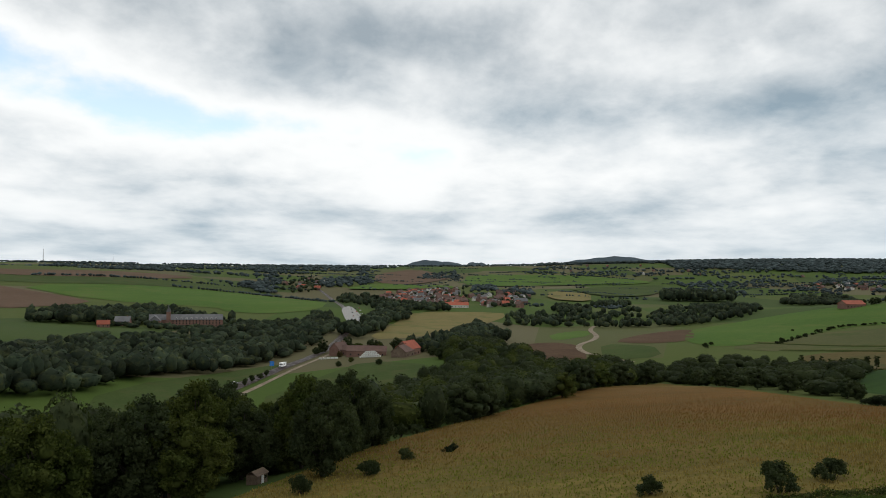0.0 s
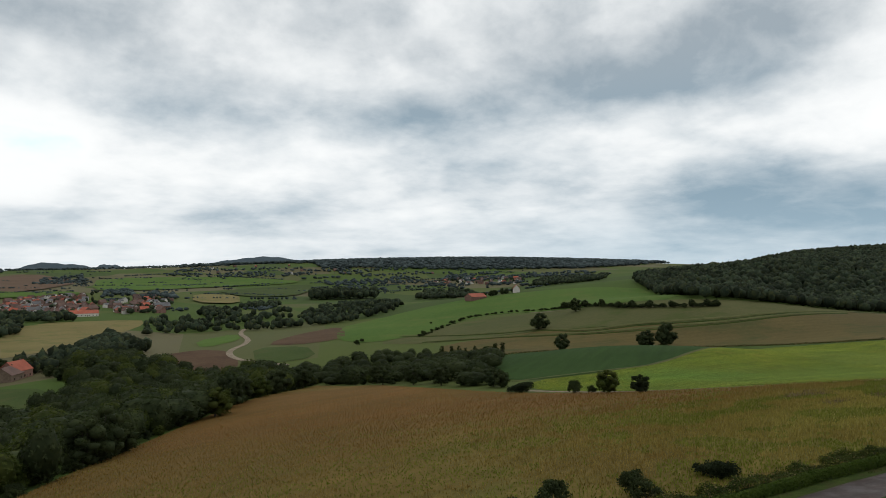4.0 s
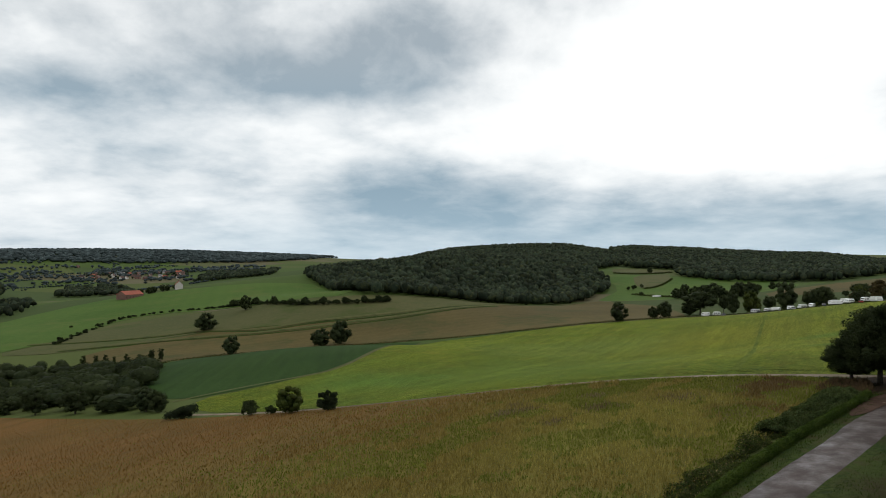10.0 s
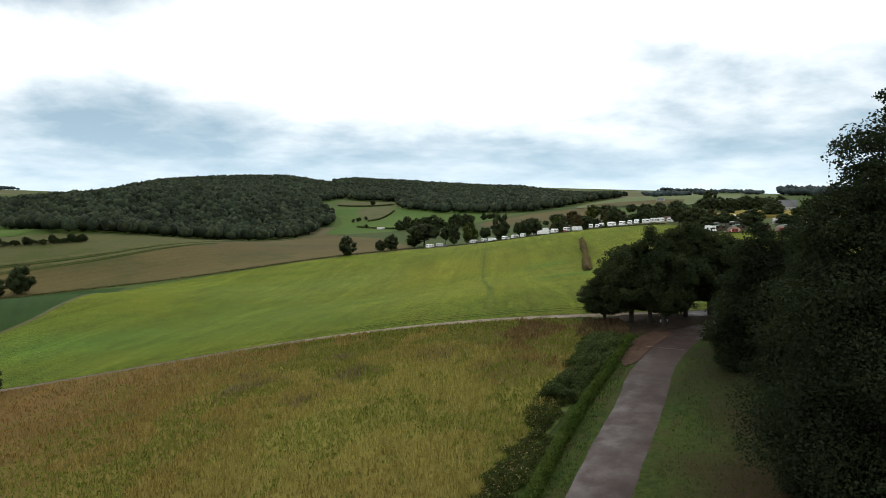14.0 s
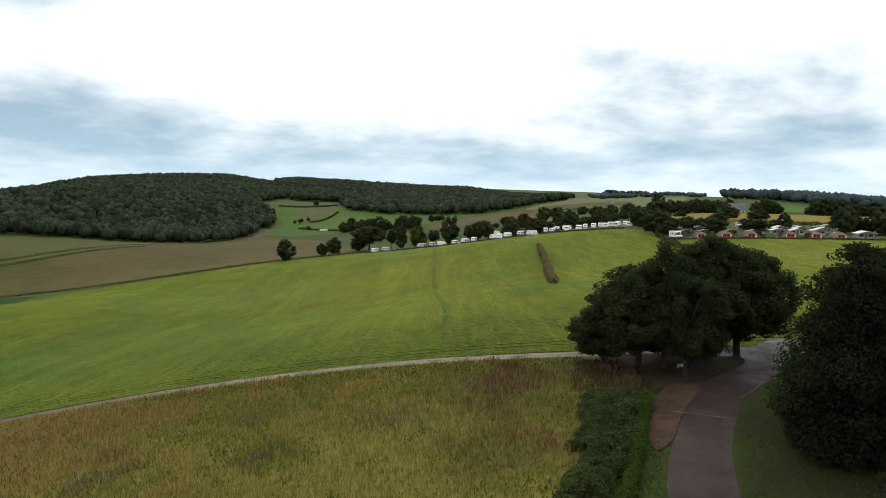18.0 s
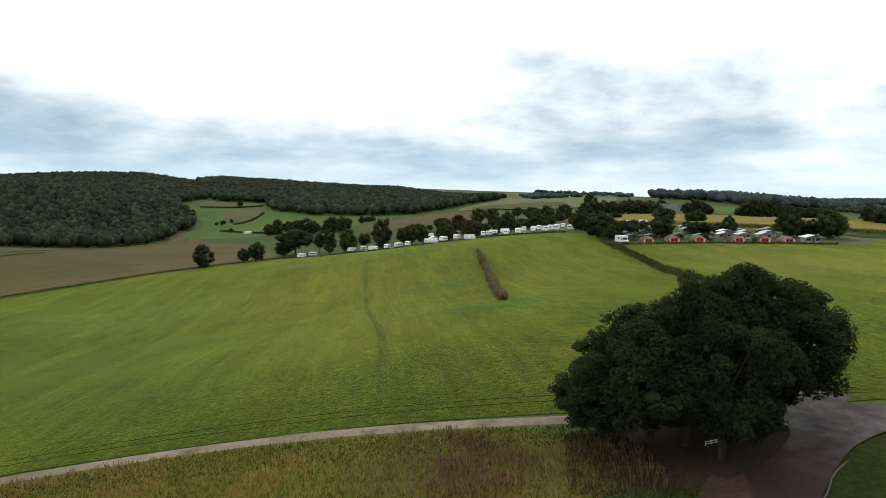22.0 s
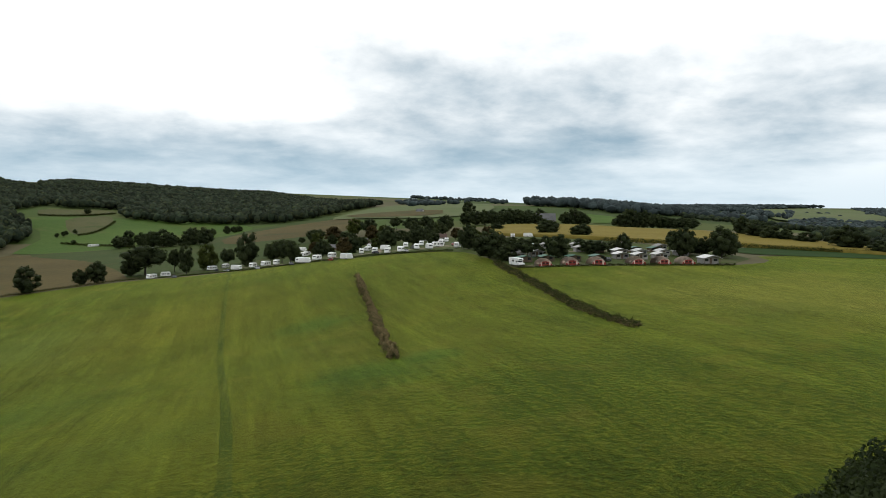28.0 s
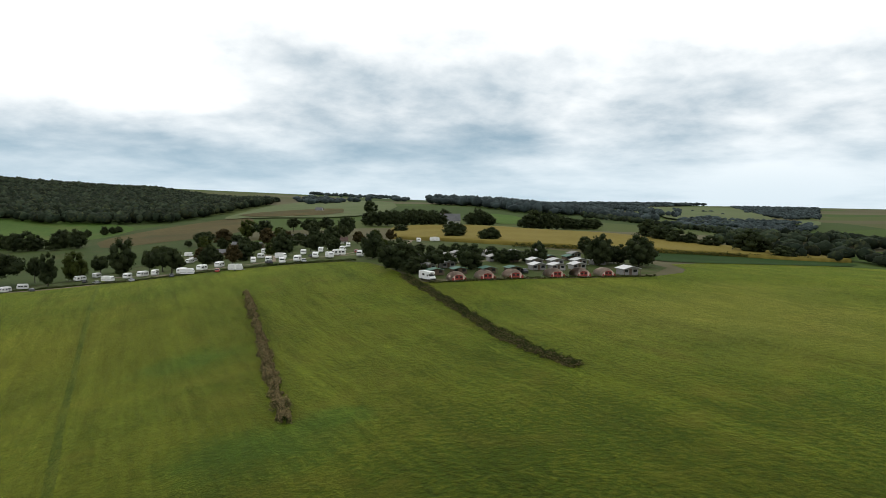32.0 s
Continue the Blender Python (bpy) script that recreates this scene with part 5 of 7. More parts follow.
for x, y, s, k in [(350, 378, 1.0, "mid_a"), (362, 372, 1.05, "mid_a"), (290, 393, 0.78, "mid_a"), (346, 494, 0.95, "mid_a"), (474, 222, 0.9, "mid_a"), (500, 207, 0.62, "mid_a"), (503, 200, 0.88, "mid_a"), (404, 520, 0.9, "mid_b"), (1050, 395, 0.7, "mid_a")]:
    plant(k, x, y, s * 1.3, group="lone trees among the fields")
plant("cone_bush", 134.3, 160.4, 0.95)
for x, y, s, k in [(133.6, 172, 0.56, "mid_c"), (132.4, 177, 0.7, "bush"), (131.6, 183.5, 1.0, "bush"), (126.5, 204, 1.5, "bush_low")]:
    plant(k, x, y, s * 1.25, group="shrubs along the field edge")
for x, y, s, k in [(-5, 112, 0.75, "bush"), (2, 117, 0.65, "bush_low"), (22, 74, 0.85, "bush"), (43, 77, 1.0, "bush"), (35, 72, 1.1, "bush"), (50, 73, 0.9, "bush"), (60, 73, 1.0, "bush_low"), (-17, 88, 0.9, "bush"), (-10, 98, 0.9, "bush")]:
    plant(k, x, y, s, group="shrubs in the fallow field")
for k, q in enumerate(bend_line([(265, 552), (308, 594), (360, 641), (376, 642), (406, 628), (417, 586), (422, 565)], 7.0)):
    plant(("bush", "bush_low")[k % 2], q[0] + 1.5 * math.sin(k * 3.1), q[1] + 1.5 * math.sin(k * 1.7), 0.7 + 0.45 * (k * 5 % 7) / 7, group="scrub between green hill and terraces")
for k, q in enumerate(bend_line([(422, 560), (424, 542), (420, 489), (426, 464), (447, 433), (466, 418)], 6.0)):
    plant(("bush", "mid_a", "bush", "bush")[k % 4], q[0] + 1.5 * math.sin(k * 3.1), q[1], (1.5, 0.62, 1.9, 1.2)[k % 4], group="hedge line on the green hill")
for x, y, s in [(233, 454, 0.8), (236, 446, 0.7), (239, 441, 0.75), (242, 437, 0.6), (246, 431, 0.7), (250, 424, 0.6), (254, 418, 0.9), (257, 414, 1.0), (251, 415, 0.7)]:
    plant("slim", x, y, s * 1.25, group="row of slim trees")
for k in range(13):
    plant("small", -120 + 1.4 * k + (k % 2) * 0.7, 285 + 11 * k, 0.9, group="young trees along the valley road")
for x, y, s in [(275, 567, 0.8), (333, 622, 0.6), (300, 590, 0.6), (215, 560, 0.8), (205, 545, 0.9), (320, 640, 0.5)]:
    plant("bush", x, y, s * 1.6, group="scrub on the terrace bank")


# ---- building kit ----
def box(bm, x0, x1, y0, y1, z0, z1, bevel=0.0):
    m = bmesh.new()
    bmesh.ops.create_cube(m, size=1)
    for v in m.verts:
        v.co = Vector(((x0 + x1) / 2 + v.co.x * (x1 - x0), (y0 + y1) / 2 + v.co.y * (y1 - y0), (z0 + z1) / 2 + v.co.z * (z1 - z0)))
    if bevel:
        bmesh.ops.bevel(m, geom=m.edges[:], offset=bevel, segments=2, affect="EDGES", profile=0.5)
    _join(bm, m)


def _join(bm, m):
    me = bpy.data.meshes.new("tmp")
    m.to_mesh(me)
    m.free()
    bm.from_mesh(me)
    bpy.data.meshes.remove(me)


def boxed(*a, **k):
    bm = bmesh.new()
    box(bm, *a, **k)
    return bm


def prism(profile, x0, x1, axis="x"):
    """A solid from a closed outline in (y, z), drawn out along x (or along y from an outline in x, z)."""
    bm = bmesh.new()
    mk = (lambda s, p: (s, p[0], p[1])) if axis == "x" else (lambda s, p: (p[0], s, p[1]))
    a, b = [bm.verts.new(mk(x0, p)) for p in profile], [bm.verts.new(mk(x1, p)) for p in profile]
    bm.faces.new(a), bm.faces.new(b[::-1])
    n = len(profile)
    for i in range(n):
        bm.faces.new((a[i], b[i], b[(i + 1) % n], a[(i + 1) % n]))
    bmesh.ops.recalc_face_normals(bm, faces=bm.faces[:])
    return bm


def disc(bm, x, y, z, r, w, axis="y", sides=14):
    m = bmesh.new()
    bmesh.ops.create_cone(m, cap_ends=True, segments=sides, radius1=r, radius2=r, depth=w)
    rot = Matrix.Rotation(math.pi / 2, 4, "X" if axis == "y" else "Y")
    for v in m.verts:
        v.co = rot @ v.co + Vector((x, y, z))
    _join(bm, m)


def gable(bm, x0, x1, y0, y1, z, rise, over=0.4, thick=0.18):
    """Two roof slopes with thickness, ridge along x."""
    ym = (y0 + y1) / 2
    s = rise / (ym - y0)
    for a, b in ((y0 - over, ym), (y1 + over, ym)):
        za, zb = z - over * s, z + rise
        p = [(a, za), (b, zb), (b, zb + thick), (a, za + thick)]
        _join(bm, prism(p, x0 - over, x1 + over))


M["white"] = surf("white_caravan_shell", (0.72, 0.72, 0.70), (0.80, 0.80, 0.78), 3, 0.3, rough=0.35, bump=0.05, world_space=False, each=0.12, spec=0.5)
M["glass"] = surf("dark_tinted_glass", (0.015, 0.018, 0.02), (0.03, 0.035, 0.04), 2, 0.4, rough=0.12, bump=0, world_space=False, spec=0.6)
M["rubber"] = surf("black_rubber", (0.02, 0.02, 0.02), (0.035, 0.035, 0.035), 8, 1, rough=0.85, bump=0.1, world_space=False)
M["grey_metal"] = surf("galvanised_steel", (0.3, 0.3, 0.31), (0.4, 0.4, 0.41), 5, 1, rough=0.45, metal=0.8, bump=0.05, world_space=False)
M["canvas"] = surf("beige_canvas", (0.60, 0.47, 0.39), (0.70, 0.56, 0.47), 4, 0.5, rough=0.95, bump=0.15, world_space=False, each=0.08)
M["red_canvas"] = surf("brick_red_canvas", (0.22, 0.036, 0.03), (0.28, 0.052, 0.042), 4, 0.5, rough=0.95, bump=0.15, world_space=False)
M["grey_canvas"] = surf("grey_canvas", (0.27, 0.26, 0.25), (0.36, 0.35, 0.33), 4, 0.5, rough=0.95, bump=0.15, world_space=False, each=0.3)
M["pale_canvas"] = surf("pale_grey_canvas", (0.5, 0.5, 0.49), (0.6, 0.6, 0.58), 4, 0.5, rough=0.95, bump=0.1, world_space=False, each=0.15)
M["green_sheet"] = surf("dark_green_sheeting", (0.035, 0.10, 0.07), (0.05, 0.13, 0.09), 3, 0.5, rough=0.6, bump=0.1, world_space=False)
M["timber"] = surf("weathered_timber", (0.10, 0.07, 0.05), (0.16, 0.12, 0.085), 7, 0.7, rough=0.9, bump=0.3, world_space=False)
M["slate"] = surf("grey_slate_roof", (0.085, 0.085, 0.088), (0.13, 0.13, 0.132), 2.5, 0.15, rough=0.7, bump=0.4, world_space=False, each=0.15)
M["red_tile"] = surf("orange_red_roof_tiles", (0.23, 0.062, 0.038), (0.31, 0.088, 0.05), 2.5, 0.2, rough=0.85, bump=0.4, world_space=False, each=0.25)
M["brown_tile"] = surf("brown_roof_tiles", (0.075, 0.046, 0.038), (0.11, 0.066, 0.052), 2.5, 0.2, rough=0.85, bump=0.4, world_space=False, each=0.3)
M["brick"] = surf("weathered_red_brick", (0.13, 0.072, 0.056), (0.18, 0.105, 0.08), 3, 0.2, rough=0.9, bump=0.3, world_space=False, each=0.2)
M["pale_wall"] = surf("pale_render", (0.44, 0.42, 0.38), (0.54, 0.52, 0.47), 2, 0.2, rough=0.9, bump=0.1, world_space=False, each=0.2)
M["wrap"] = surf("white_bale_wrap", (0.56, 0.58, 0.55), (0.66, 0.68, 0.64), 3, 0.5, rough=0.4, bump=0.2, world_space=False, each=0.1)
M["blue"] = surf("blue_sign_paint", (0.02, 0.16, 0.50), (0.03, 0.19, 0.56), 3, 0.5, rough=0.5, bump=0, world_space=False)
M["car_dark"] = surf("dark_car_paint", (0.035, 0.037, 0.042), (0.05, 0.052, 0.058), 3, 0.5, rough=0.25, bump=0, world_space=False, each=0.6, spec=0.6)
M["car_silver"] = surf("silver_car_paint", (0.38, 0.39, 0.40), (0.46, 0.47, 0.48), 3, 0.5, rough=0.3, bump=0, world_space=False, each=0.2, spec=0.6)
M["car_red"] = surf("red_car_paint", (0.30, 0.025, 0.02), (0.36, 0.035, 0.03), 3, 0.5, rough=0.3, bump=0, world_space=False, spec=0.6)


# ---- campsite things (all face -x, towards the open field) ----
def make_caravan(seed, long=5.6):
    rnd = random.Random(seed)
    c = hold("caravan", "white touring caravan with dark windows on a pitch", "caravan", "caravans on the campsite")
    h = long / 2
    prof = [(-h, 0.75), (-h + 0.25, 0.5), (h - 0.3, 0.5), (h, 0.8), (h - 0.1, 1.7), (h - 0.55, 2.5), (h - 0.8, 2.6), (-h + 0.5, 2.6), (-h + 0.2, 2.45), (-h, 1.8)]
    part("body", prism([(y, z) for y, z in prof], -1.1, 1.1), "white", c)
    for a, b in ((-h + 0.6, -h + 1.8), (-h + 2.3, -h + 3.1), (h - 1.6, h - 0.7)):
        part("window", boxed(-1.13, -1.09, a, b, 1.35, 1.95, bevel=0.015), "glass", c)
    part("front_window", boxed(-0.8, 0.8, h - 0.24, h - 0.1, 1.5, 2.1), "glass", c)
    part("door", boxed(1.09, 1.13, -0.3, 0.4, 0.6, 2.35, bevel=0.015), "white", c)
    part("skirt_stripe", boxed(-1.115, 1.115, -h + 0.25, h - 0.3, 1.02, 1.14), "grey_canvas", c)
    for x in (-1.0, 1.0):
        bm = bmesh.new()
        disc(bm, x, -0.2, 0.33, 0.33, 0.2, "x")
        part("wheel", bm, "rubber", c)
    bm = bmesh.new()
    limb(bm, (-0.6, h, 0.5), (0, h + 1.1, 0.45), 0.05, 0.04, 6)
    limb(bm, (0.6, h, 0.5), (0, h + 1.1, 0.45), 0.05, 0.04, 6)
    limb(bm, (0, h + 1.0, 0.5), (0, h + 1.0, 0.0), 0.04, 0.05, 6)
    part("drawbar", bm, "grey_metal", c)
    part("roof_hatch", boxed(-0.3, 0.3, -0.3, 0.3, 2.58, 2.7, bevel=0.03), "pale_canvas", c)
    return c


def make_camper():
    c = hold("motorhome", "white motorhome with an overcab bed and dark windscreen", "motorhome")
    prof = [(-3.4, 0.55), (1.9, 0.5), (3.0, 0.55), (3.1, 1.1), (2.2, 1.45), (1.75, 2.05), (2.3, 2.2), (2.35, 2.75), (1.9, 2.95), (-3.3, 2.95), (-3.4, 2.8)]
    part("body", prism([(-x, z) for x, z in prof], -1.12, 1.12, "y"), "white", c)
    part("windscreen", prism([(-2.2, 1.46), (-1.76, 2.04), (-1.72, 2.0), (-2.14, 1.44)], -0.95, 0.95, "y"), "glass", c)
    for y in (-1.14, 1.14):
        part("side_window", boxed(-1.9, -1.2, y - 0.02, y + 0.02, 1.45, 1.98), "glass", c)
        part("side_window", boxed(0.2, 1.3, y - 0.02, y + 0.02, 1.6, 2.2), "glass", c)
        for x in (-2.3, 1.8):
            bm = bmesh.new()
            disc(bm, x, y * 0.9, 0.36, 0.36, 0.24, "y")
            part("wheel", bm, "rubber", c)
    part("bumper", boxed(-3.16, -3.0, -1.0, 1.0, 0.45, 0.75, bevel=0.04), "car_dark", c)
    for y in (-0.75, 0.75):
        part("headlight", boxed(-3.12, -3.0, y - 0.18, y + 0.18, 0.85, 1.02, bevel=0.02), "car_silver", c)
    part("overcab_window", boxed(-2.37, -2.3, -0.6, 0.6, 2.35, 2.6), "glass", c)
    return c


def make_tent():
    """Tunnel tent: beige arched roof in four bays over a red front, as seen from the field."""
    t = hold("safari_tent", "beige arched tunnel tent with a brick-red front", "tent", "front row of red and beige tents")
    n, half = 12, 2.7

    def arch(x, w, h, low=0.0):
        return [(x, -w * math.cos(math.pi * k / n), low + h * math.sin(math.pi * k / n) ** 0.75) for k in range(n + 1)]

    rings = [arch(-1.9, half * 0.86, 1.75), arch(-0.9, half * 0.96, 2.35), arch(0.9, half * 1.02, 2.65), arch(2.7, half, 2.5), arch(4.2, half * 0.9, 2.1)]
    for k in range(4):
        bm = bmesh.new()
        a, b = [bm.verts.new(p) for p in rings[k]], [bm.verts.new(p) for p in rings[k + 1]]
        for i in range(n):
            bm.faces.new((a[i], b[i], b[i + 1], a[i + 1])).smooth = True
        bmesh.ops.solidify(bm, geom=bm.faces[:], thickness=0.03)
        part("roof_bay", bm, "canvas", t)
    for k, (y0, y1, mat) in enumerate(((-2.3, -1.3, "canvas"), (-1.27, -0.02, "red_canvas"), (0.02, 1.27, "red_canvas"), (1.3, 2.3, "canvas"))):
        top = [(y, 1.75 * max(0.02, 1 - (y / 2.32) ** 2) ** 0.4) for y in np.linspace(y1, y0, 5)]
        part("front_panel", prism([(y0, 0.02), (y1, 0.02)] + [(y, max(0.2, z - 0.04)) for y, z in top], -1.86, -1.82), mat, t)
        if k in (1, 2):
            part("front_window", boxed(-1.89, -1.87, y0 + 0.25, y1 - 0.25, 0.7, 1.3), "glass", t)
    for y in (-2.0, 2.0):
        part("side_flap", prism([(y - 0.45, 0.02), (y + 0.45, 0.02), (y + 0.2, 0.95), (y - 0.2, 0.95)], -2.3, -2.26), "red_canvas", t)
    bm = bmesh.new()
    _join(bm, prism([(y, 2.1 * max(0, 1 - (y / 2.43) ** 2) ** 0.45) for y in np.linspace(-2.42, 2.42, 9)], 4.17, 4.2))
    part("rear_wall", bm, "canvas", t)
    for y in (-1, 1):
        for x in (-1.3, 2.0):
            bm = bmesh.new()
            limb(bm, (x, y * 2.3, 1.2), (x - 0.2, y * 4.0, 0.0), 0.012, 0.012, 4, segs=1)
            part("guy_line", bm, "pale_canvas", t)
    part("groundsheet", boxed(-3.3, -1.9, -2.2, 2.2, 0.0, 0.05), "grey_canvas", t)
    return t


def make_awning(roof, wall, label, name="awning_tent", w=3.0, d=5.0, h=1.9, rise=0.8):
    """A frame tent or cabin with a shallow gable, an open porch and posts."""
    t = hold(name, label, "tent" if "tent" in name else "cabin")
    bm = bmesh.new()
    box(bm, -d / 2 + 1.2, d / 2, -w + 0.2, w - 0.2, 0.0, h)
    part("wall", bm, wall, t)
    bm = bmesh.new()
    gable(bm, -d / 2, d / 2, -w, w, h, rise, 0.25, 0.08)
    part("roof", bm, roof, t)
    part("gable_end", prism([(-w + 0.2, h), (w - 0.2, h), (0, h + rise * 0.93)], d / 2 - 0.1, d / 2 - 0.05), wall, t)
    part("gable_end", prism([(-w + 0.2, h), (w - 0.2, h), (0, h + rise * 0.93)], -d / 2 + 1.2, -d / 2 + 1.25), wall, t)
    for y in (-w * 0.55, w * 0.5):
        part("window", boxed(-d / 2 + 1.16, -d / 2 + 1.2, y - 0.6, y + 0.6, 0.8, 1.6), "glass", t)
    part("door", boxed(-d / 2 + 1.15, -d / 2 + 1.2, -0.45, 0.4, 0.05, 1.85), "timber", t)
    for y in (-w + 0.15, w - 0.15):
        part("post", boxed(-d / 2 - 0.05, -d / 2 + 0.05, y - 0.05, y + 0.05, 0.0, h), "timber", t)
    return t


def make_car(paint, label):
    c = hold("car", label, "car", "cars on the campsite")
    low = [(-2.1, 0.35), (2.1, 0.35), (2.15, 0.75), (1.95, 0.95), (0.9, 1.0), (-1.9, 1.02), (-2.12, 0.9)]
    part("body", prism(low, -0.86, 0.86, "y"), paint, c)
    part("cabin", prism([(-1.75, 1.0), (1.0, 0.98), (0.35, 1.48), (-1.3, 1.5)], -0.74, 0.74, "y"), "glass", c)
    part("roof", prism([(-1.3, 1.48), (0.35, 1.47), (0.2, 1.53), (-1.15, 1.55)], -0.72, 0.72, "y"), paint, c)
    for x in (-1.3, 1.35):
        for y in (-0.8, 0.8):
            bm = bmesh.new()
            disc(bm, x, y, 0.31, 0.31, 0.2, "y")
            part("wheel", bm, "rubber", c)
    return c


def make_house(wall, roof, label, long=11.0, deep=8.0, high=5.2, rise=3.6, rows=2, name="house", panes=3):
    """A house with its gable roof, chimney, door and windows; ridge along x, front to -y."""
    h = hold(name, label, "house" if name == "house" else "building")
    part("wall", boxed(-long / 2, long / 2, -deep / 2, deep / 2, -1.0, high), wall, h)
    for x in (-long / 2, long / 2 - 0.2):
        part("gable_wall", prism([(-deep / 2, high), (deep / 2, high), (0, high + rise * 0.97)], x, x + 0.2), wall, h)
    bm = bmesh.new()
    gable(bm, -long / 2, long / 2, -deep / 2, deep / 2, high, rise, 0.4, 0.2)
    r = part("roof", bm, roof, h)
    part("chimney", boxed(long * 0.28, long * 0.28 + 0.7, -0.35, 0.35, high + rise - 0.8, high + rise + 0.9), "brick", r)
    for k in range(rows):
        z = 0.9 + k * 2.6
        for j in range(panes):
            x = -long / 2 + long * (j + 0.5) / panes
            for y in (-deep / 2 - 0.03, deep / 2 + 0.03):
                part("window", boxed(x - 0.5, x + 0.5, y - 0.03, y + 0.03, z, z + 1.3), "glass", h)
    part("door", boxed(long * 0.12, long * 0.12 + 1.0, -deep / 2 - 0.05, -deep / 2, 0.0, 2.1), "timber", h)
    return h


stock = {}


def put(kind, build, x, y, turn=0.0, scale=1.0, label="", group="", lift=0.0, tall=1.0):
    """Stands a thing on the ground; the first of a kind is the built one, later ones are copies."""
    m = pose(x, y, gz(x, y) + lift, 0, 0, turn) @ Matrix.Diagonal((scale, scale, scale * tall, 1))
    if kind not in stock:
        stock[kind] = ob = build()
        ob.matrix_basis = m
    else:
        src = stock[kind]
        keep = src.matrix_basis.copy()
        src.matrix_basis = Matrix.Identity(4)
        ob = copy_thing(src, m)
        src.matrix_basis = keep
    return tagged(ob, label, "", group)


L0 = 0.1  # the lawn lies this far over the ground
for y in (3, -6.5, -16, -30.5, -40, -49):
    put("tent", make_tent, 354.5, y, 0, 1.0 + 0.02 * (y % 3), lift=L0)
put("camper", make_camper, 357, 12, 20, lift=L0)
put("awning_pale", lambda: make_awning("pale_canvas", "grey_canvas", "pale canvas frame tent with an open porch", w=2.8), 357, -59, 0, 1.15, lift=L0)
put("awning_grey", lambda: make_awning("grey_canvas", "grey_canvas", "grey canvas frame tent under trees", w=2.6), 376, 7, 10, lift=L0)
put("cabin_green", lambda: make_awning("green_sheet", "timber", "timber shelter with a dark green roof", "cabin", w=2.6, h=1.7, rise=0.6), 366, 7, 0, lift=L0)
for x, y, t, k in [(380, -1, 5, "awning_pale"), (402, 2, 0, "awning_grey"), (404, -7, 8, "awning_grey"), (383, -44, 0, "awning_pale"), (384, -36, 0, "awning_pale"), (384, -54, 0, "awning_pale"), (386, -63, 5, "awning_pale"), (369, -38, 0, "awning_pale"), (370, -31, 0, "awning_pale"),
                   (371, -47, 0, "awning_pale"), (392, -12, 0, "awning_grey"), (395, -24, 0, "awning_grey"), (415, -40, 0, "awning_grey"), (418, -52, 0, "awning_grey"), (412, -66, 0, "awning_grey"), (410, -14, 0, "awning_grey"), (412, -28, 0, "awning_grey"), (398, 12, 0, "awning_grey"),
                   (366, -1, 0, "cabin_green"), (365, -11, 0, "cabin_green"), (365, -20, 0, "cabin_green"), (398, -48, 0, "cabin_green"), (400, -58, 0, "cabin_green"), (392, -30, 0, "cabin_green")]:
    put(k, None, x, y, t, lift=L0)
CARAVANS = [(500, 172, 60), (508, 167, 20), (524, 146, 50), (532, 140, 70), (487, 127, 60), (488, 119, 75), (484, 112, 60), (477, 106, 80), (455, 93, 70), (602, 101, 70), (556, 97, 60), (456, 64, 90), (560, 57, 80), (446, 58, 80), (428, 71, 85), (431, 53, 80), (432, 47, 75), (478, 41, 80), (440, 39, 80),
            (433, 34, 10), (443, 29, 15), (520, 14, 80), (428, 22, 70), (474, 23, 70), (444, 90, 80), (455, 85, 60), (458, 78, 70), (590, 106, 60), (564, 96, 60), (466, 52, 50), (486, 32, 80), (500, 60, 70), (512, 24, 60), (528, -27, 80), (534, -38, 80), (470, 12, 80)]
for k, (x, y, t) in enumerate(CARAVANS):
    put(("van_a", "van_b")[k % 2], (lambda: make_caravan(1)) if k % 2 == 0 else (lambda: make_caravan(2, 4.9)), x, y, t + 90 * (k % 5 == 4), lift=L0)
for k, (x, y, t) in enumerate([(488, 158, 30), (458, 113, 20), (444, 96, 10), (433, 78, 0), (438, 58, 20), (426, 45, 0), (447, 40, 10), (366, -62, 80), (363, -23, 0), (478, 130, 40), (505, 140, 0), (452, 20, 0)]):
    kind = ("car_dark", "car_silver", "car_dark", "car_red")[k % 4]
    put(kind, lambda: make_car(kind, {"car_dark": "dark car parked on campsite grass", "car_silver": "silver car parked on campsite grass", "car_red": "red car parked on campsite grass"}[kind]), x, y, t, lift=L0)
put("camp_hall", lambda: make_house("timber", "slate", "low campsite hall with a grey roof", 22, 10, 2.8, 3.0, 1, "camp_hall", 5), 602, 66, 70, 0.85, lift=L0)
put("camp_hall", None, 585, 80, 60, 0.6, lift=L0)
put("camp_hall", None, 640, 34, 85, 0.7)
put("camp_block", lambda: make_house("pale_wall", "brown_tile", "long white-walled block with a brown roof", 26, 7, 2.7, 2.4, 1, "camp_block", 6), 575, 17, 85, 0.8, lift=L0)
put("farmhouse", lambda: make_house("pale_wall", "slate", "farmhouse with a large grey roof among trees", 18, 10, 4.0, 6.0, 1, "farmhouse", 4), 775, -118, 80)
put("farmhouse", None, 1010, -20, 60, 0.5)
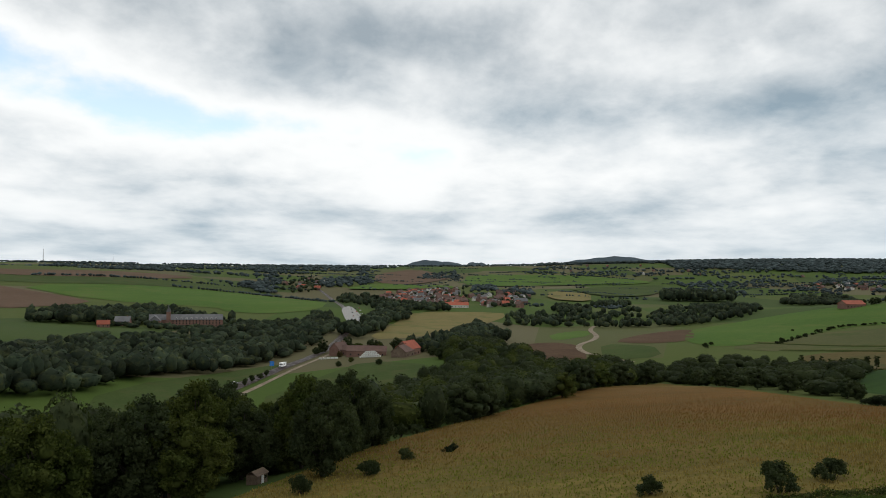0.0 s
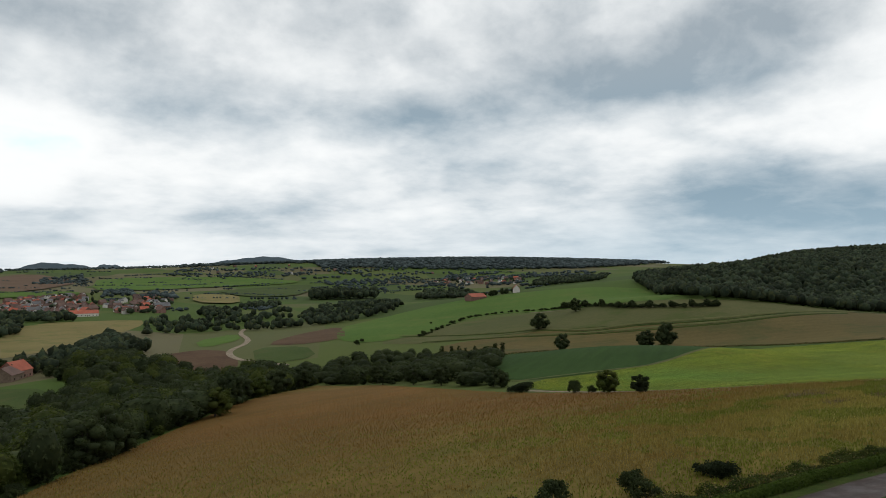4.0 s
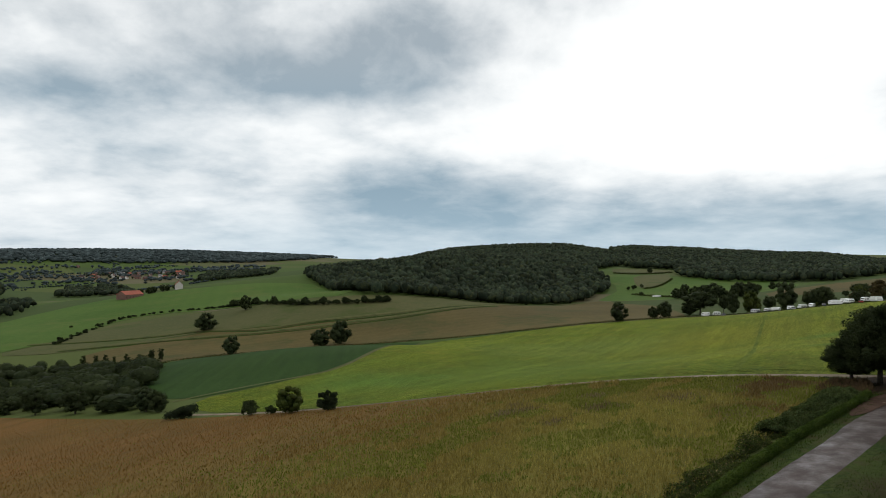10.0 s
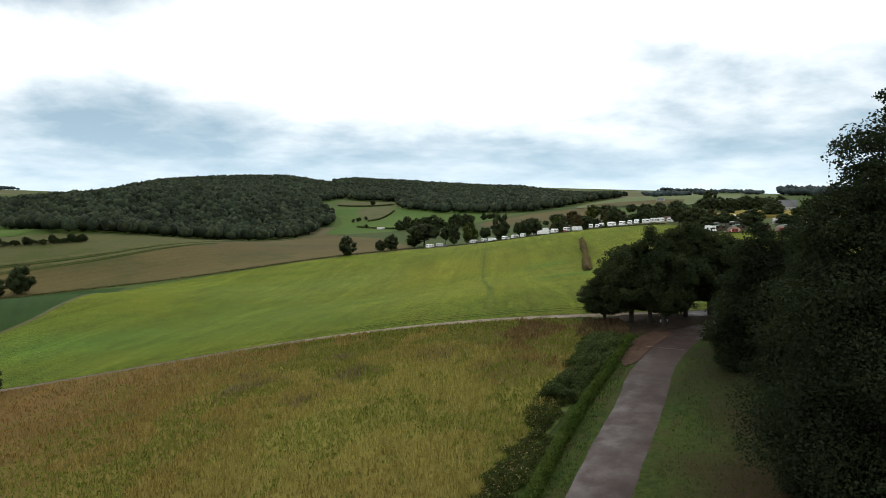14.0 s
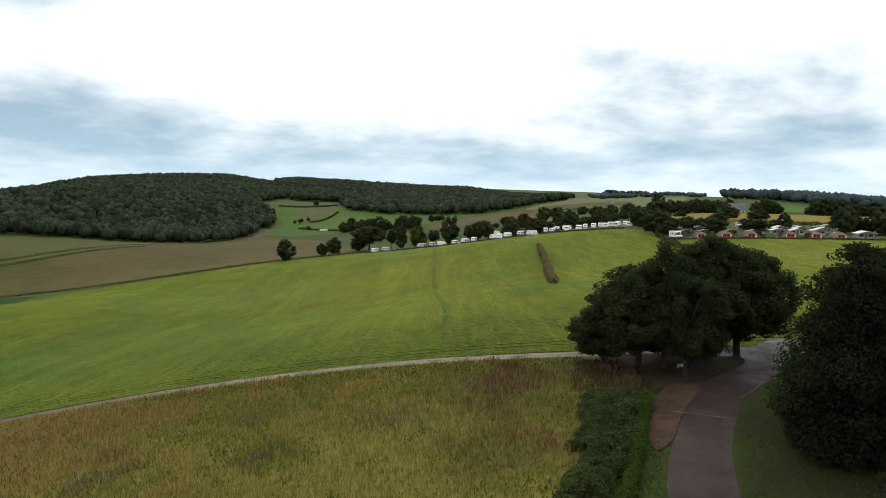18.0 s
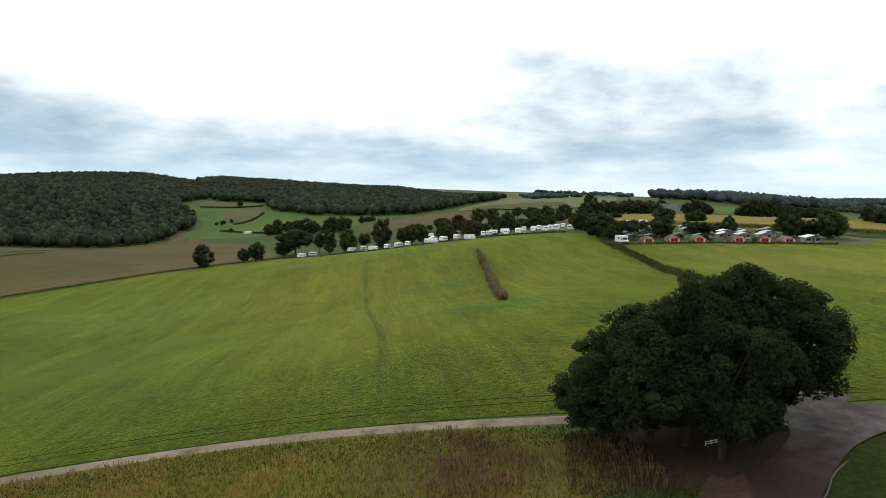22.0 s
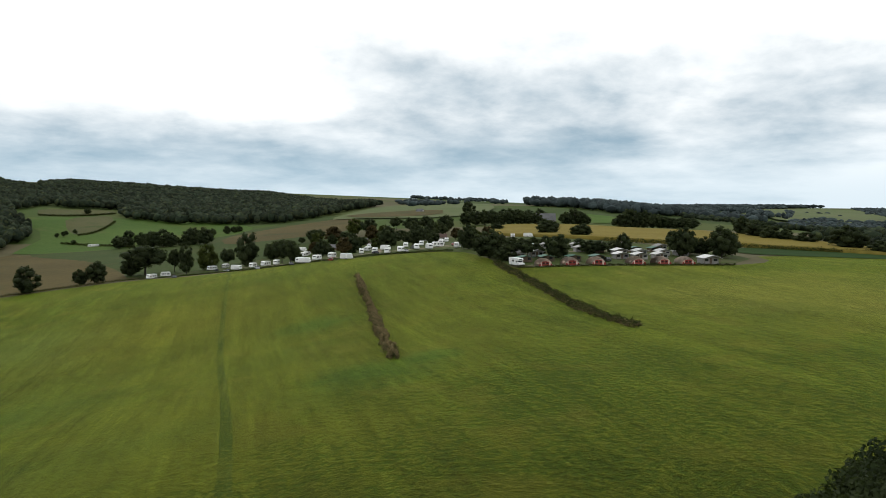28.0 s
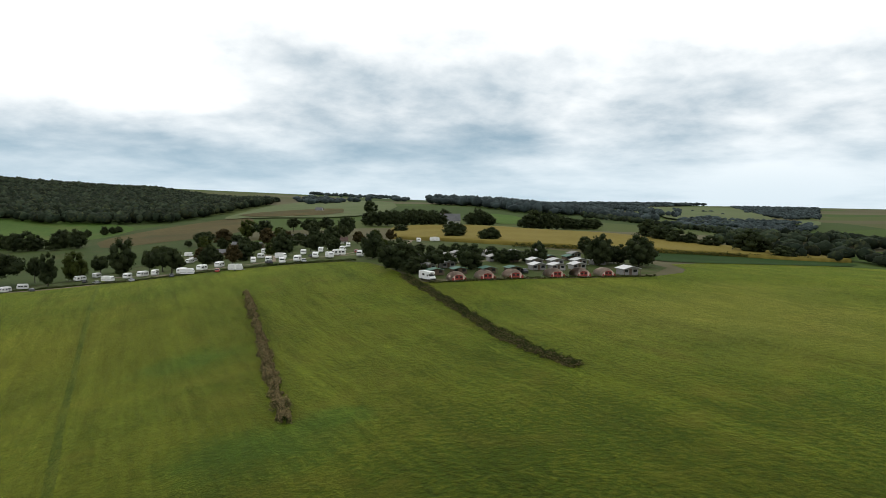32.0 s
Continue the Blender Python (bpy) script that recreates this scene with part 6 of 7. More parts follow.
# campsite trees
rnd = random.Random(17)
for x, y in scatter([(470, 100), (560, 120), (640, 100), (690, 40), (640, -10), (560, -20), (480, 10), (450, 40)], 22, 61, 0.6):
    plant(rnd.choice(["stem", "mid_a", "mid_c", "mid_a", "mid_r"]), x, y, rnd.uniform(0.7, 1.1), group="trees between the pitches", tall=rnd.uniform(0.9, 1.25))
for x, y, s, t, k in [(531, 184, 2.46, 0.77, "stem"), (532, 192, 1.18, 0.97, "mid_a"), (536, 169, 0.84, 1.60, "stem"), (511, 157, 0.91, 1.60, "mid_b"), (529, 149, 1.27, 1.31, "mid_c"), (553, 142, 1.00, 1.23, "stem"), (526, 127, 1.37, 1.28, "mid_a"), (516, 113, 0.91, 1.50, "stem"), (508, 106, 1.12, 1.36, "stem"), (521, 100, 0.72, 0.78, "mid_a"), (653, 105, 0.58, 1.09, "stem"), (654, 97, 0.97, 1.22, "stem")]:
    plant(k, x, y, s, group="trees at the campsite's field edge", tall=t)
for x, y, s, t, k in [(692, 65, 1.37, 1.12, "mid_c"), (674, 54, 1.43, 1.06, "stem"), (617, 54, 1.35, 1.05, "mid_r"), (633, 81, 1.82, 0.83, "mid_r"), (670, 94, 1.20, 0.89, "stem"), (500, 67, 0.78, 1.12, "stem"), (513, 100, 0.68, 0.84, "mid_a"), (519, 81, 0.71, 0.95, "mid_a"), (729, 29, 1.15, 0.96, "stem"), (689, 19, 1.47, 0.96, "stem"), (688, 7, 1.14, 1.11, "stem"), (663, 43, 1.05, 0.92, "mid_c"), (561, 44, 1.47, 0.60, "stem"), (519, 34, 0.97, 0.73, "stem"), (606, 13, 0.86, 0.81, "stem"), (638, -2, 1.23, 1.40, "stem")]:
    plant(k, x, y, s, group="trees round the camp hall", tall=t)
for x, y, s, t, k in [(417, 19, 1.03, 1.15, "mid_a"), (419, 14, 0.60, 1.39, "mid_c"), (381, 17, 1.2, 1.0, "mid_a"), (379, 10.5, 0.8, 0.95, "mid_a"), (376.5, 3, 0.85, 0.85, "stem"), (383, -62, 1.15, 1.15, "mid_a"), (380, -77, 1.2, 1.05, "mid_a"), (371, 13, 0.73, 0.76, "mid_a"), (661, -46, 1.18, 0.63, "mid_a"), (436, -5, 0.54, 0.74, "mid_a"), (429, -8, 0.47, 0.85, "mid_a"), (428, -13, 0.49, 0.86, "mid_a"), (423, -17, 0.49, 0.92, "mid_a"), (428, -23, 0.48, 0.89, "mid_a"), (566, -59, 1.59, 0.68, "mid_a"), (374, -8, 1.0, 0.9, "mid_a"), (382, -3, 0.49, 0.95, "mid_a"), (517, -66, 1.22, 0.71, "mid_a"), (408, -28, 0.54, 0.78, "mid_a"), (388, -25, 0.68, 0.84, "mid_a")]:
    plant(k, x, y, s, group="trees among the caravans", tall=t)
for x, y, s, t, k in [(388, -29, 0.74, 0.86, "stem"), (517, -66, 1.22, 0.68, "mid_a"), (391, -36, 0.48, 1.00, "mid_a"), (390, -40, 0.61, 1.26, "mid_a"), (415, -30, 0.56, 0.69, "mid_a"), (391, -68, 1.36, 0.76, "mid_a"), (441, -86, 0.80, 0.90, "mid_a"), (389, -74, 0.73, 1.08, "mid_a"), (392, -84, 1.23, 0.95, "stem"), (541, -181, 1.17, 1.13, "mid_a"), (523, -181, 1.76, 0.71, "mid_a"), (507, -180, 1.10, 0.78, "mid_a"), (500, -184, 0.95, 0.86, "mid_a"), (459, -194, 1.98, 0.74, "mid_a"), (488, -189, 1.14, 0.60, "mid_a"), (437, -194, 1.23, 0.60, "mid_a")]:
    plant(k, x, y, s, group="trees round the tents", tall=t)
for x, y, s, t, k in [(821, -52, 1.35, 0.71, "mid_a"), (826, -65, 1.41, 0.66, "mid_a"), (832, -78, 1.51, 0.71, "mid_a"), (843, -93, 1.76, 0.65, "mid_a"), (822, -102, 1.72, 0.71, "mid_a"), (802, -109, 1.68, 0.82, "mid_a"), (782, -114, 1.43, 1.01, "mid_a"), (786, -142, 1.66, 0.71, "mid_a"), (788, -154, 1.67, 0.80, "mid_a")]:
    plant(k, x, y, s, group="trees behind the maize", tall=t)
for x, y, s, t, k in [(763, -39, 1.34, 0.90, "mid_a"), (760, -47, 1.34, 0.93, "mid_a"), (758, -55, 1.34, 1.08, "mid_a"), (756, -62, 1.34, 1.08, "mid_a"), (754, -70, 1.34, 1.01, "mid_a"), (753, -78, 1.34, 1.16, "mid_a"), (752, -86, 1.34, 1.08, "mid_a"), (752, -94, 1.35, 1.01, "mid_a"), (752, -103, 1.35, 0.93, "mid_a"), (753, -132, 1.27, 1.09, "mid_a"), (754, -139, 1.27, 1.17, "mid_a"), (756, -147, 1.28, 1.01, "mid_a"), (757, -151, 1.28, 0.93, "mid_a")]:
    plant(k, x, y, s, group="row of trees at the farm", tall=t)
for x, y, s, t, k in [(691, -161, 1.37, 0.87, "mid_a"), (692, -167, 1.38, 1.14, "mid_a"), (694, -175, 1.39, 1.21, "mid_a"), (697, -184, 1.40, 1.14, "mid_a"), (700, -192, 1.41, 1.07, "mid_a"), (704, -201, 1.43, 0.94, "mid_a"), (709, -211, 1.45, 0.73, "mid_a"), (715, -221, 1.47, 0.60, "mid_a"), (722, -232, 1.50, 0.69, "mid_a"), (730, -244, 1.52, 0.60, "mid_a")]:
    plant(k, x, y, s, group="grove beside the maize", tall=t)
for k in range(14):
    f = k / 13
    plant(("mid_a", "mid_a", "bush")[k % 3], 768 - 48 * f + 14 * math.sin(k * 5), 262 - 70 * f + 10 * math.sin(k * 2), 1.3 if k % 3 < 2 else 2.2, group="copse in the clearing")
for k in range(5):
    plant("mid_a", 812 + 9 * k, 205 - 7 * k + 3 * math.sin(k * 2), 0.7, group="copse in the clearing")
plant("mid_a", 940, -71, 1.7)
put("trailer", lambda: make_caravan(3, 9.0), 782, 297, 40, label="long white trailer in a meadow")
for x, y in [(845, 352), (852, 349), (862, 350), (872, 345), (800, 320)]:
    plant("small", x, y, 1.2, group="young trees in the clearing")


# ---- hedges, crops and grass ----
def hedge(name, line, wide, high, leaves, size, mats, label, lumpy=0.3, seed=1, lift=0.0):
    """A hedge along a line: stems inside, and leaf sprays of one or more kinds over a lumpy bank."""
    rng = np.random.default_rng(seed)
    p = np.array([q[:] for q in bend_line(line, 1.0)])
    root = hold(name, label, "hedge")
    stem = None
    for q in p[::max(2, len(p) // 45)]:
        if stem is None:
            bm = bmesh.new()
            limb(bm, (0, 0, -0.15), (0.2, 0.1, high * 0.7), 0.05, 0.02, 5, segs=2)
            ob = stem = part("stem", bm, "bark", root)
        else:
            ob = new("stem", stem.data)
            ob.parent = root
        ob.matrix_basis = pose(q[0], q[1], gz(q[0], q[1]), 0, 0, rng.uniform(0, 360))
    seg = np.linalg.norm(np.diff(p, axis=0), axis=1)
    at = np.r_[0, np.cumsum(seg)]
    wide_at, side_at = rng.uniform(-1, 1, (2, int(at[-1] / 1.3) + 6))
    cross = 3 + int(wide / 1.2)
    humps = rng.uniform(-1, 1, (int(at[-1] / 1.3) + 6, cross + 1))
    for k, (mat, share, top) in enumerate(mats):
        n = int(leaves * share)
        s = rng.uniform(0, at[-1], n)
        x, y = np.interp(s, at, p[:, 0]), np.interp(s, at, p[:, 1])
        d = np.stack([np.interp(s, at, np.gradient(p[:, 0])), np.interp(s, at, np.gradient(p[:, 1]))], 1)
        d /= np.linalg.norm(d, axis=1)[:, None] + 1e-9
        knots = np.arange(0, at[-1] + 3, 1.3)
        broad = wide / 2 * (1 + lumpy * np.interp(s, knots, wide_at[:len(knots)]))
        side = wide * 0.25 * lumpy * np.interp(s, knots, side_at[:len(knots)])
        q = rng.uniform(0, math.pi, n)
        r = rng.uniform(0.55, 1.05, n)
        i, j = s / 1.3, (np.cos(q) * r * 0.47 + 0.5) * (cross - 1)
        i0, j0 = i.astype(int), j.astype(int)
        i, j = i - i0, j - j0
        lump = (humps[i0, j0] * (1 - j) + humps[i0, j0 + 1] * j) * (1 - i) + (humps[i0 + 1, j0] * (1 - j) + humps[i0 + 1, j0 + 1] * j) * i
        tall = high * (1 + 1.3 * lumpy * lump)
        off, up = np.cos(q) * broad * r + side, np.abs(np.sin(q)) ** 0.7 * tall * r * top
        px, py = x - d[:, 1] * off, y + d[:, 0] * off
        c = np.stack([px, py, ground_z(px, py) + up + lift + 0.05], 1)
        out = np.stack([-d[:, 1] * np.cos(q), d[:, 0] * np.cos(q), np.sin(q)], 1)
        v, f = leaf_quads(c, size, rng, out)
        ob = new("foliage" if k == 0 else "undergrowth", mesh_of("foliage", v, f, mat))
        ob.parent = root
    return root


hedge("hedge", [(370, 67), (340, 65.5), (315, 64), (267, 62.8), (241, 62)], 1.9, 1.3, 30000, 0.2, [("hedge_dull", 0.45, 0.85), ("dry", 0.75, 1.2)], "narrow strip of scrub and dry grass in a field", 0.8, 2)
hedge("hedge", [(366, 17.5), (340, 16), (313, 15.3), (270, 16.5), (249, 14)], 3.0, 1.2, 36000, 0.2, [("hedge_dull", 0.65, 1.0), ("dry", 0.35, 0.75)], "low dark hedge across a mown field", 0.55, 3)
hedge("hedge", [(132, 54.9), (120, 57.1), (104, 60.4), (86, 63.3), (70, 64.9), (50, 65.7), (20, 64.2), (0, 58)], 1.15, 1.0, 90000, 0.125, [("hedge", 1.0, 1.0)], "trimmed light green hedge beside the lane", 0.15, 4)
hedge("bramble_bank", [(110, 62.2), (104, 63), (86, 65.9), (70, 67.6), (50, 68.6), (30, 67.6)], 2.7, 0.8, 60000, 0.13, [("hedge_dull", 0.72, 1.0), ("dry", 0.05, 1.05), ("hedge", 0.2, 0.95), ("weeds", 0.03, 1.1)], "dark bramble thicket between hedge and field", 0.85, 5)
hedge("bramble_bank", [(133, 57.8), (128, 58.6), (121, 59.8), (114, 61.0), (106, 62.4)], 4.8, 1.15, 90000, 0.14, [("bramble", 0.62, 1.0), ("hedge_dull", 0.38, 1.04)], "green bramble thicket at the lane corner", 0.5, 15)
hedge("hedge", [(352, 13), (351, 0), (350.5, -20), (350.5, -45), (351, -66)], 0.7, 0.7, 5000, 0.25, [("hedge_dull", 1.0, 1.0)], "young low hedge in front of tents", 0.5, 6)
hedge("hedge", [(506, 185), (490, 142), (457, 112), (442, 86), (428, 58), (414, 26)], 1.0, 0.8, 7000, 0.35, [("hedge_dull", 1.0, 1.0)], "low dark hedge at the campsite edge", 0.4, 7)
hedge("hedge", [(224, 368), (252, 408), (300, 388), (368, 362), (425, 280), (472, 230), (506, 184)], 1.6, 1.0, 7000, 0.5, [("hedge_dull", 0.8, 1.0), ("dry", 0.2, 1.0)], "thin dark hedge between two fields", 0.5, 8)
for line, seed in (([(992, 429), (1016, 393), (1071, 368)], 21), ([(807, 334), (788, 300), (774, 275), (748, 252)], 22), ([(862, 339), (881, 330), (926, 332), (979, 340)], 23)):
    hedge("hedge", line, 2.4, 2.0, 3000, 0.7, [("hedge_dull", 1.0, 1.0)], "thin dark hedge across a clearing", 0.4, seed)
hedge("hedge", [(470, -60), (455, -100), (447, -150), (430, -205)], 2.0, 2.2, 5000, 0.5, [("hedge_dull", 1.0, 1.0)], "dark hedge along the maize", 0.3, 9)


def tufts(name, label, spots, low, high, wide, mat, seed):
    """Upright blades in pairs, one object of many."""
    rng = np.random.default_rng(seed)
    n = len(spots)
    z = ground_z(spots[:, 0], spots[:, 1]) + 0.05
    base = np.stack([spots[:, 0], spots[:, 1], z], 1)
    q = rng.uniform(0, 6.28, n)
    u = np.stack([np.cos(q), np.sin(q), 0 * q], 1)
    h = rng.uniform(low, high, n)[:, None]
    lean = rng.normal(size=(n, 3)) * 0.22
    lean[:, 2] = 1
    w = wide * rng.uniform(0.6, 1.3, n)[:, None]
    a, b = base - u * w * 0.35, base + u * w * 0.35
    tip = base + lean * h
    c, d = tip + u * w * 0.5, tip - u * w * 0.3 - lean * h * 0.12
    v = np.stack([a, b, c, d], 1).reshape(-1, 3)
    return tagged(new(name, mesh_of(name, v, np.arange(4 * n).reshape(n, 4), mat)), label, "crop", kind="stuff")


FALLOW = rounded(FALLOW, 1)


def strewn(outline, per_m2, seed):
    """Points strewn at random inside an outline."""
    rng = np.random.default_rng(seed)
    lo, hi = np.min(outline, 0), np.max(outline, 0)
    p = rng.uniform(lo, hi, (int(per_m2 * (hi[0] - lo[0]) * (hi[1] - lo[1])), 2))
    return p[inside(outline, p[:, 0], p[:, 1])]


near_p = strewn([(40, 58), (150, 58), (150, 135), (40, 135)], 13, 31)
thin = np.clip((near_p[:, 0] - 42) / 45, 0, 1) * np.clip((135 - near_p[:, 1]) / 40, 0, 1)
near_p = near_p[inside(FALLOW, near_p[:, 0], near_p[:, 1]) & (np.random.default_rng(50).random(len(near_p)) < thin)]
mid_p = strewn([(-30, 50), (150, 50), (150, 290), (-30, 290)], 4.5, 32)
mid_p = mid_p[inside(FALLOW, mid_p[:, 0], mid_p[:, 1]) & (np.random.default_rng(49).random(len(mid_p)) < np.clip((280 - mid_p[:, 1]) / 170, 0, 1) ** 1.3)]


def patchy(p, size, lo, hi, seed):
    n = np.array([noise.noise(Vector((x / size, y / size, seed))) for x, y in p])
    return (n > lo) & (n < hi)


for pts, wide, seed in ((near_p, 0.10, 1), (mid_p, 0.13, 2)):
    green = patchy(pts, 9.0, -0.02, 9, 3.3) | patchy(pts, 2.2, 0.3, 9, 8.1)
    green &= np.random.default_rng(54).random(len(pts)) < np.clip((165 - pts[:, 1]) / 60, 0.08, 1)
    tufts("crop_stems", "ripe straw-coloured crop stems", pts[~green], 0.25, 0.75 if seed < 2 else 0.4, wide, "stems", seed)
    tufts("weeds", "green weeds among a ripe crop", pts[green], 0.2, 0.5 if seed < 2 else 0.3, wide * 1.2, "weeds", seed + 10)
near = np.random.default_rng(52)
bare = np.concatenate([near.normal((x, y), (r, 0.8 * r), (int(130 * r), 2)) for x, y, r in ((120.3, 101.9, 1.6), (121, 89.6, 1.7), (128, 79.6, 2.2), (117, 104.2, 1.4), (124.5, 105.8, 1.0), (110, 92, 1.3), (131, 95, 1.2))])
tufts("withered_weeds", "patches of withered grey-brown stalks in a crop", bare, 0.3, 0.8, 0.1, "withered", 53)
verge_p = np.concatenate([strewn([(70, 63.4), (104, 58.2), (128, 53.6), (129, 55), (104, 60.4), (72, 64.8)], 20, 34), strewn([(60, 57), (81, 56), (106, 51.5), (120, 49.5), (128, 44), (120, 34), (70, 40)], 9, 35)])
tufts("verge_grass", "rough green verge grass", verge_p, 0.06, 0.2, 0.07, "bank_grass", 40)
edge_p = np.concatenate([strewn([(144, 60), (149, 60), (150, 100), (147, 118), (144, 110)], 9, 37), strewn([(132, 55), (138, 59.5), (147, 60.5), (147, 58), (138, 57), (134, 52.6)], 16, 39)])
tufts("track_grass", "tussocky grass beside the gravel track", edge_p, 0.1, 0.3, 0.14, "bank_grass", 41)
tufts("dry_grass", "tall brown dry grass at the lane corner", strewn([(132, 58), (135, 62), (146, 61), (146, 56), (138, 54.5), (133, 55.5)], 26, 45), 0.25, 0.75, 0.1, "brown_grass", 46)
litter = strewn([(133, 53), (137, 58), (147, 59), (149, 54), (149, 45.5), (144, 45), (138, 49)], 9, 47)
v, f = leaf_quads(np.stack([litter[:, 0], litter[:, 1], ground_z(litter[:, 0], litter[:, 1]) + 0.13], 1), 0.16, np.random.default_rng(48), np.tile([0.0, 0.0, 4.0], (len(litter), 1)), 1.0)
tagged(new("leaf_litter", mesh_of("leaf_litter", v, f, "leaf_rust")), "fallen brown oak leaves on bare soil", "leaves", kind="stuff")


# ---- lane junction ----
def make_bench():
    b = hold("bench", "dark timber bench under oaks", "bench")
    part("seat", boxed(-0.9, 0.9, -0.22, 0.22, 0.42, 0.48, bevel=0.01), "timber", b)
    part("backrest", boxed(-0.9, 0.9, 0.2, 0.26, 0.62, 0.92, bevel=0.01), "timber", b)
    for x in (-0.7, 0.7):
        part("leg", boxed(x - 0.05, x + 0.05, -0.2, 0.24, 0, 0.43), "timber", b)
        part("back_post", boxed(x - 0.04, x + 0.04, 0.2, 0.25, 0.4, 0.9), "timber", b)
    return b


put("bench", make_bench, 148.3, 50.5, 80, lift=0.11)
put("bench", None, 148.5, 46.5, 95, lift=0.11)


def make_barrier():
    b = hold("barrier", "white-painted wooden barrier rail beside the lane", "barrier")
    for y in (-1.2, 0, 1.2):
        part("post", boxed(-0.07, 0.07, y - 0.07, y + 0.07, -0.1, 0.95, bevel=0.01), "white", b)
    for z in (0.45, 0.82):
        part("rail", boxed(-0.1, -0.07, -1.4, 1.4, z, z + 0.12, bevel=0.01), "white", b)
    return b


put("barrier", make_barrier, 142.5, 49.6, 30, 0.5, lift=0.11)
kerb = tagged(new("kerb"), "pale curved kerb at the lane mouth", "kerb", kind="structure")
line = bend_line([(131.2, 46.6), (132.6, 45.4), (134.4, 44.2), (136.4, 43), (138.6, 40.8)], 0.9)
for a, b in zip(line, line[1:]):
    d = (b - a).normalized()
    m = (a + b) / 2
    k = part("kerb_stone", boxed(-(b - a).length / 2 + 0.02, (b - a).length / 2 - 0.02, -0.06, 0.06, -0.1, 0.25, bevel=0.015), "old_kerb", kerb)
    k.matrix_basis = pose(m.x, m.y, gz(m.x, m.y), 0, 0, math.degrees(math.atan2(d.y, d.x)))
mark = tagged(new("road_mark"), "thin pale line across the lane", "road mark", kind="structure")
for k in range(7):
    m = part("dash", boxed(-0.025, 0.025, -0.34, 0.34, -0.05, 0.005), "gravel", mark)
    m.matrix_basis = pose(127.6 - 0.29 * k, 52.7 - 0.62 * k, gz(127.6 - 0.29 * k, 52.7 - 0.62 * k) + 0.21, 0, 0, -25)

# ---- valley: farm, abbey, village ----
put("barn", lambda: make_house("brick", "brown_tile", "long brick barn with a brown roof", 34, 11, 4.5, 4.0, 1, "barn", 5), -54, 510, 4, 0.84)
put("barn", None, -62, 524, 4, 0.76)
put("red_barn", lambda: make_house("brick", "red_tile", "farmhouse with a bright orange-red roof", 15, 12, 5.0, 5.0, 1, "farm_barn", 3), -24, 509, 60)
put("barn_open", lambda: make_house("timber", "brown_tile", "dark timber open-fronted barn", 16, 11, 4.0, 4.0, 1, "farm_shed", 2), -27, 498, 70)
put("farm_gable", lambda: make_house("brick", "brown_tile", "brick farmhouse at the valley road", 12, 9, 5.0, 4.5, 2, "farmhouse", 3), -76, 524, 60)


def make_bale():
    b = hold("wrapped_bale", "white plastic-wrapped round bale in a stack", "bale", "stack of wrapped bales")
    bm = bmesh.new()
    disc(bm, 0, 0, 0.62, 0.62, 1.25, "y", 16)
    bmesh.ops.bevel(bm, geom=[e for e in bm.edges if len(e.link_faces) == 2 and e.calc_face_angle(0) > 0.8], offset=0.1, segments=2, affect="EDGES")
    part("wrap", bm, "wrap", b)
    bm = bmesh.new()
    disc(bm, 0, 0, 0.62, 0.3, 1.27, "y", 12)
    part("end_seam", bm, "pale_canvas", b)
    return b


for row in range(4):
    for k in range(12 - row * 2):
        put("bale", make_bale, -57 + row * 1.25 + k * 1.26, 497, 0, 1.0, lift=row * 1.1)
for k in range(10):
    put("bale", None, -86 + k * 1.4, 498 - (k % 2) * 1.5, 20, 0.95)


def make_abbey():
    a = hold("abbey", "long brick abbey with a slate roof and a slender tower", "abbey")
    part("wall", boxed(-44, 44, -7, 7, -2, 9), "brick", a)
    bm = bmesh.new()
    gable(bm, -44, 44, -7, 7, 9, 6, 0.5, 0.3)
    part("roof", bm, "slate", a)
    part("wing", boxed(-44, -30, -26, -7, -2, 9), "brick", a)
    bm = bmesh.new()
    for y0, y1, z0, z1 in ((-37.5, -37, 9, 15),):
        _join(bm, prism([(-44.5, 8.8), (-37, 15), (-29.5, 8.8)], -26.5, -2, "y"))
    part("wing_roof", bm, "slate", a)
    t = part("tower", boxed(-24, -19, -8.5, -3.5, -2, 19), "brick", a)
    bm = bmesh.new()
    _join(bm, prism([(-24.4, 19), (-18.6, 19), (-19.8, 22), (-21, 23), (-21.5, 29), (-22, 23), (-23.2, 22)], -8, -4, "y"))
    part("spire", bm, "slate", t)
    for r in range(3):
        for k in range(15):
            x = -16 + k * 4.0
            part("window", boxed(x - 0.65, x + 0.65, -7.06, -7.0, 0.6 + r * 2.9, 2.3 + r * 2.9), "glass", a)
    for k in range(9):
        x = -12 + k * 6.0
        d = part("dormer", boxed(x - 0.9, x + 0.9, -6.6, -3.0, 9.4, 11.2), "pale_wall", a)
        part("dormer_window", boxed(x - 0.5, x + 0.5, -6.66, -6.6, 9.8, 10.9), "glass", d)
    return a


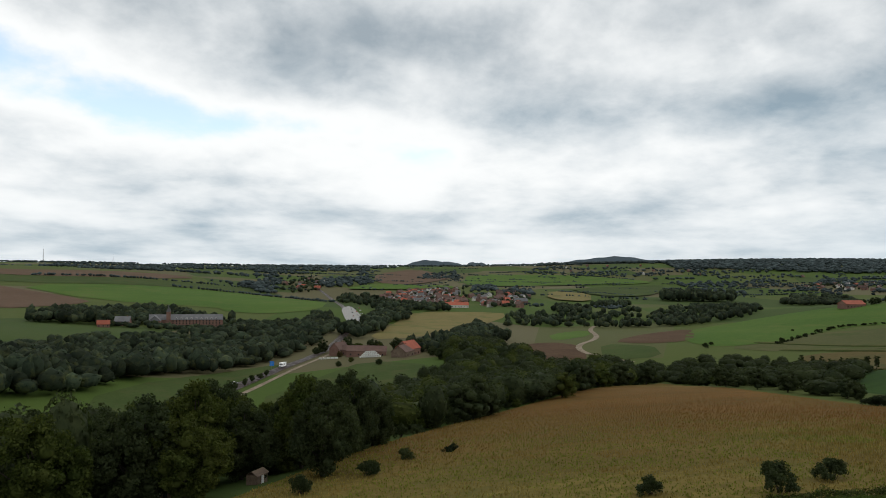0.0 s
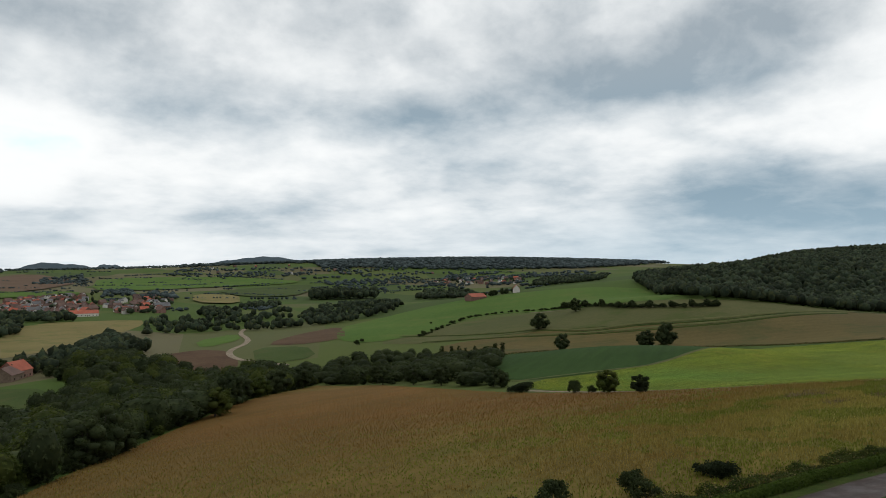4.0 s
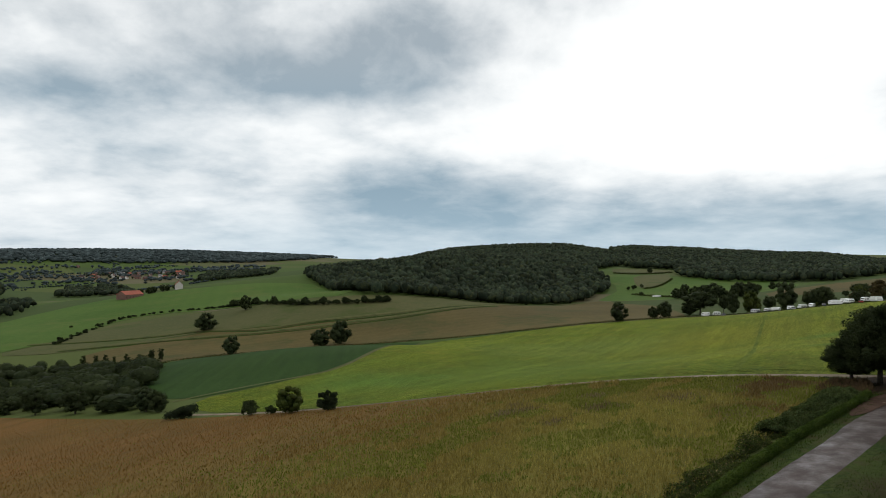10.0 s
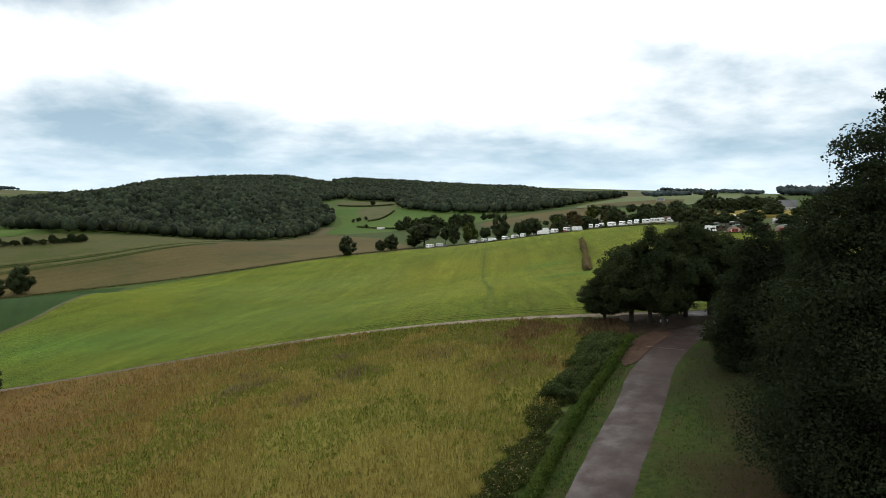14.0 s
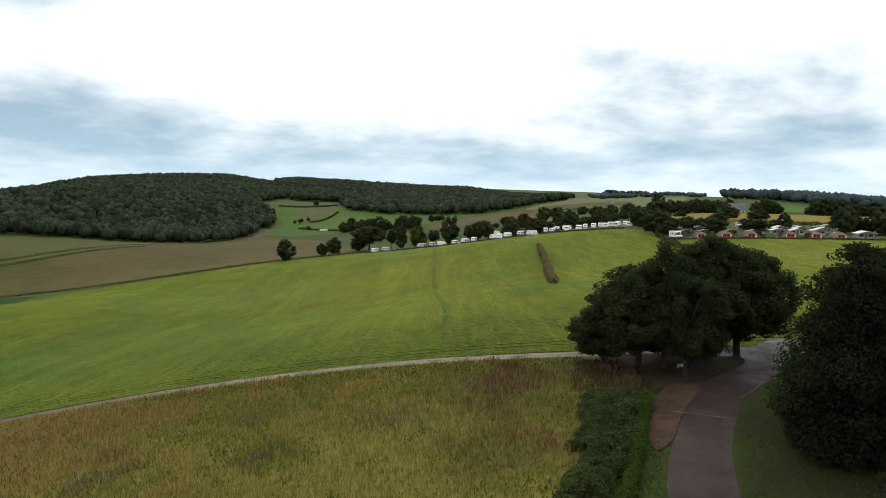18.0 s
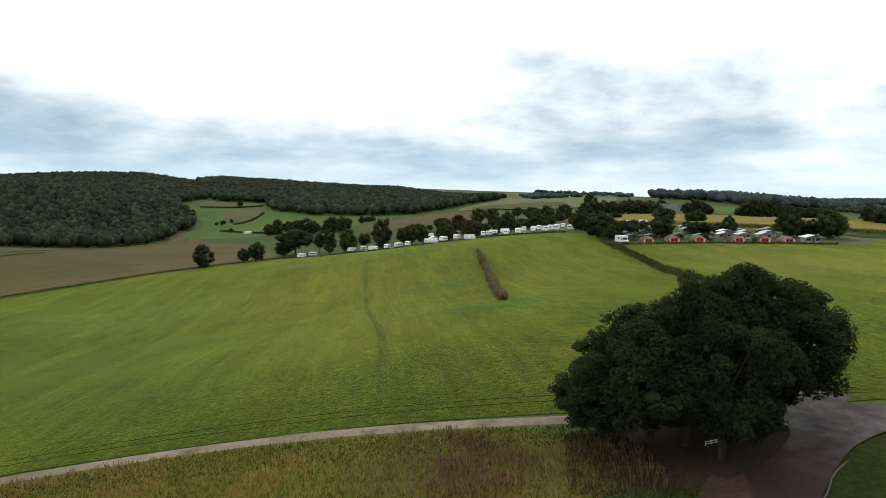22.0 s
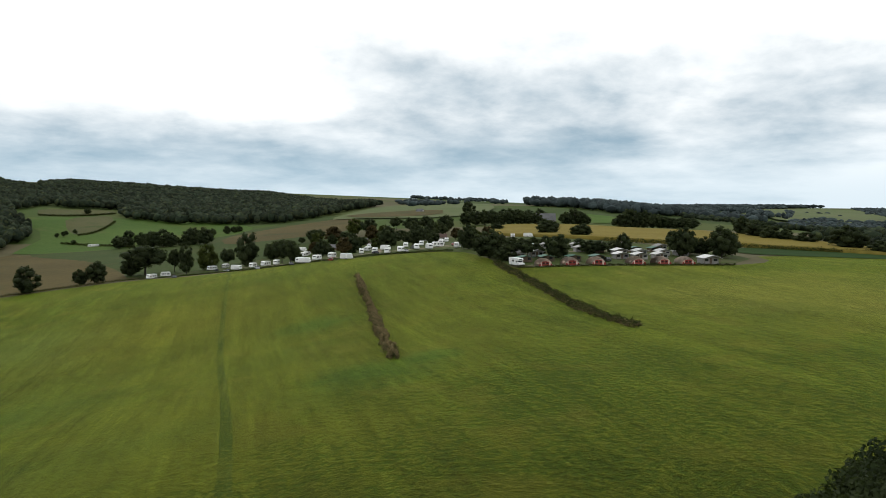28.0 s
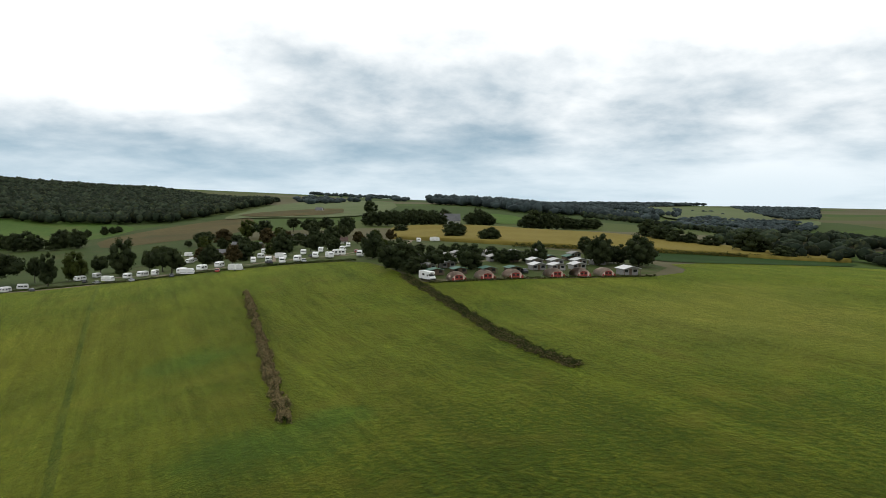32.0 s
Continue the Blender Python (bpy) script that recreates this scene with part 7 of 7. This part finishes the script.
put("abbey", make_abbey, -268, 737, 20, 0.82)
put("gatehouse", lambda: make_house("brick", "slate", "slate-roofed brick outbuilding near an abbey", 14, 9, 5, 4.5, 2, "outbuilding", 3), -318, 700, 10)
put("red_cottage", lambda: make_house("brick", "red_tile", "small red-roofed cottage by the abbey", 11, 8, 3.2, 3.4, 1), -322, 668, 25)
rnd = random.Random(77)
HOUSES = {
    "house_red": lambda: make_house("brick", "red_tile", "brick village house with a red roof", 11, 8, 5, 3.6, 1, "house", 2),
    "house_brown": lambda: make_house("brick", "brown_tile", "brick village house with a brown roof", 12, 8.5, 5, 3.8, 1, "house", 2),
    "house_white": lambda: make_house("pale_wall", "slate", "white village house with a slate roof", 11, 8, 5, 3.6, 1, "house", 2),
    "house_pale": lambda: make_house("pale_wall", "brown_tile", "pale village house with a brown roof", 10, 8, 5, 3.8, 1, "house", 2),
}


def village(poly, gap, seed, keep, group):
    for x, y in scatter(poly, gap, seed, keep):
        k = rnd.choice(["house_red", "house_brown", "house_brown", "house_white", "house_pale"])
        put(k, HOUSES[k], x, y, rnd.choice([10, 100, 30, 120]) + rnd.uniform(-8, 8), rnd.uniform(0.85, 1.25), group=group)


village([(-141, 1614), (-58, 1780), (40, 1860), (51, 1330), (15, 1210), (-67, 1260), (-118, 1415)], 19, 61, 0.72, "houses of the valley village")
village([(60, 1580), (176, 1790), (205, 1625), (132, 1190), (78, 1200)], 24, 66, 0.6, "houses at the village edge")
village([(-398, 1731), (-380, 2000), (-325, 1926), (-293, 1672), (-308, 1540), (-362, 1579)], 34, 62, 0.45, "houses along the main road")
village([(1044, 2055), (1168, 2213), (1399, 2034), (1261, 1802), (1123, 1766)], 36, 64, 0.55, "houses of a far village")
village([(397, 3051), (600, 3450), (1124, 3199), (1241, 2804), (1330, 2474), (747, 2837)], 130, 65, 0.6, "scattered far farmhouses")
put("hall", lambda: make_house("pale_wall", "red_tile", "long hall with a bright orange-red roof", 36, 13, 4.2, 4.0, 1, "hall", 8), 24, 1165, 4, 1.1)
put("hall_slate", lambda: make_house("brick", "slate", "large slate-roofed hall in the village", 26, 14, 7.0, 6.0, 2, "hall", 6), 150, 1340, 8)
put("hill_barn", lambda: make_house("brick", "red_tile", "long red-roofed hill barn", 30, 12, 4.5, 4.0, 1, "barn", 6), 468, 800, 20)
put("hill_house", lambda: make_house("pale_wall", "red_tile", "white gabled farmhouse with a red roof", 11, 9, 5.5, 4.5, 2, "house", 3), 535, 806, 60)
for k in range(9):
    plant(("mid_a", "mid_b")[k % 2], 485 + 6 * k, 812 + 5 * math.sin(k * 2), 0.7, group="trees between hill farm buildings")
for k in range(16):
    q = k / 16
    plant(("mid_a", "mid_c", "mid_b")[k % 3], -10 - 90 * q + 5 * math.sin(k * 4), 538 + 8 * math.sin(k * 2.3), 0.7 + 0.3 * (k % 3) / 2, group="trees behind the farm")
for x, y, s, k in [(-72, 500, 0.55, "mid_r"), (-60, 470, 0.4, "mid_c"), (-66, 452, 0.4, "mid_a"), (-40, 455, 0.4, "mid_a"), (-6, 498, 0.9, "mid_a"), (4, 490, 1.0, "mid_a"), (12, 500, 1.0, "mid_c"), (16, 486, 1.0, "mid_b"), (0, 476, 0.8, "mid_a")]:
    plant(k, x, y, s, group="trees in the farm meadow")


def make_sign():
    s = hold("road_sign", "blue road sign on a steel post", "sign")
    bm = bmesh.new()
    limb(bm, (0, 0, -0.3), (0, 0, 5.0), 0.09, 0.08, 8)
    part("post", bm, "grey_metal", s)
    part("panel", boxed(-1.3, 1.3, -0.06, 0.0, 2.6, 5.2, bevel=0.02), "blue", s)
    return s


put("sign", make_sign, -106, 441, 0, 1.1)
put("van_road", lambda: make_camper(), -102, 452, 75, 1.0, "white van on the valley road", "", 0.55)
put("car_silver", None, -113, 385, 70, lift=0.55)
put("car_dark", None, -116, 340, 70, lift=0.55)
for k in range(16):
    put(("car_silver", "car_dark", "car_red", "car_silver")[k * 5 % 4], None, -100 - 2.6 * k + 6 * (k % 3), 815 + 17 * k, 80 + 12 * (k % 4), lift=0.95, label="car parked beside the valley road", group="cars beside the valley road")


def make_mast():
    m = hold("mast", "thin steel mast on the horizon", "mast")
    bm = bmesh.new()
    for k in range(3):
        q = k * 2.094
        limb(bm, (math.cos(q) * 2.5, math.sin(q) * 2.5, -1), (math.cos(q) * 0.5, math.sin(q) * 0.5, 62), 0.5, 0.3, 5)
    part("lattice", bm, "grey_metal", m)
    bm = bmesh.new()
    limb(bm, (0, 0, 60), (0, 0, 78), 0.4, 0.2, 6)
    part("antenna", bm, "grey_metal", m)
    return m


put("mast", make_mast, -1850, 3240, 0)
put("mast", None, -1640, 3480, 0, 0.6)


def make_shed():
    s = hold("garden_shed", "small garden shed with a pale felt roof", "shed")
    part("wall", boxed(-1.8, 1.8, -1.3, 1.3, -0.3, 2.1), "timber", s)
    bm = bmesh.new()
    gable(bm, -1.8, 1.8, -1.3, 1.3, 2.1, 0.7, 0.25, 0.06)
    part("roof", bm, "timber", s)
    part("door", boxed(-0.4, 0.45, -1.36, -1.3, 0, 1.85), "white", s)
    part("window", boxed(0.8, 1.4, -1.35, -1.3, 1.0, 1.6), "glass", s)
    return s


put("shed", make_shed, -37, 93, 20, 0.9)
put("shed", None, -26, 101, 70, 0.7)
